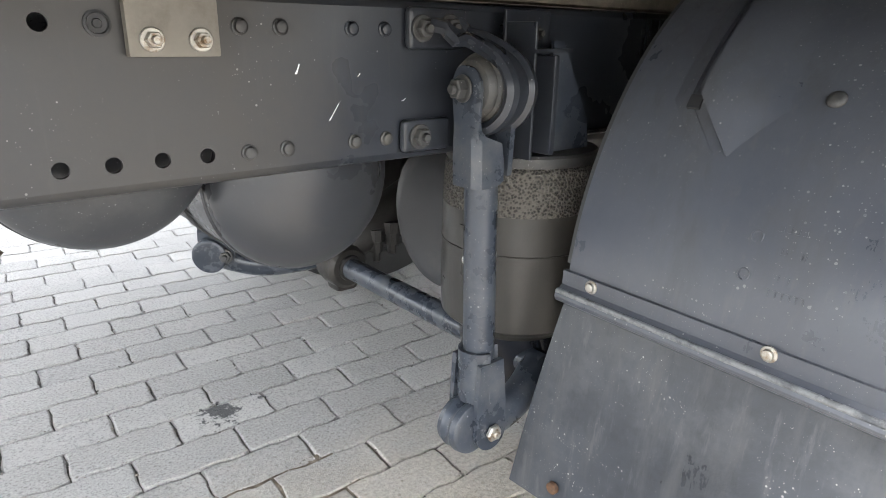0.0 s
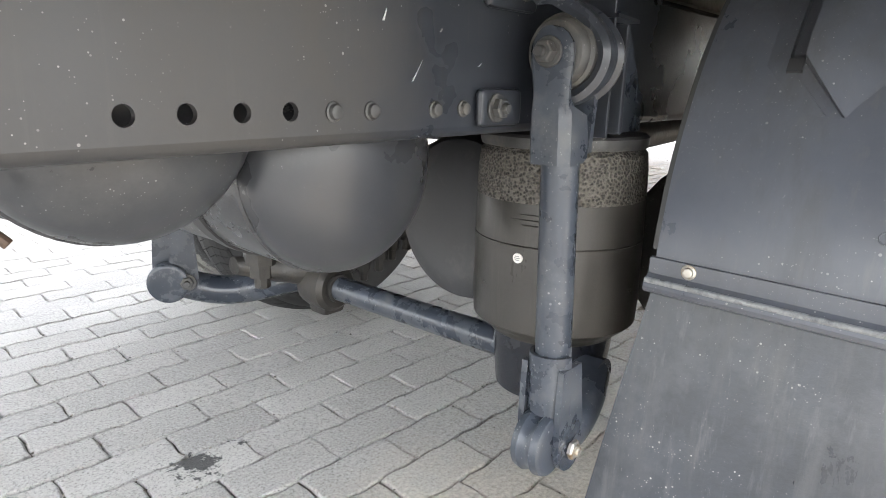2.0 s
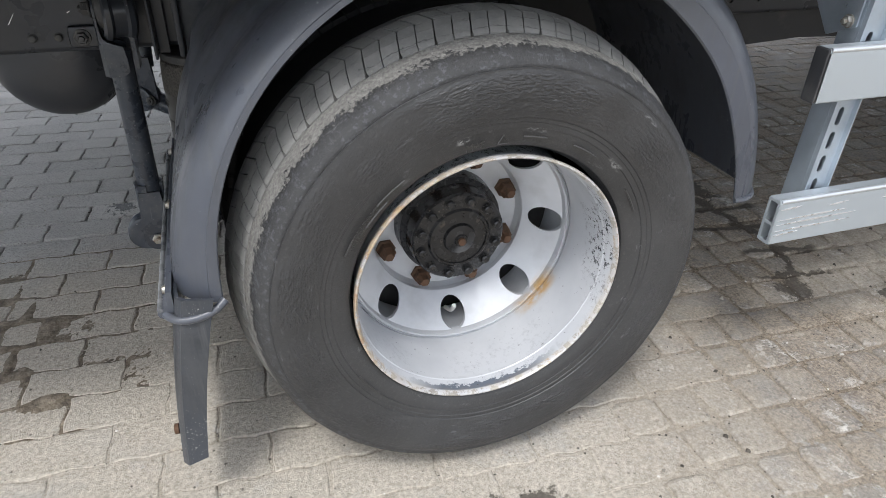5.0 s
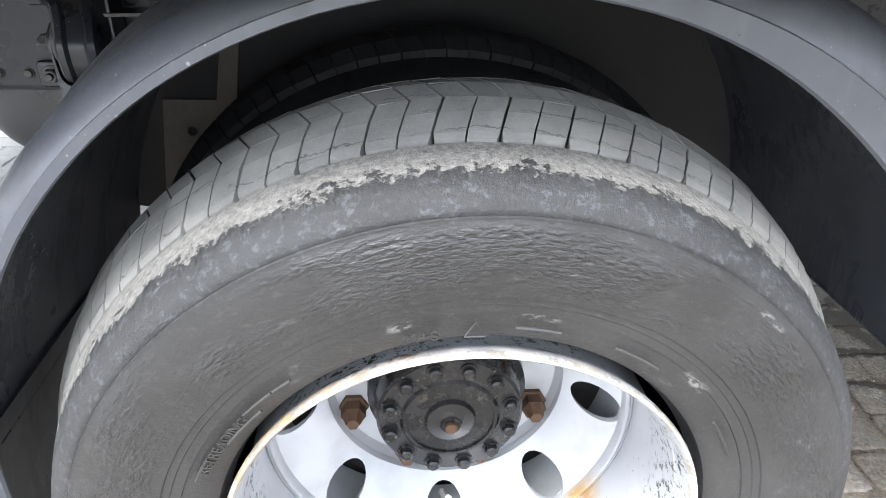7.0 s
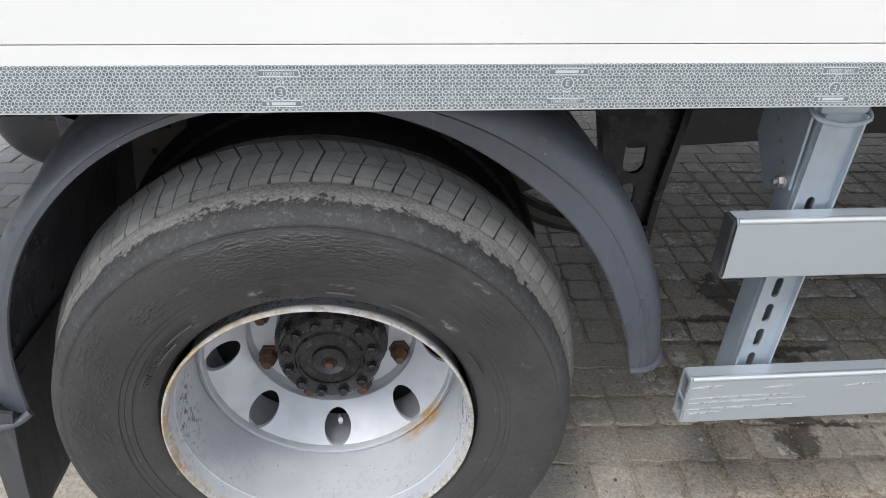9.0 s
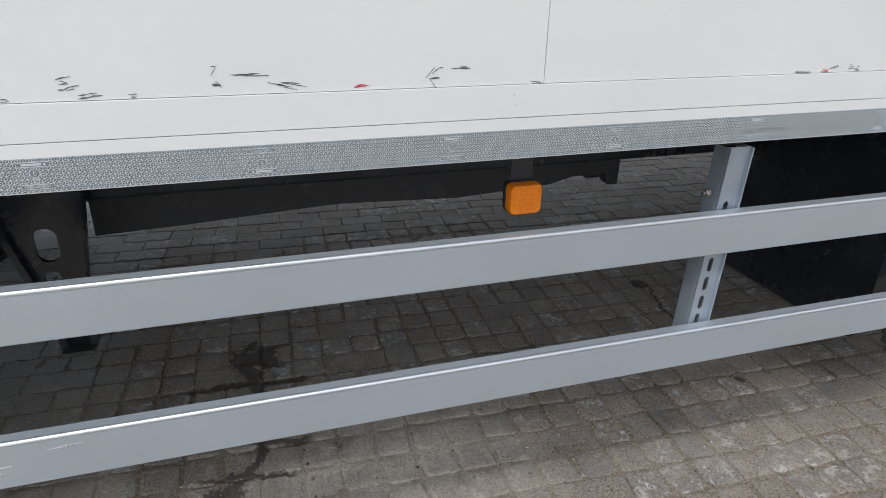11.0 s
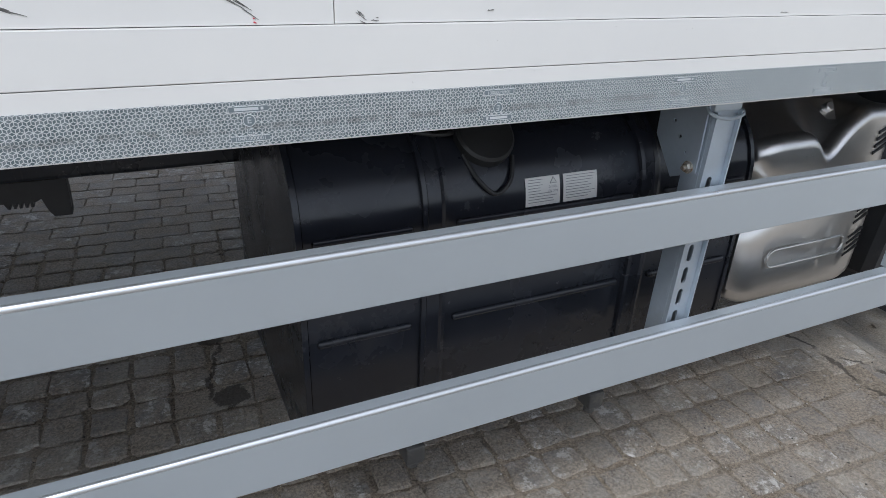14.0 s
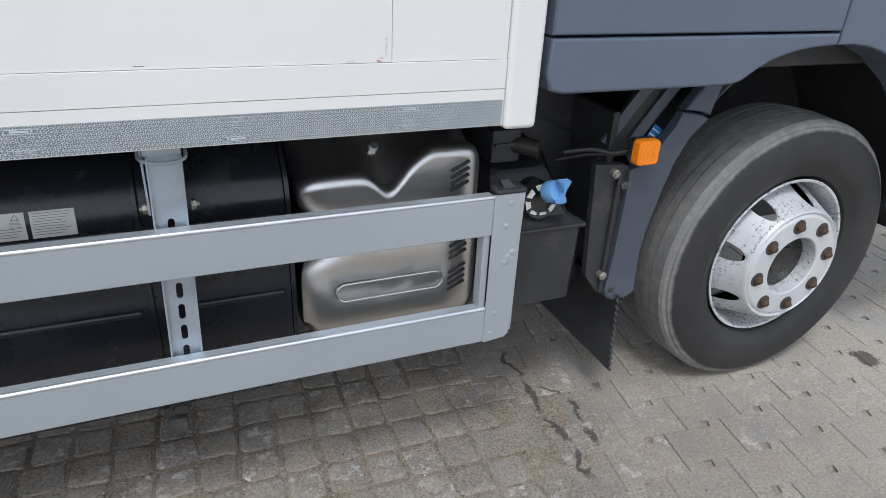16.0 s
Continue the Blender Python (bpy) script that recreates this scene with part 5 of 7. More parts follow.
rod(bm, (-0.655, 1.69, 0.40), (-0.64, 1.74, 0.72), 0.022, 24)
far = part("link_strut", bm, M_STRUT, truck, "blue black link strut on the far side")
bm = bmesh.new()
turned(bm, (-0.700, 1.652, 0.293), (-0.652, 1.708, 0.293), [(0, 0.036), (0.006, 0.045), (0.024, 0.046), (0.030, 0.041), (0.040, 0.041), (0.046, 0.046), (0.064, 0.045), (0.07, 0.036)], 28)
part("rubber_bush", bm, M_STRUT, far, "grey worn rubber bush")
bm = bmesh.new()
cheek(bm, Vector((-0.660, 1.648, 0.293)), (-0.5, -0.85, 0), 0.030, 0.05, 0.15, 0.008, (0, 0, -1))
cheek(bm, Vector((-0.676, 1.688, 0.293)), (-0.5, -0.85, 0), 0.034, 0.05, 0.15, 0.008, (0, 0, -1))
part("fork", bm, M_STRUT, far, "fork plate of the far lower eye")
bm = bmesh.new()
hexnut(bm, (-0.661, 1.636, 0.293), (-0.5, -0.85, 0), 0.015, 0.014, 0.020)
part("nut", bm, M_BUSH, far)
# cast carrier of the axle: a saddle, lugs and nuts
bm = bmesh.new()
rings = []
for t_, (x, y, z, w, h) in enumerate(((-0.60, 1.54, 0.335, 0.020, 0.020), (-0.53, 1.48, 0.325, 0.032, 0.030), (-0.45, 1.43, 0.315, 0.045, 0.045), (-0.38, 1.42, 0.345, 0.05, 0.05), (-0.30, 1.43, 0.385, 0.06, 0.055), (-0.20, 1.45, 0.41, 0.07, 0.06), (-0.05, 1.47, 0.42, 0.08, 0.07))):
    rings.append([Vector((x, y + w * math.cos(a), z + h * math.sin(a) * (1.25 if math.sin(a) > 0 else 0.8))) for a in (2 * math.pi * k / 14 for k in range(14))])
ring_loft(bm, rings)
cast = part("axle_casting", bm, M_AXLE, truck, "dusty cast axle carrier with lugs")
bm = bmesh.new()
turned(bm, (-0.447, 1.37, 0.291), (-0.447, 1.46, 0.291), [(0, 0.046), (0.01, 0.056), (0.05, 0.058), (0.08, 0.052), (0.09, 0.036)], 24)
box(bm, -0.478, -0.416, 1.38, 1.44, 0.225, 0.30, 0.012)
part("tube_clamp", bm, M_AXLE, cast, "dusty clamp round the tube")
for x, y, z, r in ((-0.555, 1.50, 0.30, 0.030), (-0.47, 1.40, 0.245, 0.012), (-0.36, 1.38, 0.30, 0.017), (-0.315, 1.375, 0.315, 0.020), (-0.262, 1.385, 0.33, 0.018), (-0.205, 1.39, 0.345, 0.020), (-0.15, 1.40, 0.36, 0.018)):
    bm = bmesh.new()
    turned(bm, (x, y, z + 0.075), (x, y, z - 0.02), [(0, r * 1.3), (0.03, r * 1.3), (0.032, r), (0.060, r), (0.062, r * 0.6), (0.085, r * 0.6), (0.088, r * 0.45)], 8)
    part("lug_bolt", bm, M_AXLE, cast, "dusty downward bolt")

# ---- marker lamps ----
PLACE["at"] = NONE
def marker_lamp(c, face, w, h, label):
    """An amber lamp at c that faces along the given turn about z."""
    bm = bmesh.new()
    lens = rounded(-w / 2, w / 2, -h / 2, h / 2, 0.011, 5)
    ins = lambda k, y: [Vector((u * k, y, v * k)) for u, v in lens]
    ring_loft(bm, [ins(1.0, 0.006), ins(1.0, -0.012), ins(0.93, -0.017), ins(0.84, -0.018)])
    lamp = part("marker_lamp", bm, M_AMBER, truck, label)
    lamp.matrix_basis = pose(*c, 0, 0, face)
    bm = bmesh.new()
    ring_loft(bm, [ins(1.03, 0.0062), ins(1.03, 0.016), ins(0.9, 0.030)])
    part("lamp_body", bm, M_BLACK, lamp, "black lamp housing")
    for k, r in ((0.40, 0.0008), (0.80, 0.0010)):
        bm = bmesh.new()
        loop = ins(k, -0.0180)
        pipe(bm, loop + loop[:1], r, 6)
        part("lens_ridge", bm, M_AMBER, lamp)
    return lamp


marker_lamp((-0.714, 0.052, 0.889), 10, 0.060, 0.063, "square amber marker lamp under the box")
bm = bmesh.new()
box(bm, -0.752, -0.706, 0.078, 0.082, 0.933, 0.9655, 0.001)
box(bm, -0.752, -0.706, 0.070, 0.082, 0.928, 0.933, 0.001)
box(bm, -0.752, -0.706, 0.070, 0.074, 0.865, 0.933, 0.001)
part("lamp_bracket", bm, M_PLATE, truck, "dusty folded lamp bracket")
marker_lamp((1.775, 0.10, 0.853), 0, 0.070, 0.063, "square amber marker lamp under the box")
bm = bmesh.new()
box(bm, 1.752, 1.80, 0.116, 0.120, 0.84, 0.9655, 0.001)
part("lamp_bracket", bm, M_BLACK, truck)

# ---- side guard ----
PLACE["at"] = SIDE
guard_rail_y = 0.023
def guard_rail(z0, z1, label):
    bm = bmesh.new()
    def fillet(cy, cz, r, a0, a1):
        return [(cy + r * math.cos(radians(a0 + (a1 - a0) * i / 4)), cz + r * math.sin(radians(a0 + (a1 - a0) * i / 4))) for i in range(5)]

    prof = fillet(0.003, z0 + 0.003, 0.003, 270, 180) + [(0.0, z1 - 0.0105), (0.0045, z1 - 0.0022), (0.030, z1 - 0.0022), (0.030, z0)]
    ring_loft(bm, [[Vector((x, guard_rail_y + y, z)) for y, z in prof] for x in (0.597, 4.345)], cap=False)
    rail_ = part("guard_rail", bm, M_ALU, truck, label, smooth=0.5)
    # the bead's lighter metal carries the highlight line along the rail
    bm = bmesh.new()
    rod(bm, (0.598, guard_rail_y + 0.0042, z1 - 0.0052), (4.345, guard_rail_y + 0.0042, z1 - 0.0052), 0.0052, 24)
    part("edge_bead", bm, M_BEAD_GLINT, rail_, "polished bead along the upper edge, its highlight put into the colour", smooth=1.0)
    return rail_


g_up = guard_rail(0.697, 0.7945, "aluminium side guard rail, upper")
g_low = guard_rail(0.408, 0.5065, "aluminium side guard rail, lower, scraped at its end")
for ob, z0, z1 in ((g_up, 0.697, 0.7935),):
    bm = B(0.590, 0.5968, 0.0235, 0.053, z0 + 0.001, z1 - 0.001, bevel=0.003)
    part("end_cap", bm, M_BLACK, ob, "black plastic end cap")
bm = bmesh.new()
plate(bm, rounded(0.0235, 0.053, 0.409, 0.504, 0.003), [rounded(0.029, 0.048, 0.415, 0.450, 0.003), rounded(0.029, 0.048, 0.455, 0.498, 0.003)], lambda u, v: Vector((0.594, u, v)), (0.0028, 0, 0))
part("profile_end", bm, M_ALU, g_low, "open end of the hollow profile")
rnd = random.Random(11)
for x, z, ln in ((0.60, 0.485, 0.05), (0.60, 0.462, 0.17), (0.60, 0.452, 0.20), (0.60, 0.438, 0.19), (0.60, 0.428, 0.06), (0.72, 0.480, 0.05), (0.86, 0.478, 0.06)):
    bm = bmesh.new()
    pts = 9
    up = [Vector((x + ln * i / pts, 0.0222, z + 0.004 * i / pts + 0.0016 * math.sin(math.pi * i / pts) * rnd.uniform(0.7, 1.2) + 0.0004)) for i in range(pts + 1)]
    dn = [Vector((x + ln * i / pts, 0.0222, z + 0.004 * i / pts - 0.0012 * math.sin(math.pi * i / pts) * rnd.uniform(0.7, 1.2) - 0.0004)) for i in range(pts + 1)]
    ring = up + dn[::-1]
    ring_loft(bm, [ring, [p + Vector((0, 0.0007, 0)) for p in ring]])
    part("scratch", bm, M_SCRAPE, g_low)

def guard_post(x, lean, sides=(-1,), clip=True):
    bm = bmesh.new()
    slots = [slot2(x, z, 0.0125, 0.036) for z in (0.788, 0.650, 0.601, 0.552, 0.503, 0.60 - 0.148)]
    sh = lambda u, v: Vector((u + lean * (v - 0.85), 0.064, v))
    plate(bm, rounded(x - 0.031, x + 0.031, 0.415, 0.930, 0.004), slots, sh, (0, 0.004, 0))
    post = part("guard_post", bm, M_STEEL, truck, "galvanised slotted guard post")
    for s in (-1, 1):
        xs = x + s * 0.029
        for name, y0, y1, half in (("flange", 0.0682, 0.105, 0.002), ("lip", 0.0545, 0.0638, 0.0015)):
            bm = bmesh.new()
            ring_loft(bm, [[Vector((xs + lean * (z - 0.85) + dx, yy, z)) for dx, yy in ((-half, y0), (half, y0), (half, y1), (-half, y1))] for z in (0.416, 0.929)])
            part(name, bm, M_STEEL, post)
    bm = bmesh.new()
    for s in sides:
        hs = [circle2(0.10 + 0.02 * k, 0.845 + 0.025 * k, 0.004, 10) for k in range(3)]
        plate(bm, [(0.068, 0.815), (0.125, 0.79), (0.18, 0.86), (0.18, 0.9655), (0.068, 0.9655)], hs, lambda u, v: Vector((x + s * 0.0335, u, v)), (s * 0.004, 0, 0))
    if sides:
        part("post_bracket", bm, M_STEEL, post, "galvanised bracket with holes")
    for s in (-1, 1):
        bm = bmesh.new()
        hexnut(bm, (x + s * 0.0375, 0.085, 0.822), (s, 0, 0), 0.010, 0.010, 0.012)
        part("bolt_head", bm, M_ZINC, post, "pale zinc bolt")
    bm = bmesh.new() if clip else None
    if clip:
        pipe(bm, smooth_path([(x - 0.040, 0.075, 0.936), (x - 0.036, 0.056, 0.925), (x, 0.050, 0.918), (x + 0.036, 0.056, 0.923), (x + 0.040, 0.075, 0.934)], 5), 0.0035, 8)
        part("wire_clip", bm, M_STEEL, post)
    bm = bmesh.new()
    if clip:
        box(bm, x - 0.034, x + 0.034, 0.058, 0.11, 0.928, 0.9655, 0.006)
    else:
        box(bm, x - 0.028, x + 0.028, 0.078, 0.11, 0.928, 0.9655, 0.006)
    part("post_head", bm, M_STEEL if clip else M_BLACK, post)
    return post


guard_post(0.722, 0.03)
guard_post(2.268, 0.05, sides=(), clip=False)
guard_post(3.687, 0.03)

bm = bmesh.new()
plate(bm, [(4.345, 0.408), (4.402, 0.414), (4.412, 0.424), (4.420, 0.796), (4.345, 0.796)], [], lambda u, v: Vector((u, 0.0195, v)), (0, 0.003, 0))
box(bm, 4.4155, 4.4195, 0.0226, 0.06, 0.43, 0.795)
endp = part("guard_end_post", bm, M_ALU, truck, "aluminium end post of the side guard with a dent")
for x, z, r in ((4.393, 0.633, 0.016), (4.400, 0.648, 0.010), (4.384, 0.626, 0.009)):
    bm = bmesh.new()
    turned(bm, (x, 0.0197, z), (x, 0.0, z), [(0, r), (0.0012, r * 0.8), (0.0020, r * 0.45), (0.0022, r * 0.1)], 14)
    part("dent", bm, M_ALU, endp)
bm = bmesh.new()
box(bm, 4.328, 4.3445, 0.027, 0.060, 0.5055, 0.6965, 0.002)
part("end_channel", bm, M_ALU, endp)
bm = bmesh.new()
box(bm, 4.35, 4.424, 0.018, 0.064, 0.7965, 0.807, 0.004)
ring_loft(bm, [[Vector((4.37, 0.03, 0.8075)), Vector((4.40, 0.03, 0.8075)), Vector((4.40, 0.05, 0.8075)), Vector((4.37, 0.05, 0.8075))], [Vector((4.365, 0.04, 0.824)), Vector((4.385, 0.04, 0.824)), Vector((4.385, 0.055, 0.824)), Vector((4.365, 0.055, 0.824))]])
part("end_cap", bm, M_BLACK, endp, "black plastic cap")
for x, z in ((4.378, 0.719), (4.385, 0.775), (4.368, 0.489), (4.362, 0.432)):
    bm = bmesh.new()
    turned(bm, (x, 0.020, z), (x, 0.0, z), [(0, 0.006), (0.002, 0.006), (0.0035, 0.003)], 12)
    part("rivet", bm, M_ALU, endp)

# ---- fuel tank ----
def d_section(x, g=0.0):
    """The tank's section: a wide curve at the outer upper edge."""
    y0, y1, z0, z1, r = 0.165 - g, 0.80 + g, 0.262 - g, 0.905 + g, 0.165
    out = []
    for cy, cz, rr, a in ((y0 + r, z1 - r, r, 90), (y0 + 0.06, z0 + 0.06, 0.06, 180), (y1 - 0.06, z0 + 0.06, 0.06, 270), (y1 - 0.06, z1 - 0.06, 0.06, 0)):
        out += [Vector((x, cy + rr * math.cos(radians(a + 90 * i / 8)), cz + rr * math.sin(radians(a + 90 * i / 8)))) for i in range(9)]
    return out


bm = ring_loft(bmesh.new(), [d_section(2.948, -0.012), d_section(2.952, 0), d_section(3.912, 0), d_section(3.918, -0.012)])
tank = part("fuel_tank", bm, M_FUEL, truck, "black fuel tank behind the side guard")
for x in (2.940, 3.914):
    bm = ring_loft(bmesh.new(), [d_section(x, 0.004), d_section(x + 0.010, 0.004)])
    part("tank_seam", bm, M_FUEL, tank, "raised end seam")
for x in (3.178, 3.640):
    bm = ring_loft(bmesh.new(), [d_section(x + dx, g_) for dx, g_ in ((-0.024, 0.001), (-0.023, 0.007), (-0.016, 0.0085), (-0.012, 0.004), (0.012, 0.004), (0.016, 0.0085), (0.023, 0.007), (0.024, 0.001))], cap=False)
    part("tank_strap", bm, M_FUEL, tank, "dark steel strap round the tank")
for a, b in ((2.953, 3.150), (3.206, 3.612), (3.668, 3.912)):
    for z in (0.742, 0.552):
        bm = B(a + 0.012, b - 0.012, 0.1575, 0.168, z - 0.007, z + 0.008, bevel=0.006, seg=3)
        part("pressed_rib", bm, M_FUEL, tank)
bm = bmesh.new()
turned(bm, (3.293, 0.255, 0.84), (3.293, 0.185, 0.91), [(0.0, 0.062), (0.030, 0.062), (0.032, 0.056), (0.055, 0.055), (0.060, 0.050), (0.061, 0.02)], 36)
part("filler_cap", bm, M_CABLE, tank, "black filler cap")
bm = bmesh.new()
pipe(bm, smooth_path([(3.05, 0.30, 0.915), (3.12, 0.24, 0.90), (3.19, 0.22, 0.885), (3.24, 0.235, 0.88)], 5), 0.004, 8)
pipe(bm, smooth_path([(3.245, 0.205, 0.850), (3.262, 0.176, 0.812), (3.295, 0.166, 0.785), (3.325, 0.172, 0.806), (3.338, 0.196, 0.842)], 5), 0.004, 8)
part("cable", bm, M_CABLE, tank)
for i, (x0, x1) in enumerate(((3.357, 3.430), (3.438, 3.514))):
    bm = bmesh.new()
    arc = [(0.330 + 0.1665 * math.cos(radians(t)), 0.740 + 0.1665 * math.sin(radians(t))) for t in (176, 170, 164, 158)]
    ring_loft(bm, [[Vector((x0, y, z)) for y, z in arc] + [Vector((x0, y + 0.001, z)) for y, z in arc[::-1]], [Vector((x1, y, z)) for y, z in arc] + [Vector((x1, y + 0.001, z)) for y, z in arc[::-1]]])
    lab = part("warning_label", bm, M_LABEL, tank, "white printed warning label")
    def on_label(u, t, h=0.0012):
        return Vector((u, 0.330 + (0.1665 + h) * math.cos(radians(t)), 0.740 + (0.1665 + h) * math.sin(radians(t))))

    def bar(u0, u1, t0, t1):
        ring_loft(bm, [[on_label(u, t, h) for t, h in ((t0, 0.0006), (t1, 0.0006), (t1, 0.0012), (t0, 0.0012))] for u in (u0, u1)])

    rl = random.Random(31 + i)
    for k in range(9):
        t = 159.3 + 1.75 * k
        bm = bmesh.new()
        end = x1 - 0.005 - rl.uniform(0, 0.02)
        if i == 0 and k < 5:
            end = x0 + 0.036 - rl.uniform(0, 0.008)
        bar(x0 + 0.005, end, t, t + 0.38)
        part("text_bar", bm, M_INK, lab)
    if i == 0:
        for text, size, t in (("DIESEL", 0.0062, 164.8), ("EN 590", 0.0068, 167.6)):
            me = letters(text, size, 0.0001)
            for v in me.vertices:
                v.co = on_label(x1 - 0.016 + v.co.x, t - v.co.y / 0.1665 * 57.3, 0.0012)
            me.materials.append(M_INK)
            ob = new("lettering", me)
            ob.parent = lab
        bm = bmesh.new()
        tri = [on_label(u, t, 0.0016) for u, t in ((x1 - 0.022, 162.6), (x1 - 0.008, 162.6), (x1 - 0.015, 158.8))]
        pipe(bm, tri + tri[:1], 0.0007, 6)
        part("warning_triangle", bm, M_INK, lab)
for x in (3.165, 3.628):
    bm = bmesh.new()
    box(bm, x - 0.03, x + 0.03, 0.20, 0.80, 0.232, 0.2605, 0.004)
    box(bm, x - 0.022, x + 0.022, 0.185, 0.235, 0.185, 0.233, 0.008)
    rod(bm, (x, 0.21, 0.165), (x, 0.21, 0.19), 0.013, 10)
    part("tank_foot", bm, M_BUSH, tank, "rusty bracket foot under the tank")

# ---- silencer ----
def bell(x, c, w):
    return math.exp(-((x - c) / w) ** 2)


bm = bmesh.new()
rings = []
NS = 56
for i in range(NS + 1):
    t = i / NS
    x = 3.945 + 0.440 * t
    ends = abs(2 * t - 1) ** 9 * 0.030
    rise = min(1.0, max(0.0, (x - 4.165) / 0.10))
    zt = 0.815 - 0.044 * bell(x, 4.150, 0.034) + 0.048 * rise * rise * (3 - 2 * rise) - ends
    y0, y1, z0 = 0.172 + ends, 0.62 - ends, 0.40 + ends
    left = max(0.0, 1 - t / 0.32) ** 2
    cy, cz, r = y0 + 0.030, zt - 0.030, 0.030
    pts = [(y1, 0.860), (y1 - 0.03, 0.893 - ends), (0.40, 0.896 - ends), (0.33, 0.892 - ends)]
    knee = (cy + r * math.cos(radians(70)), cz + r * math.sin(radians(70)))
    pts += [(0.33 + (knee[0] - 0.33) * k, 0.892 - ends + (knee[1] - 0.892 + ends) * k - 0.010 * math.sin(math.pi * k)) for k in (0.25, 0.5, 0.75, 0.9)]
    pts += [(cy + r * math.cos(radians(q)), cz + r * math.sin(radians(q))) for q in range(70, 181, 11)]
    for k in range(1, 15):
        z = cz + (0.45 - cz) * k / 14
        step = 0.012 / (1 + math.exp((z - 0.64) * 120))
        emb = 0.006 if 0.50 < z < 0.552 and 0.16 < t < 0.78 else 0
        pts.append((y0 - step + emb, z))
    pts += [(y0 - 0.012 + 0.04 * (1 - math.cos(radians(q))), 0.44 - 0.04 * math.sin(radians(q)) + ends) for q in (15, 40, 65, 90)]
    pts += [(y1 - 0.04, z0), (y1, z0 + 0.04)]
    ring = []
    for y, z in pts:
        pinch = left * bell(z, 0.668, 0.050)
        ring.append(Vector((x + 0.050 * pinch, y + (0.035 * pinch if y < 0.3 else 0), z)))
    rings.append(ring)
ring_loft(bm, rings)
sil = part("silencer", bm, M_INOX, truck, "brushed stainless steel exhaust silencer box")
sil.location = Vector(SIDE) + Vector((-0.008, -0.026, 0.013))
for z0, y0 in ((0.752, 0.171), (0.578, 0.160), (0.490, 0.160)):
    for k in range(4):
        zz = z0 + 0.0165 * k
        bm = bmesh.new()
        pipe(bm, [(4.300, y0 + 0.0015, zz), (4.346, y0 + 0.003, zz + 0.020)], 0.0040, 8)
        part("slit", bm, M_CABLE, sil)
bm = bmesh.new()
loop = rounded(4.020, 4.285, 0.505, 0.550, 0.022, 6)
pipe(bm, [(x, 0.1600, z) for x, z in loop + loop[:1]], 0.0030, 8)
part("pressed_oblong", bm, M_INOX, sil, "pressed oblong stiffening")
bm = bmesh.new()
ring_loft(bm, [[Vector((4.077, 0.210, 0.880)), Vector((4.158, 0.210, 0.876)), Vector((4.135, 0.176, 0.846)), Vector((4.105, 0.176, 0.848))], [Vector((4.077, 0.214, 0.884)), Vector((4.158, 0.214, 0.880)), Vector((4.135, 0.180, 0.850)), Vector((4.105, 0.180, 0.852))]])
rod(bm, (4.118, 0.200, 0.862), (4.118, 0.184, 0.874), 0.011, 16, 0.002)
part("mounting_tab", bm, M_INOX, sil, "small triangular steel tab")

# ---- reagent tank ----
bm = bmesh.new()
ring_loft(bm, [[Vector((x, y, z)) for x, y in ((x0 + 0.02, y0), (x1 - 0.02, y0), (x1, y0 + 0.02), (x1, 0.55), (x0, 0.55), (x0, y0 + 0.02))] for z, x0, x1, y0 in ((0.405, 4.44, 4.655, 0.16), (0.42, 4.425, 4.668, 0.130), (0.630, 4.42, 4.668, 0.118), (0.650, 4.425, 4.660, 0.122), (0.665, 4.43, 4.640, 0.150), (0.76, 4.43, 4.60, 0.20), (0.775, 4.44, 4.59, 0.22))])
rt = part("reagent_tank", bm, M_BLACK, truck, "dusty black reagent tank with a blue cap", smooth=0.5)
bm = bmesh.new()
turned(bm, (4.535, 0.22, 0.700), (4.537, 0.135, 0.716), [(0, 0.056), (0.060, 0.052), (0.078, 0.050), (0.084, 0.046), (0.080, 0.030)], 30)
part("filler_neck", bm, M_HUB, rt, "black filler neck")
for i in range(8):
    a = 2 * math.pi * i / 8 + 0.2
    bm = bmesh.new()
    ring_loft(bm, [[Vector((4.537 + r * math.cos(a + q_), y + (r - 0.04) * 0.1, 0.716 + r * math.sin(a + q_))) for r, q_ in ((0.032, -0.24), (0.046, -0.27), (0.046, 0.27), (0.032, 0.24))] for y in (0.1325, 0.136)])
    part("neck_mark", bm, M_LABEL, rt, "white marked segment")
bm = bmesh.new()
turned(bm, (4.546, 0.128, 0.742), (4.556, 0.090, 0.758), [(0, 0.024), (0.005, 0.0270), (0.016, 0.0280), (0.030, 0.0270), (0.036, 0.024), (0.038, 0.010)], 36)
cap_ = part("blue_cap", bm, M_BLUE, rt, "light blue screw cap")
bm = bmesh.new()
rings = []
for i in range(9):
    t = i / 8
    w = 0.010 + 0.006 * math.cos(2 * math.pi * t)
    z = 0.728 + 0.058 * t
    yb = 0.094 - 0.010 * t
    rings.append([Vector((4.562 + dx, yb + dy, z)) for dx, dy in ((-w, 0.012), (-w, -0.008), (-w * 0.6, -0.014), (w * 0.6, -0.014), (w, -0.008), (w, 0.012))])
ring_loft(bm, rings)
part("cap_grip", bm, M_BLUE, rt, "moulded grip of the cap")
bm = bmesh.new()
box(bm, 4.426, 4.668, 0.112, 0.16, 0.638, 0.650, 0.004)
part("tank_seam", bm, M_BLACK, rt, "dusty raised seam")
bm = bmesh.new()
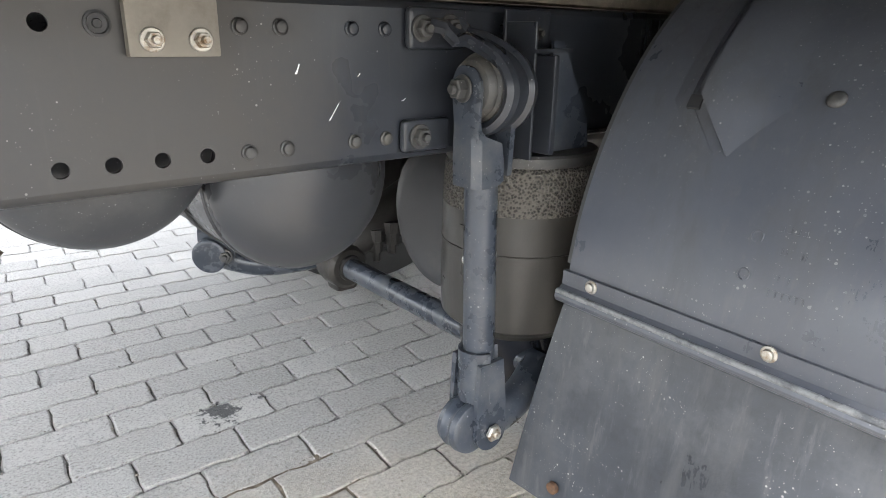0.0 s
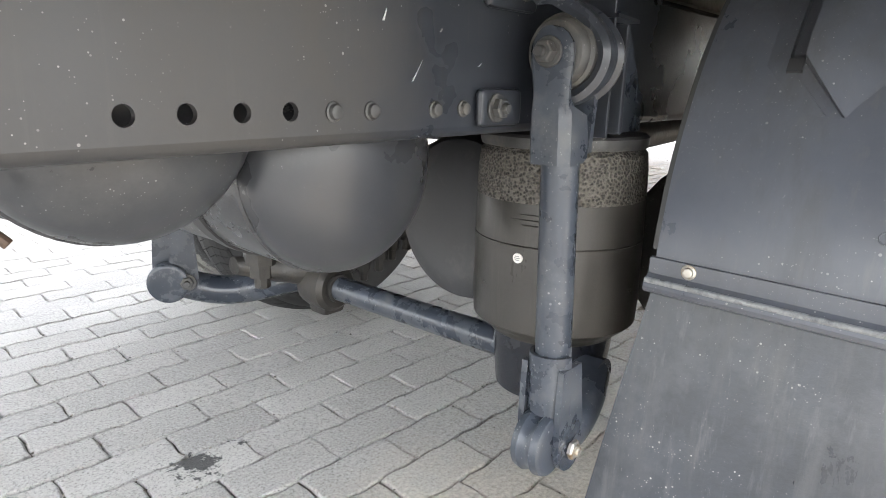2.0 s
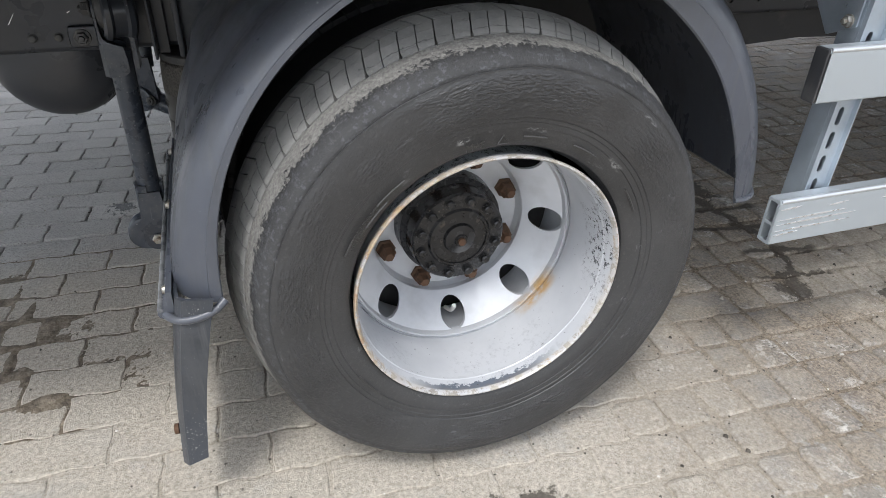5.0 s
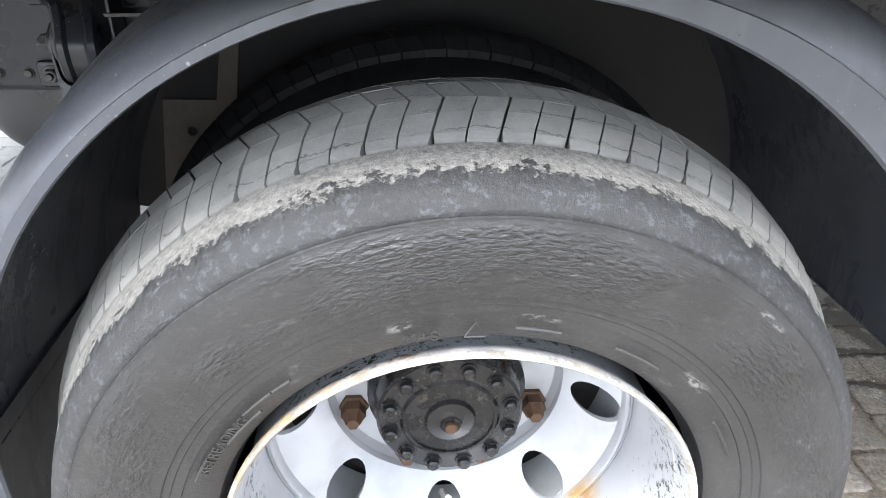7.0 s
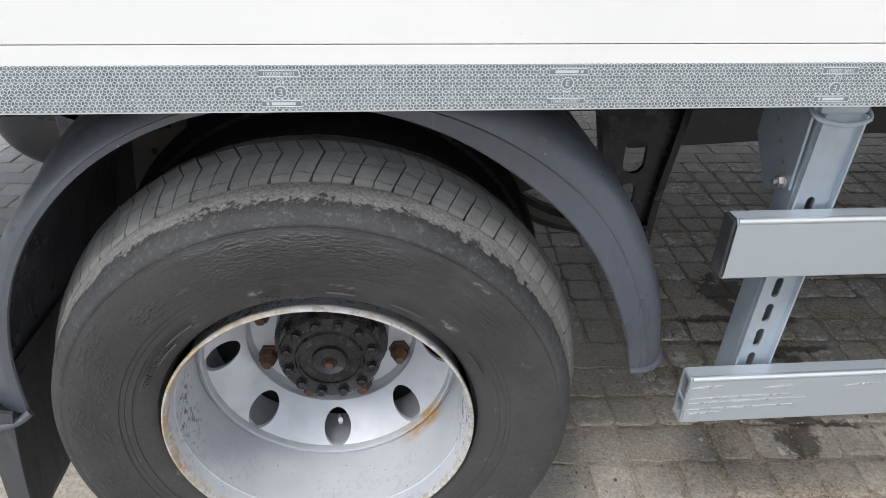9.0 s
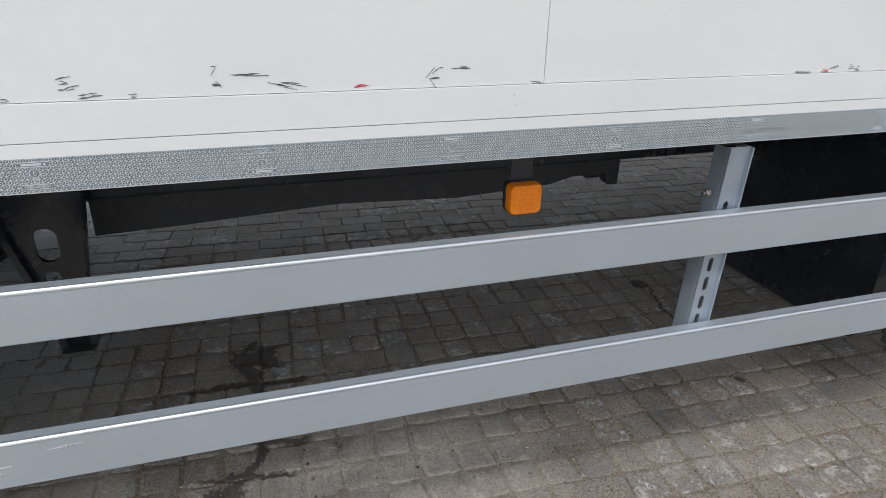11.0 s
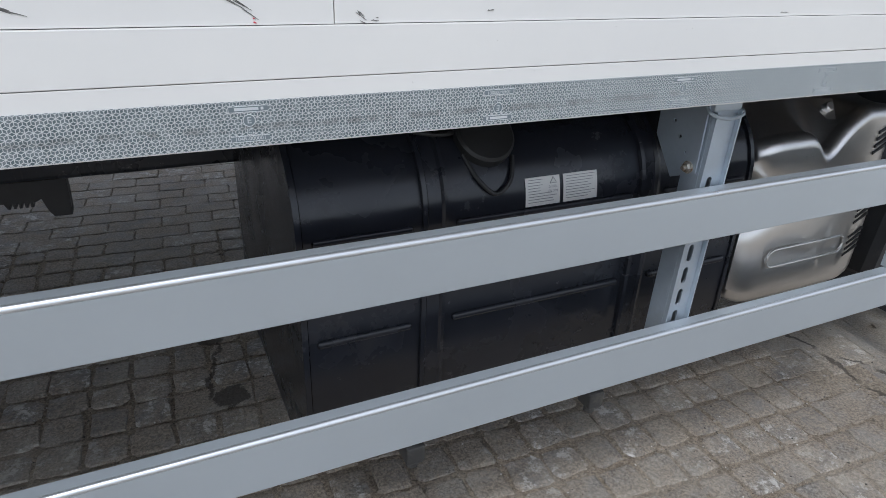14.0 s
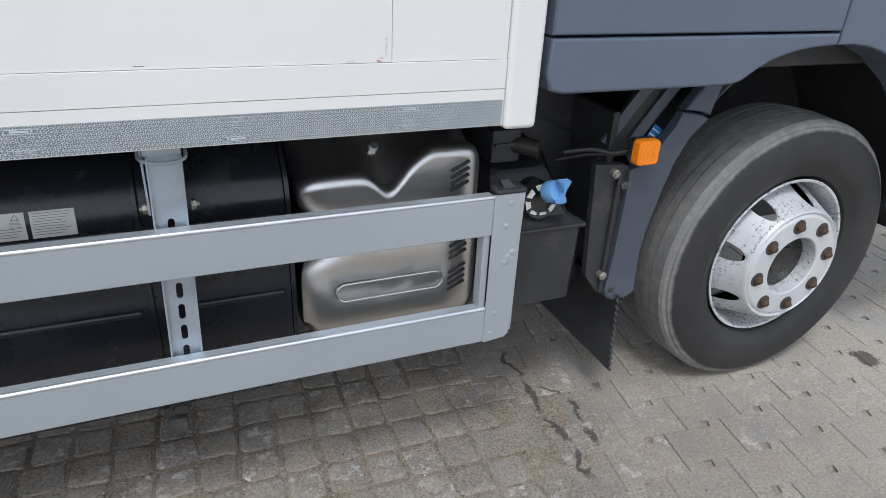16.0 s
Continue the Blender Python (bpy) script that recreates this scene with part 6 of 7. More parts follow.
plate(bm, [(4.47, 0.945), (4.568, 0.895), (4.784, 0.795), (4.794, 0.366), (4.69, 0.366), (4.69, 0.66), (4.62, 0.80), (4.47, 0.90)], [], lambda u, v: Vector((u, 0.30, v)), (0, 0.006, 0))
part("splash_panel", bm, M_BLACK, truck, "black splash panel behind the mudguard")

# black boxes and pipes behind the cab edge
bm = bmesh.new()
box(bm, 4.42, 4.50, 0.20, 0.40, 0.80, 0.885, 0.008)
box(bm, 4.425, 4.495, 0.192, 0.20, 0.845, 0.853, 0.002)
part("valve_box", bm, M_BLACK, truck, "black valve box behind the cab")
bm = bmesh.new()
turned(bm, (4.48, 0.22, 0.845), (4.545, 0.16, 0.838), [(0, 0.022), (0.075, 0.022), (0.075, 0.016), (0.03, 0.016)], 20, cap=False)
part("pipe_stub", bm, M_AXLE, truck, "open pipe stub")
bm = bmesh.new()
turned(bm, (4.40, 0.40, 0.87), (4.40, 0.40, 0.96), [(0, 0.09), (0.03, 0.10), (0.06, 0.095), (0.085, 0.06)], 28)
part("air_filter", bm, M_BLACK, truck, "black round housing")
bm = bmesh.new()
pipe(bm, smooth_path([(4.60, 0.16, 0.83), (4.66, 0.13, 0.842), (4.71, 0.11, 0.835), (4.76, 0.10, 0.845)], 5), 0.006, 8)
pipe(bm, smooth_path([(4.60, 0.19, 0.80), (4.66, 0.15, 0.822), (4.72, 0.12, 0.828), (4.76, 0.11, 0.845)], 5), 0.004, 8)
part("cable", bm, M_CABLE, truck, "black lamp cables")

# ---- front mudguard and cab skirt ----
FX, FZ = 5.40, 0.44
bm = bmesh.new()
rings = []
keys = [(186, 0.562), (178, 0.553), (166, 0.566), (155, 0.586), (148, 0.606), (140, 0.626), (131, 0.630), (117, 0.660)]
for i in range(25):
    a = 186 - 69 * i / 24
    for (a0, r0), (a1, r1) in zip(keys, keys[1:]):
        if a1 <= a <= a0:
            rr = r0 + (r1 - r0) * (a0 - a) / (a0 - a1)
    sec = [(0.50, 0.006), (0.135, 0.006), (0.121, 0.0), (0.121, -0.004), (0.135, -0.002), (0.50, -0.002)]
    rings.append([Vector((FX + (rr + dr) * math.cos(radians(a)), y, FZ + (rr + dr) * math.sin(radians(a)))) for y, dr in sec])
ring_loft(bm, rings)
fg = part("front_mudguard", bm, M_CAB_SHADED, truck, "blue grey plastic front mudguard")


def guard_face(loop, y0, deep, bev, name, label):
    """A moulded side face with a well rounded outer edge."""
    bm = bmesh.new()
    f = bm.faces.new([bm.verts.new((x, y0, z)) for x, z in loop])
    ex = bmesh.ops.extrude_face_region(bm, geom=[f])
    for v in (g for g in ex["geom"] if isinstance(g, bmesh.types.BMVert)):
        v.co.y += deep
    rim_ = [e for e in bm.edges if all(abs(v.co.y - y0) < 1e-6 for v in e.verts)]
    bmesh.ops.bevel(bm, geom=rim_, offset=bev, segments=4, affect="EDGES", profile=0.5)
    return part(name, bm, M_CAB_SHADED, fg, label)


guard_face([(4.756, 0.440), (4.760, 0.418), (4.775, 0.403), (4.80, 0.398), (4.835, 0.404), (4.858, 0.420), (4.853, 0.47), (4.850, 0.53), (4.855, 0.59), (4.866, 0.65), (4.884, 0.723), (4.905, 0.795), (4.935, 0.856), (4.988, 0.908), (4.955, 0.920), (4.902, 0.928), (4.880, 0.893), (4.852, 0.850), (4.825, 0.818), (4.795, 0.799), (4.768, 0.788), (4.764, 0.70), (4.760, 0.56)], 0.096, 0.030, 0.009, "guard_face", "smooth blue grey outer face of the mudguard")
guard_face([(4.904, 0.933), (4.955, 0.926), (4.992, 0.914), (4.998, 0.95), (5.010, 0.985), (5.035, 1.03), (4.975, 1.03), (4.945, 0.985)], 0.100, 0.030, 0.007, "guard_top", "upper piece of the mudguard under the skirt")
bm = bmesh.new()
plate(bm, [(4.70, 0.80), (4.79, 0.806), (4.85, 0.86), (4.90, 0.935), (4.96, 1.02), (4.82, 1.02), (4.74, 0.90)], [], lambda u, v: Vector((u, 0.160, v)), (0, 0.01, 0))
part("guard_web", bm, M_BLACK, fg, "black inner web behind the mudguard")
for dx in (0.0, -0.085):
    bm = bmesh.new()
    pts = smooth_path([(4.80 + dx, 0, 0.845), (4.84 + dx, 0, 0.90), (4.885 + dx, 0, 0.96), (4.93 + dx, 0, 1.01)], 4)
    ring_loft(bm, [[Vector((p.x + ex_, y, p.z - ex_ * 0.6)) for ex_, y in ((-0.014, 0.150), (0.010, 0.146), (0.012, 0.158), (-0.014, 0.158))] for p in pts])
    part("guard_bead", bm, M_CAB_SHADED, fg, "raised bead of the inner mudguard")
bm = bmesh.new()
rings = []
for i in range(33):
    a = 150 - 155 * i / 32
    rr = 0.640
    rings.append([Vector((FX + (rr + dr) * math.cos(radians(a)), y, 0.475 + (rr + dr) * math.sin(radians(a)))) for y, dr in ((0.13, 0.0), (0.64, 0.0), (0.64, 0.012), (0.13, 0.012))])
ring_loft(bm, rings)
part("arch_liner", bm, M_BLACK, truck, "black wheel arch liner")
bm = B(4.70, 6.35, 0.645, 0.665, 0.28, 1.115, bevel=0.004)
part("arch_wall", bm, M_BLACK, truck, "black inner wall of the wheel arch")
bm = bmesh.new()
plate(bm, [(4.690, 0.49), (4.735, 0.43), (4.790, 0.41), (4.79, 0.78), (4.755, 0.800), (4.668, 0.806)], [circle2(4.772, 0.70, 0.004, 8), circle2(4.768, 0.56, 0.004, 8)], lambda u, v: Vector((u, 0.112, v)), (0, 0.02, 0))
br = part("mudguard_bracket", bm, M_BLACK, truck, "black mudguard support bracket")
part("bracket_edge", B(4.735, 4.747, 0.100, 0.1115, 0.43, 0.775, bevel=0.005), M_BLACK, br)
part("bracket_arm", B(4.60, 4.735, 0.32, 0.345, 0.40, 0.97, bevel=0.004), M_BLACK, br)
part("bracket_web", B(4.715, 4.735, 0.135, 0.318, 0.50, 0.93, bevel=0.004), M_BLACK, br)
for x, z, m in ((4.722, 0.783, M_ZINC), (4.755, 0.749, M_BUSH), (4.736, 0.488, M_ZINC), (4.772, 0.443, M_BUSH)):
    bm = bmesh.new()
    turned(bm, (x, 0.112, z), (x, 0.06, z), [(0, 0.0115), (0.017, 0.0115), (0.019, 0.007), (0.022, 0.006)], 14)
    part("bolt_head", bm, m, br)
bm = bmesh.new()
rings = []
for i in range(25):
    z = 0.42 - 0.26 * i / 24
    y0 = 0.083 + 0.009 * (i % 2)
    rings.append([Vector((4.79 + 0.02 * i / 24, y0, z)), Vector((4.79 + 0.02 * i / 24, 0.55, z)), Vector((4.798 + 0.02 * i / 24, 0.55, z)), Vector((4.798 + 0.02 * i / 24, y0, z))])
ring_loft(bm, rings)
part("front_flap", bm, M_BLACK, truck, "black rubber flap with a ribbed edge")
marker_lamp((4.772, 0.085, 0.848), 0, 0.066, 0.064, "square amber marker lamp on the mudguard")
bm = bmesh.new()
m = pose(4.852, 0.143, 0.858, 0, 32, 0)
box(bm, -0.016, 0.020, -0.002, 0.0, -0.022, 0.028, m=m)
st = part("sticker", bm, M_STICKER, fg, "blue printed sticker")
for k in range(3):
    bm = bmesh.new()
    box(bm, -0.017, 0.012 - 0.006 * k, -0.0028, -0.0022, 0.014 - 0.014 * k, 0.018 - 0.014 * k, m=m)
    part("text_bar", bm, M_LABEL, st)

def skirt(loop, name, label, y0=0.0, bev=0.012, material=None, deep=0.12):
    bm = bmesh.new()
    vs = [bm.verts.new((x, y0, z)) for x, z in loop]
    f = bm.faces.new(vs)
    ex = bmesh.ops.extrude_face_region(bm, geom=[f])
    for v in (g for g in ex["geom"] if isinstance(g, bmesh.types.BMVert)):
        v.co.y += deep
    front = [e for e in bm.edges if all(abs(v.co.y - y0) < 1e-6 for v in e.verts)]
    bmesh.ops.bevel(bm, geom=front, offset=bev, segments=4, affect="EDGES", profile=0.5)
    return part(name, bm, material or M_CAB, truck, label)


arc = [(4.931, 1.018), (4.958, 1.024), (5.0, 1.050), (5.04, 1.069), (5.078, 1.081), (5.12, 1.090), (5.165, 1.096), (5.243, 1.101)]
skirt([(4.432, 1.129), (4.428, 1.06), (4.440, 1.024), (4.470, 1.016), (4.90, 1.016)] + arc + [(5.243, 1.129)], "cab_skirt", "blue grey plastic cab side skirt", bev=0.008)
skirt([(4.432, 1.1345), (5.243, 1.1345), (5.243, 1.52), (4.425, 1.52)], "cab_panel", "blue grey plastic cab side panel", bev=0.006)
skirt([(5.2485, 1.101), (5.30, 1.101), (5.36, 1.094), (5.407, 1.083), (5.50, 1.048), (5.62, 0.975), (5.75, 0.86), (5.84, 0.70), (5.86, 0.55), (6.6, 0.5), (6.6, 2.9), (4.432, 2.9), (4.432, 1.525), (5.2485, 1.525)], "cab_side", "blue grey cab side", bev=0.006)
bm = B(4.45, 6.6, 0.13, WID - 0.13, 1.02, 2.9, bevel=0.02)
part("cab_body", bm, M_BLACK, truck, "dark cab body behind the skirt")
bm = B(4.45, 6.6, WID - 0.125, WID, 0.9, 2.9, bevel=0.02)
part("cab_side", bm, M_CAB, truck)

PLACE["at"] = CHASSIS
# forged bracket with holes, spring hanger and brake hose ahead of the rear wheel
bm = bmesh.new()
plate(bm, [(0.555, 0.88), (0.83, 0.88), (0.806, 0.66), (0.787, 0.53), (0.778, 0.44), (0.773, 0.29), (0.700, 0.29), (0.688, 0.40), (0.660, 0.50), (0.632, 0.60), (0.615, 0.69)], [rounded(0.684, 0.740, 0.545, 0.640, 0.026, 5), rounded(0.688, 0.728, 0.450, 0.518, 0.019, 5)], lambda u, v: Vector((u, 0.715, v)), (0, 0.014, 0))
hb = part("hanger_bracket", bm, M_FUEL, truck, "black forged hanger bracket with holes")
for side in ([(0.600, 0.74), (0.615, 0.69), (0.632, 0.60), (0.660, 0.50), (0.688, 0.40), (0.700, 0.29)], [(0.815, 0.74), (0.806, 0.66), (0.787, 0.53), (0.778, 0.44), (0.773, 0.29)]):
    bm = bmesh.new()
    pts = smooth_path([(x, 0, z) for x, z in side], 4)
    ring_loft(bm, [[Vector((p.x + dx, y, p.z)) for dx, y in ((-0.009, 0.690), (0.009, 0.690), (0.011, 0.735), (-0.011, 0.735))] for p in pts])
    part("bracket_edge", bm, M_FUEL, hb)
for z0, z1, y0 in ((0.275, 0.29, 0.665), (0.395, 0.405, 0.690), (0.338, 0.348, 0.690)):
    bm = B(0.695, 0.778, y0, 0.735, z0, z1, bevel=0.003)
    part("foot_plate" if z0 < 0.28 else "web", bm, M_BUSH if z0 < 0.28 else M_FUEL, hb)
bm = bmesh.new()
pipe(bm, smooth_path([(0.30, 0.70, 0.60), (0.40, 0.69, 0.50), (0.50, 0.70, 0.44), (0.62, 0.72, 0.40), (0.70, 0.74, 0.36)], 6), 0.030, 10)
part("leaf_arm", bm, M_AXLE, truck, "dark axle guide arm")
bm = bmesh.new()
rod(bm, (0.2, 1.275, 0.55), (4.6, 1.275, 0.72), 0.05, 20)
part("propeller_shaft", bm, M_AXLE, truck, "dark propeller shaft")

bm = bmesh.new()
low = [(0.78, 0.520), (1.04, 0.530), (1.50, 0.556), (1.92, 0.540), (2.27, 0.560), (2.36, 0.582), (2.412, 0.584)]
for k in range(5):
    low += [(2.418 + 0.012 * k, 0.570), (2.424 + 0.012 * k, 0.570), (2.424 + 0.012 * k, 0.582), (2.430 + 0.012 * k, 0.582)]
low += [(2.490, 0.588), (2.500, 0.556), (2.510, 0.540), (2.548, 0.540), (2.550, 0.590)]
plate(bm, low + [(2.550, 0.70), (0.78, 0.70)], [], lambda u, v: Vector((u, 0.94, v)), (0, 0.05, 0))
part("hanger_plate", bm, M_BLACK, truck, "dark toothed hanger plate under the chassis")

PLACE["at"] = NONE
# paint scuffs along the lower edge of the white panels
rnd = random.Random(23)
def scuff(x, z, ln, h, material, tilt=0.0):
    """Several thin torn strokes within the given length and height."""
    strokes = 2 + int(min(ln, 0.06) / 0.012) + int(h / 0.006)
    for k in range(strokes):
        l1 = ln * rnd.uniform(0.15, 0.65)
        x1 = x + (ln - l1) * rnd.random()
        z1 = z + h * (rnd.random() if k else 0.1)
        bm = bmesh.new()
        thick = min(0.0016, 0.0005 + h * rnd.uniform(0.03, 0.16))
        slope = tilt + rnd.uniform(-0.10, 0.10) * (1 if h > 0.004 else 0.2) + (rnd.uniform(-1.5, 1.5) if h > 0.015 and k % 2 else 0)
        n = max(4, int(l1 / 0.005))
        up, dn = [], []
        for i in range(n + 1):
            t = i / n
            w = math.sin(math.pi * min(max(t, 0.03), 0.97)) ** 0.5
            zz = z1 + slope * (x1 + l1 * t - x)
            up.append(Vector((x1 + l1 * t, -0.0006, zz + thick * w * rnd.uniform(0.2, 1.0))))
            dn.append(Vector((x1 + l1 * t, -0.0006, zz - thick * 0.5 * w * rnd.uniform(0.1, 1.0) - 0.0001)))
        ring = up + dn[::-1]
        ring_loft(bm, [ring, [p + Vector((0, 0.0008, 0)) for p in ring]])
        part("scuff_mark", bm, material, truck, smooth=0)


for x, z, ln, h, k in ((0.02, 1.1, 0.05, 0.006, 0), (0.09, 1.1, 0.05, 0.002, 1), (0.21, 1.1, 0.10, 0.003, 1), (0.235, 1.1, 0.02, 0.004, 0), (0.255, 1.1, 0.045, 0.007, 0), (0.37, 1.106, 0.03, 0.005, 1), (0.40, 1.104, 0.03, 0.006, 1), (0.43, 1.104, 0.035, 0.004, 1), (0.46, 1.1, 0.02, 0.004, 0), (0.70, 1.1, 0.03, 0.004, 1), (0.78, 1.1, 0.02, 0.012, 1), (0.84, 1.1, 0.05, 0.005, 1), (0.93, 1.1, 0.02, 0.005, 1), (1.0, 1.108, 0.035, 0.024, 1), (1.03, 1.1, 0.04, 0.008, 1), (1.09, 1.1, 0.02, 0.005, 1), (1.21, 1.112, 0.015, 0.03, 1), (1.235, 1.125, 0.06, 0.006, 1), (1.29, 1.112, 0.06, 0.008, 1), (1.42, 1.102, 0.03, 0.006, 0), (1.54, 1.110, 0.035, 0.018, 1), (1.58, 1.125, 0.04, 0.006, 1), (1.72, 1.1, 0.03, 0.006, 1)):
    scuff(x, z, ln, h, (M_RED, M_SCUFF)[k], 0.0 if k == 0 else rnd.uniform(-0.2, 0.2))
for x, z, ln, h, k, tilt in ((2.29, 1.1, 0.05, 0.003, 1, 0), (2.35, 1.1, 0.03, 0.005, 0, 0), (2.37, 1.104, 0.03, 0.003, 1, 0.2), (2.42, 1.1, 0.02, 0.012, 1, 0), (2.435, 1.1, 0.02, 0.008, 1, 0), (2.54, 1.1, 0.06, 0.003, 1, 0.05), (2.595, 1.13, 0.075, 0.005, 1, -0.35), (2.60, 1.105, 0.03, 0.004, 1, 0.1), (2.84, 1.126, 0.04, 0.006, 1, -0.6), (2.868, 1.1, 0.01, 0.006, 0, 0), (2.98, 1.105, 0.02, 0.01, 1, -0.6), (3.0, 1.1, 0.01, 0.006, 1, 0), (3.15, 1.11, 0.01, 0.006, 1, 0), (3.66, 1.103, 0.02, 0.004, 1, 0), (4.06, 1.1, 0.012, 0.008, 0, 0), (4.075, 1.11, 0.006, 0.03, 1, 0), (3.40, 1.16, 0.01, 0.004, 1, 0), (4.0, 1.10, 0.02, 0.003, 1, 0)):
    scuff(x, z, ln, h, (M_RED, M_SCUFF)[k], tilt)

# ---- ground ----
def paver_colours(name, piece):
    """Grey concrete block with coarse sand grain, swept sand, mud, dark stains and oil."""
    n = Nodes(name)
    geo = n.t.nodes.new("ShaderNodeNewGeometry")
    n.coord = geo.outputs["Position"]
    x, y = n.axis(0), n.axis(1)

    def at(cx, cy):
        """Places on the ground were read a little too low under the wheel."""
        return cx + (0.013 if cx < 0.1 else 0.0), cy + (0.028 if cx < 0.1 else 0.015)

    def spot(cx, cy, r, ragged, scale, soft=0.25, flat=1.0):
        cx, cy = at(cx, cy)
        dx, dy = n.math("SUBTRACT", x, cx), n.math("MULTIPLY", n.math("SUBTRACT", y, cy), flat)
        dd = n.math("SQRT", n.math("ADD", n.math("MULTIPLY", dx, dx), n.math("MULTIPLY", dy, dy)))
        dd = n.math("ADD", dd, n.ramp(n.noise(scale, 6, 0.75), 0.25, 0.75, -ragged, ragged))
        return n.ramp(dd, r, r * (1 - soft))

    def crack(ax, ay, bx, by, wide, wander):
        ln = math.hypot(bx - ax, by - ay)
        ux, uy = (bx - ax) / ln, (by - ay) / ln
        px, py = n.math("SUBTRACT", x, ax), n.math("SUBTRACT", y, ay)
        along = n.math("ADD", n.math("MULTIPLY", px, ux), n.math("MULTIPLY", py, uy))
        across = n.math("ADD", n.math("MULTIPLY", px, -uy), n.math("MULTIPLY", py, ux))
        across = n.math("ADD", across, n.ramp(n.noise(9, 5, 0.7), 0.25, 0.75, -wander, wander))
        m = n.ramp(n.math("ABSOLUTE", across), wide, wide * 0.5)
        return n.math("MULTIPLY", m, n.math("MULTIPLY", n.ramp(along, 0.0, 0.03), n.ramp(along, ln, ln - 0.03)))

    strip = n.math("MULTIPLY", n.ramp(y, 1.25, 0.75), n.ramp(x, -1.9, -1.2))
    blot, grain, fine = n.noise(2.2, 6), n.noise(170, 5, 0.82), n.noise(420, 3, 0.75)
    if piece:
        info = n.t.nodes.new("ShaderNodeObjectInfo")
        rnd_ = n.math("FRACT", n.math("ADD", info.outputs["Random"], geo.outputs["Random Per Island"]))
        rnd2 = n.math("FRACT", n.math("MULTIPLY", rnd_, 7.31))
        base = n.mix(n.ramp(blot, 0.3, 0.7), (0.43, 0.415, 0.388), (0.55, 0.535, 0.503))
        base = n.mix(n.ramp(rnd_, 0, 1, 0, 0.6), base, (0.35, 0.34, 0.322))
        base = n.mix(n.ramp(rnd2, 0.75, 1, 0, 0.5), base, (0.58, 0.565, 0.535))
    else:
        base = n.mix(n.ramp(n.noise(40, 6, 0.7), 0.3, 0.7), (0.06, 0.053, 0.045), (0.15, 0.135, 0.115))
        base = n.mix(n.math("MULTIPLY", strip, n.ramp(n.noise(14, 6, 0.75), 0.35, 0.6, 0.45, 0.9)), base, (0.46, 0.41, 0.335))
    # grain: pale sand and dark pores a few millimetres wide
    base = n.mix(n.ramp(grain, 0.52, 0.64, 0, 0.75), base, (0.62, 0.605, 0.575))
    base = n.mix(n.ramp(grain, 0.48, 0.36, 0, 0.8), base, (0.15, 0.145, 0.135))
    base = n.mix(n.ramp(fine, 0.60, 0.70, 0, 0.55), base, (0.12, 0.115, 0.108))
    base = n.mix(n.ramp(n.noise(75, 4, 0.7), 0.63, 0.70, 0, 0.4), base, (0.20, 0.195, 0.185))
    # sand swept over the strip along the wheels
    sand = n.ramp(n.math("ADD", n.noise(3.2, 8, 0.68), n.math("MULTIPLY", strip, 0.18)), 0.50, 0.66)
    sand = n.math("MULTIPLY", sand, n.math("ADD", n.math("MULTIPLY", strip, 0.85), 0.08))
    sandy = n.mix(n.ramp(n.noise(110, 6, 0.75), 0.35, 0.65), (0.34, 0.302, 0.245), (0.66, 0.60, 0.51))
    base = n.mix(sand, base, sandy)
    # a browner, dirtier area beside the side guard
    worn = n.math("MULTIPLY", n.ramp(x, 0.2, 0.9), n.ramp(x, 6.4, 4.5))
    ragged_ = n.ramp(n.noise(4, 8, 0.72), 0.28, 0.55, 0.45, 1.0)
    worn = n.math("MULTIPLY", worn, ragged_)
    if piece:
        dirty = n.mix(n.ramp(n.noise(120, 5, 0.75), 0.4, 0.62), (0.085, 0.077, 0.069), (0.40, 0.372, 0.338))
        dirty = n.mix(n.ramp(rnd_, 0, 1, 0, 0.75), dirty, (0.175, 0.170, 0.170))
        chip = n.math("MULTIPLY", n.ramp(n.noise(22, 7, 0.80), 0.52, 0.57), n.ramp(rnd2, 0.45, 0.7, 0, 0.95))
        dirty = n.mix(chip, dirty, (0.72, 0.70, 0.67))
        brown = n.ramp(n.noise(9, 7, 0.75), 0.38, 0.55, 0.1, 0.85)
        dirty = n.mix(brown, dirty, n.mix(n.ramp(n.noise(140, 4, 0.75), 0.4, 0.6), (0.14, 0.110, 0.081), (0.42, 0.345, 0.265)))
    else:
        dirty = n.mix(n.ramp(n.noise(130, 5, 0.75), 0.38, 0.62), (0.085, 0.066, 0.047), (0.36, 0.29, 0.215))
    base = n.mix(n.math("MULTIPLY", worn, 0.9), base, dirty)
    swept = n.math("MULTIPLY", spot(1.54, 0.33, 0.52, 0.22, 5, 0.6, 1.4), n.ramp(n.noise(12, 7, 0.78), 0.36, 0.56, 0.15, 0.85))
    base = n.mix(swept, base, sandy)
    pale = n.math("MULTIPLY", n.ramp(n.noise(16, 6, 0.7), 0.60, 0.68), n.ramp(n.noise(1.8, 3), 0.48, 0.6))
    base = n.mix(n.math("MULTIPLY", pale, 0.6), base, (0.50, 0.49, 0.475))
    for cx, cy, r in ((-1.30, 0.99, 0.030), (-1.40, 0.93, 0.020), (-1.14, 1.02, 0.018)):
        base = n.mix(n.math("MULTIPLY", spot(cx, cy, r, r * 0.8, 40, 0.5), 0.8), base, (0.62, 0.61, 0.59))
    oil = n.math("MAXIMUM", spot(-0.80, 1.385, 0.040, 0.05, 28), spot(-0.70, 1.40, 0.012, 0.035, 45))
    base = n.mix(oil, base, (0.012, 0.012, 0.013))
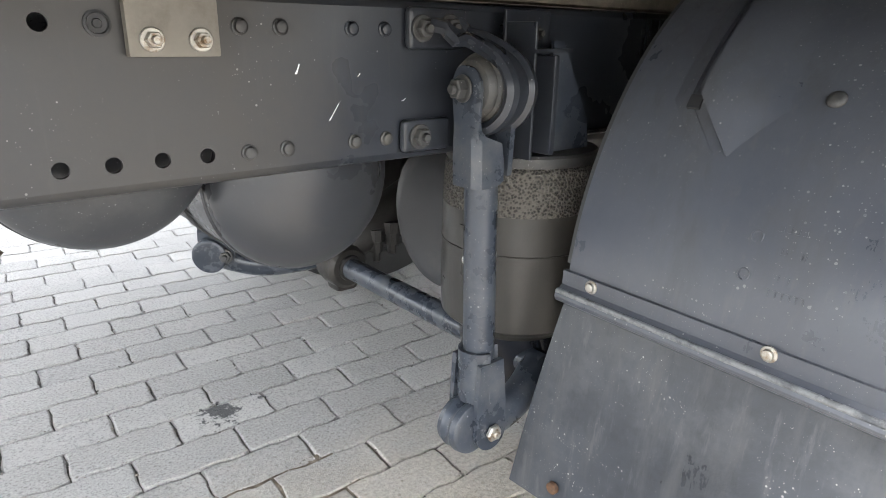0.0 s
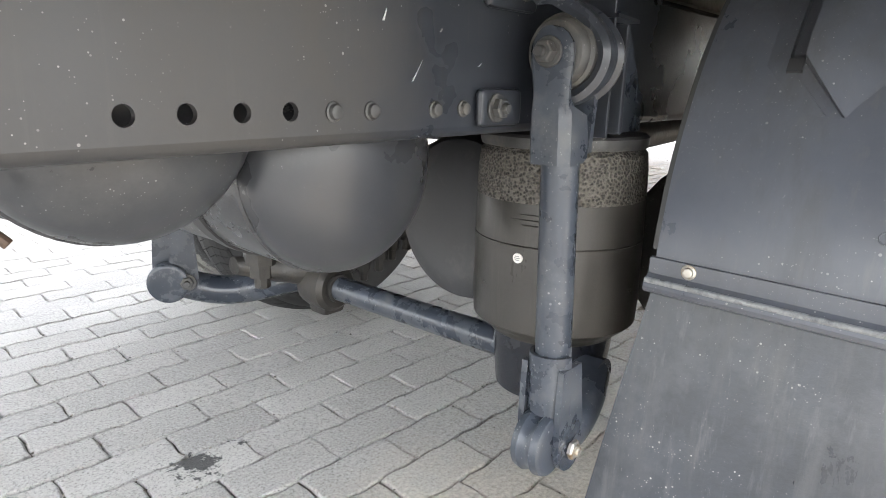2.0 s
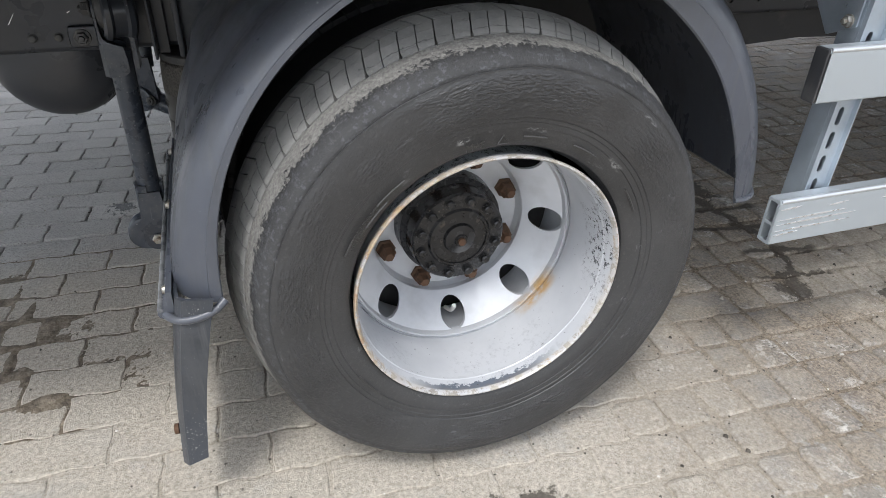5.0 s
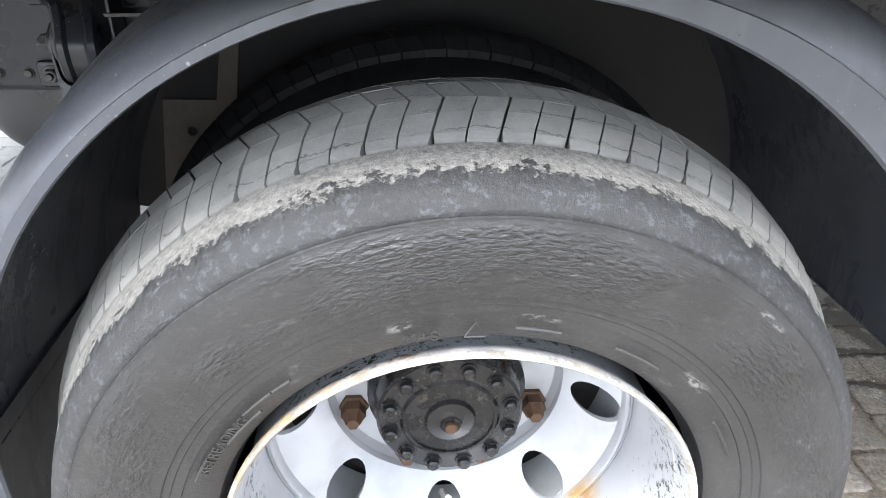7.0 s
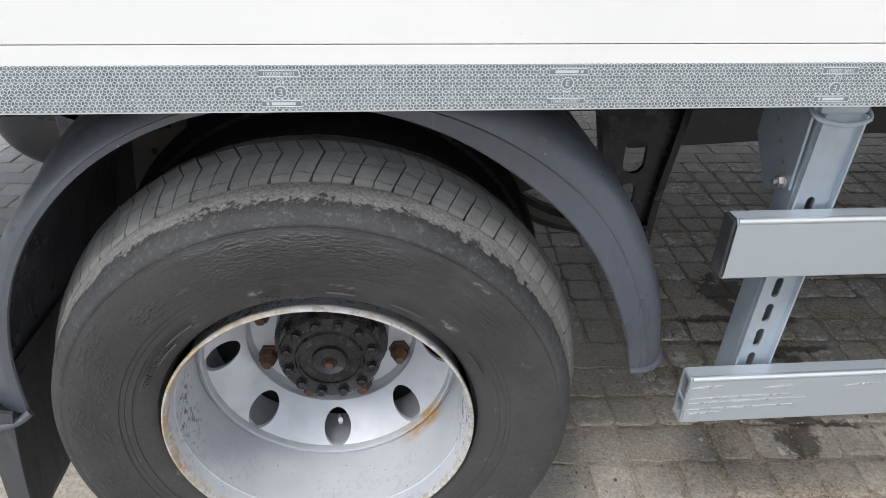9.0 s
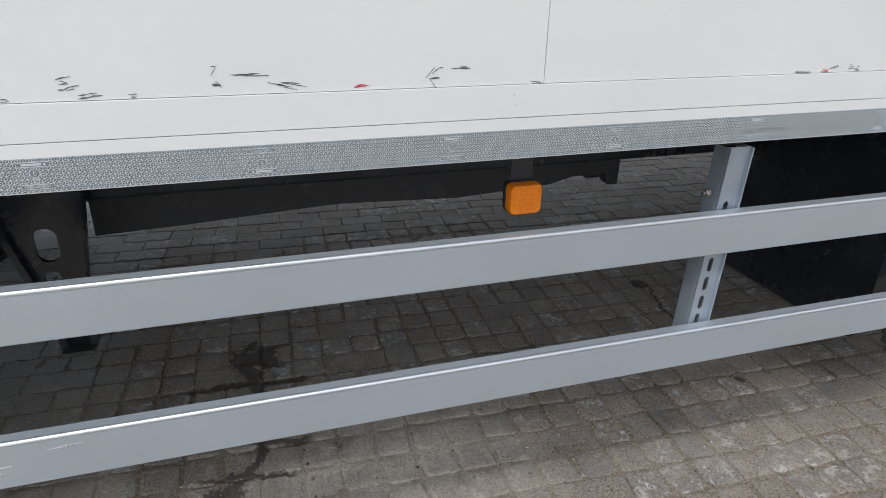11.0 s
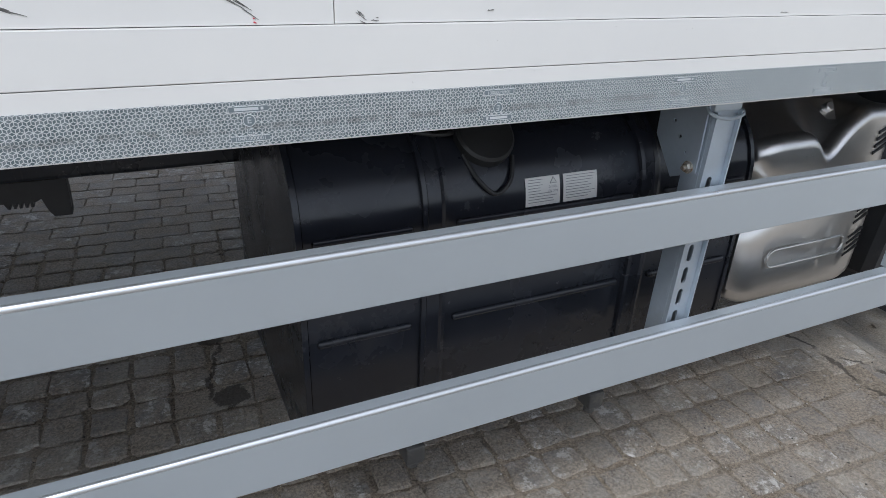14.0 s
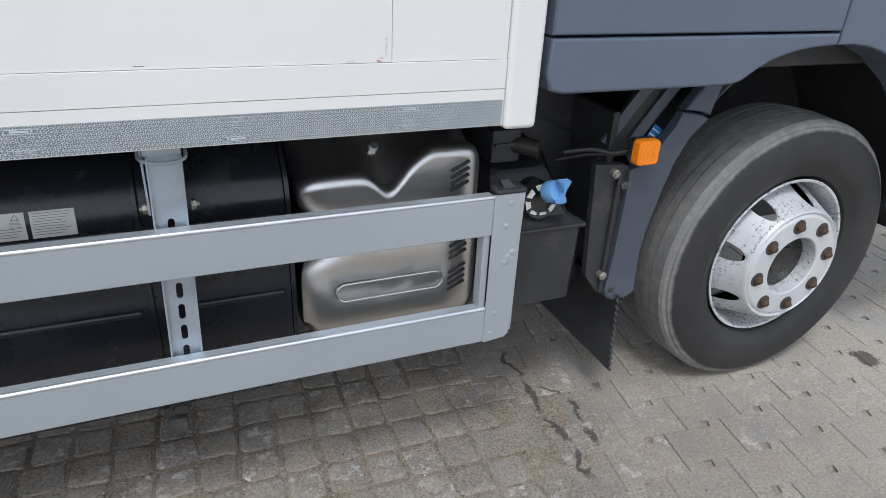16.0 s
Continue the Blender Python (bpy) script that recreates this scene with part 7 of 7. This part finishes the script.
    wet = spot(1.20, 0.95, 0.09, 0.09, 9, 0.15)
    for cx, cy, r in ((1.11, 0.33, 0.05), (1.35, 0.20, 0.035), (0.02, -0.20, 0.13), (2.03, 0.66, 0.03), (2.78, 0.39, 0.022), (0.22, -0.36, 0.04), (2.86, 0.80, 0.05), (2.84, 1.1, 0.04), (5.9, 0.0, 0.05)):
        wet = n.math("MAXIMUM", wet, spot(cx, cy, r, r * 0.95, 9, 0.2))
    for seg in ((2.80, 0.80, 2.86, 1.16, 0.010, 0.03), (4.65, 0.49, 4.66, 0.32, 0.012, 0.03), (4.66, 0.32, 4.64, 0.15, 0.012, 0.03), (4.64, 0.15, 4.64, 0.01, 0.012, 0.03), (4.64, 0.01, 4.63, -0.13, 0.012, 0.03), (4.68, 0.28, 4.75, 0.20, 0.009, 0.03), (4.75, 0.20, 4.72, 0.07, 0.009, 0.03), (4.72, 0.07, 4.72, -0.03, 0.009, 0.03), (1.17, 0.98, 1.24, 0.55, 0.036, 0.05), (1.24, 0.56, 1.10, 0.30, 0.026, 0.04), (0.98, 0.84, 1.38, 0.80, 0.020, 0.025), (1.0, 0.72, 1.40, 0.66, 0.022, 0.025), (1.08, 0.55, 1.36, 0.50, 0.016, 0.025), (1.02, 0.42, 1.30, 0.38, 0.012, 0.025)):
        wet = n.math("MAXIMUM", wet, crack(*seg))
    base = n.mix(n.math("MULTIPLY", wet, 0.8), base, (0.055, 0.046, 0.037))
    mud = n.math("MAXIMUM", spot(-1.105, 0.735, 0.205, 0.08, 9, 0.3), spot(-1.05, 0.99, 0.075, 0.05, 14, 0.3))
    mud = n.math("MAXIMUM", mud, spot(-0.855, 0.462, 0.055, 0.03, 18, 0.4, 2.0))
    if piece:
        base = n.mix(n.math("MULTIPLY", spot(-0.90, 0.60, 0.62, 0.12, 10, 0.5), 0.75), base, sandy)
        mud = n.math("MULTIPLY", mud, n.ramp(n.noise(26, 6, 0.75), 0.58, 0.66))
    mudcol = n.mix(n.ramp(n.noise(90, 5, 0.75), 0.4, 0.65), (0.095, 0.077, 0.056), (0.20, 0.165, 0.125))
    base = n.mix(mud, base, mudcol)
    n.bump(n.math("ADD", n.math("MULTIPLY", grain, 0.9), n.math("ADD", n.noise(40, 5, 0.7), n.math("MULTIPLY", fine, 0.3))), 0.85, 0.005)
    return n.done(base, n.mix(oil, (0.88, 0.88, 0.88), (0.35, 0.35, 0.35)), 0.0, 0.3)


M_PAVER = paver_colours("concrete_paver", True)
M_JOINT = paver_colours("joint_sand", False)
M_MUD = surf("damp_mud", (0.125, 0.099, 0.070), 0.8, 0, 0.4, 30, 0.9, 90, 0.005, dirt=(0.36, 0.305, 0.23), dirt_at=(0.44, 0.66), dscale=26, specks=(0.46, 0.42, 0.34), dense=0.4)
bm = bmesh.new()
bmesh.ops.create_grid(bm, x_segments=8, y_segments=8, size=400)
gr = new("ground", mesh_of("ground", bm, M_JOINT, 0))
gr.location = (1.5, 1.0, -0.0085)
tagged(gr, "sandy ground under and beyond the paving", "ground", kind="structure")
def sand_height(x, y):
    """How high sand and mud stand in the joints."""
    k = min(1, max(0, (1.05 - y) / 0.35)) * min(1, max(0, (x + 1.45) / 0.35))
    k = max(k, min(1, max(0, (x - 0.25) / 0.2)) * min(1, max(0, (2.1 - y) / 0.2)) * min(1, max(0, (4.7 - x) / 0.2)))
    m = math.hypot(x + 1.05, y - 0.78)
    return max(k, min(1, max(0, (0.36 - m) / 0.08)))


srnd = random.Random(9)
SX, SY = 300, 150
sv = []
for j in range(SY + 1):
    for i in range(SX + 1):
        x, y = -1.35 + 6.2 * i / SX, -1.7 + 3.9 * j / SY
        k = sand_height(x, y)
        sv.append((x, y, -0.0110 + k * (0.0074 + srnd.uniform(-0.0018, 0.0016))))
sf = [(j * (SX + 1) + i, j * (SX + 1) + i + 1, (j + 1) * (SX + 1) + i + 1, (j + 1) * (SX + 1) + i) for j in range(SY) for i in range(SX)]
me = bpy.data.meshes.new("joint_sand")
me.from_pydata(sv, [], sf)
me.materials.append(M_JOINT)
me.polygons.foreach_set("use_smooth", [True] * len(sf))
tagged(new("joint_sand", me), "sandy brown grit and mud filling the paving joints", "sand", kind="stuff")
pav = tagged(empty("pavement"), "grey interlocking concrete block paving", "pavement", kind="structure")

PL, PW = 0.2130, 0.1095
PROT = radians(-2.3)
def paver_loop():
    """A block with toothed long sides."""
    L, W, a = PL / 2 - 0.0021, PW / 2 - 0.0023, 0.0042
    xs = [-1, -0.70, -0.36, 0.0, 0.36, 0.70, 1]
    wav = [0.0, 1, -0.9, 0.0, 0.9, -1, 0.0]
    top = [(L * x, W + a * w) for x, w in zip(xs, wav)]
    bot = [(L * x, -W + a * w) for x, w in zip(xs, wav)]
    side = [(L + 0.0026, 0.4 * W), (L - 0.0026, -0.4 * W)]
    side2 = [(-L - 0.0026, -0.4 * W), (-L + 0.0026, 0.4 * W)]
    return bot + [(side[1]), (side[0])] + top[::-1] + [side2[1], side2[0]]


LOOP = paver_loop()
def paver_geo(rnd_, worn=1.0):
    """Vertices and faces of one worn block: a top, a rounded edge and sides."""
    n = len(LOOP)
    tilt = (rnd_.uniform(-0.012, 0.012) * worn, rnd_.uniform(-0.02, 0.02) * worn)
    h = rnd_.uniform(-0.0025, 0.0015) * worn
    vs = []
    for k, dz in ((0.93, 0.0), (0.980, -0.0014), (1.0, -0.0055), (1.0, -0.03)):
        for x, y in LOOP:
            j = 0.0016 * worn
            vs.append((x * (1 - (1 - k) * 0.55) + rnd_.uniform(-j, j), y * k + rnd_.uniform(-j, j), h + dz + tilt[0] * x + tilt[1] * y))
    fs = [tuple(range(n))]
    for r in range(3):
        for i in range(n):
            fs.append((r * n + i, (r + 1) * n + i, (r + 1) * n + (i + 1) % n, r * n + (i + 1) % n))
    return vs, fs


prnd = random.Random(5)
variants = []
for k in range(10):
    vs, fs = paver_geo(prnd)
    me = bpy.data.meshes.new("paver")
    me.from_pydata(vs, [], fs)
    me.materials.append(M_PAVER)
    me.polygons.foreach_set("use_smooth", [i > 0 for i in range(len(fs))])
    variants.append(me)
ca, sa = math.cos(PROT), math.sin(PROT)
X0, Y0 = -0.671, 1.613
cells = []
for j in range(-32, 75):
    for i in range(-26, 46):
        u, v = (i + (0.5 if j % 2 else 0.0)) * PL + PL / 2, j * PW
        x, y = X0 + ca * u - sa * v, Y0 + sa * u + ca * v
        if -4.2 < x < 4.56 and -1.9 < y < 9:
            cells.append((x, y))
near = [c for c in cells if -1.75 < c[0] < 0.65 and 0.05 < c[1] < 2.2]
near = sorted(near, key=lambda c: (c[0] + 0.75) ** 2 + (c[1] - 0.9) ** 2)[:300]
near_set = set(near)
def half_geo(rnd_, gap=(0.004, 0.013), sink=0.0012, tilt=0.03):
    """A sunken, rounded half block."""
    L, W = PL / 4 - rnd_.uniform(*gap), PW / 2 - rnd_.uniform(*gap)
    loop = [(x, y) for x, y in rounded(-L, L, -W, W, 0.016, 3)]
    jag = [rnd_.uniform(-0.0055, 0.0055) for _ in loop]
    n, vs = len(loop), []
    tx, ty = rnd_.uniform(-tilt, tilt), rnd_.uniform(-tilt, tilt)
    for k, dz in ((0.80, 0.0), (0.94, -0.0014), (1.0, -0.0045), (1.03, -0.03)):
        vs += [(x * k + j, y * k - j * 0.7, dz - sink + tx * x + ty * y + rnd_.uniform(-0.0005, 0.0005)) for (x, y), j in zip(loop, jag)]
    fs = [tuple(range(n))] + [(r * n + i, (r + 1) * n + i, (r + 1) * n + (i + 1) % n, r * n + (i + 1) % n) for r in range(3) for i in range(n)]
    return vs, fs


for x, y in near:
    ob = new("paver", variants[prnd.randrange(10)])
    ob.parent = pav
    ob.matrix_basis = pose(x, y, 0, 0, 0, -2.3 + prnd.uniform(-0.5, 0.5) + 180 * prnd.randrange(2))
verts, faces = [], []
for x, y in cells:
    if (x, y) in near_set:
        continue
    edge_ = 0.06 * math.sin(7 * y) + 0.05 * math.sin(13 * x + 3 * y)
    if 0.30 < x + edge_ < 4.50 and -1.7 < y < 1.9 + edge_ and prnd.random() > 0.12:
        for s_ in (-1, 1):
            vs, fs = half_geo(prnd, (0.0025, 0.0085), -0.0016, 0.05)
            o = len(verts)
            r = PROT + radians(prnd.uniform(-2.5, 2.5))
            c2, s2 = math.cos(r), math.sin(r)
            hx, hy = x + s_ * PL / 4 * ca, y + s_ * PL / 4 * sa
            verts += [(hx + c2 * a - s2 * b, hy + s2 * a + c2 * b, z) for a, b, z in vs]
            faces += [tuple(i + o for i in f) for f in fs]
        continue
    vs, fs = paver_geo(prnd)
    o = len(verts)
    r = PROT + radians(prnd.uniform(-0.6, 0.6))
    c2, s2 = math.cos(r), math.sin(r)
    verts += [(x + c2 * a - s2 * b, y + s2 * a + c2 * b, z) for a, b, z in vs]
    faces += [tuple(i + o for i in f) for f in fs]
# wider stepped blocks under the cab
FW = 0.136


def stepped_loop():
    L, W = PL / 2 - 0.0013, FW / 2 - 0.0013

    def edge(y, xs):
        saw = lambda x: 0.0135 - 0.027 * (((x - xs) / PL) % 1.0)
        return [(x + 0.165 * (y + saw(x)), y + saw(x)) for x in sorted((-L, xs - 0.004, xs + 0.002, L))]

    return edge(-W, -0.050) + edge(W, 0.064)[::-1]


STEPPED = stepped_loop()
for r_ in range(-14, 66):
    for i in range(-4, 18):
        x, y = 5.24 + PL / 2 + i * PL + (PL / 2 if r_ % 2 else 0), 0.0175 + FW * r_
        if not (4.60 + 0.05 * math.sin(9 * y) < x < 8.0 and -1.9 < y < 9):
            continue
        n, o = len(STEPPED), len(verts)
        h, tx, ty = prnd.uniform(-0.0015, 0.001), prnd.uniform(-0.008, 0.008), prnd.uniform(-0.008, 0.008)
        for k, dz in ((0.955, 0.0), (0.987, -0.0010), (1.0, -0.0045), (1.0, -0.03)):
            verts += [(x + a * k, y + b * k, h + dz + tx * a + ty * b) for a, b in STEPPED]
        faces += [tuple(range(o, o + n))] + [(o + q * n + j, o + (q + 1) * n + j, o + (q + 1) * n + (j + 1) % n, o + q * n + (j + 1) % n) for q in range(3) for j in range(n)]
me = bpy.data.meshes.new("paving_blocks")
me.from_pydata(verts, [], faces)
me.materials.append(M_PAVER)
rest = new("paving_blocks", me)
rest.parent = pav
tagged(rest, "grey concrete paving blocks further off", kind="stuff")
# mud pressed into the joints and smeared over the blocks
mv, mf = [], []
MN = 130
for j in range(MN + 1):
    for i in range(MN + 1):
        x, y = -1.42 + 0.76 * i / MN, 0.36 + 0.78 * j / MN
        du, dv = ca * (x - X0) + sa * (y - Y0), -sa * (x - X0) + ca * (y - Y0)
        row = round(dv / PW)
        across = abs(abs(dv - row * PW) - PW / 2)
        along = (du + (PL / 4 if row % 2 else 0)) % (PL / 2)
        along = min(along, PL / 2 - along) * (1.0 if row % 3 else 1.6)
        p = Vector((x, y, 0))
        warp = 0.010 * noise.noise(p * 14) + 0.006 * noise.noise(p * 40)
        d_ = min(across, along) + warp
        reach = 0.27 - math.hypot((x + 1.09) * 1.15, y - 0.765) + 0.10 * noise.noise(p * 6)
        patch = math.exp(-((x + 0.865) / 0.05) ** 2 - ((y - 0.475) / 0.024) ** 2)
        h = 0.0065 * math.exp(-(max(0.0, d_) / 0.017) ** 2) * min(1.0, max(0.0, reach / 0.10)) + 0.006 * patch + 0.0022 * noise.noise(p * 22) * min(1.0, max(0.0, reach / 0.1)) + 0.0009 * noise.noise(p * 130)
        mv.append((x, y, h - 0.0030))
for j in range(MN):
    for i in range(MN):
        o = j * (MN + 1) + i
        mf.append((o, o + 1, o + MN + 2, o + MN + 1))
me = bpy.data.meshes.new("mud")
me.from_pydata(mv, [], mf)
me.materials.append(M_MUD)
me.polygons.foreach_set("use_smooth", [True] * len(mf))
tagged(new("mud", me), "dark brown damp mud in the paving joints", "mud", kind="stuff")
# grit lying on the blocks
gv, gf = [], []
for k in range(3200):
    x, y = (prnd.uniform(-1.6, 4.9), prnd.gauss(0.15, 0.45)) if k % 3 else (prnd.gauss(1.5, 0.7), prnd.gauss(0.0, 0.35))
    s = prnd.uniform(0.0015, 0.004) if k % 12 else prnd.uniform(0.004, 0.008)
    o = len(gv)
    for dx, dy, dz in ((1, 0, 0), (0, 1, 0), (-1, 0, 0), (0, -1, 0), (0, 0, 0.9), (0, 0, -0.5)):
        gv.append((x + dx * s * prnd.uniform(0.7, 1.2), y + dy * s * prnd.uniform(0.7, 1.2), 0.0005 + dz * s))
    gf += [(o + a, o + b, o + 4) for a, b in ((0, 1), (1, 2), (2, 3), (3, 0))]
for x, y in cells:
    if not (-2.0 < x < 5.2 and -1.0 < y < 2.4):
        continue
    for k in range(5 if x < 0.4 else 7):
        if k % 3 == 0:
            u, v = PL / 2, prnd.uniform(-0.5, 0.5) * PW
        else:
            u, v = prnd.uniform(-0.5, 0.5) * PL, PW / 2
        gx, gy = x + ca * u - sa * v + prnd.gauss(0, 0.003), y + sa * u + ca * v + prnd.gauss(0, 0.003)
        s_ = prnd.uniform(0.0012, 0.0030) if k else prnd.uniform(0.002, 0.0045)
        o = len(gv)
        for dx, dy, dz in ((1, 0, 0), (0, 1, 0), (-1, 0, 0), (0, -1, 0), (0, 0, 0.9), (0, 0, -0.5)):
            gv.append((gx + dx * s_ * prnd.uniform(0.6, 1.3), gy + dy * s_ * prnd.uniform(0.6, 1.3), -0.0010 + dz * s_))
        gf += [(o + a, o + b, o + 4) for a, b in ((0, 1), (1, 2), (2, 3), (3, 0))]
me = bpy.data.meshes.new("grit")
me.from_pydata(gv, [], gf)
gm = Nodes("grit_stone")
gi = gm.t.nodes.new("ShaderNodeNewGeometry").outputs["Random Per Island"]
gcol = gm.mix(gm.ramp(gi, 0.15, 0.75), (0.07, 0.06, 0.05), (0.36, 0.325, 0.275))
me.materials.append(gm.done(gm.mix(gm.ramp(gi, 0.90, 0.96), gcol, (0.62, 0.60, 0.56)), 0.9))
tagged(new("grit", me), "loose grit and small stones on the paving", "grit", kind="stuff")
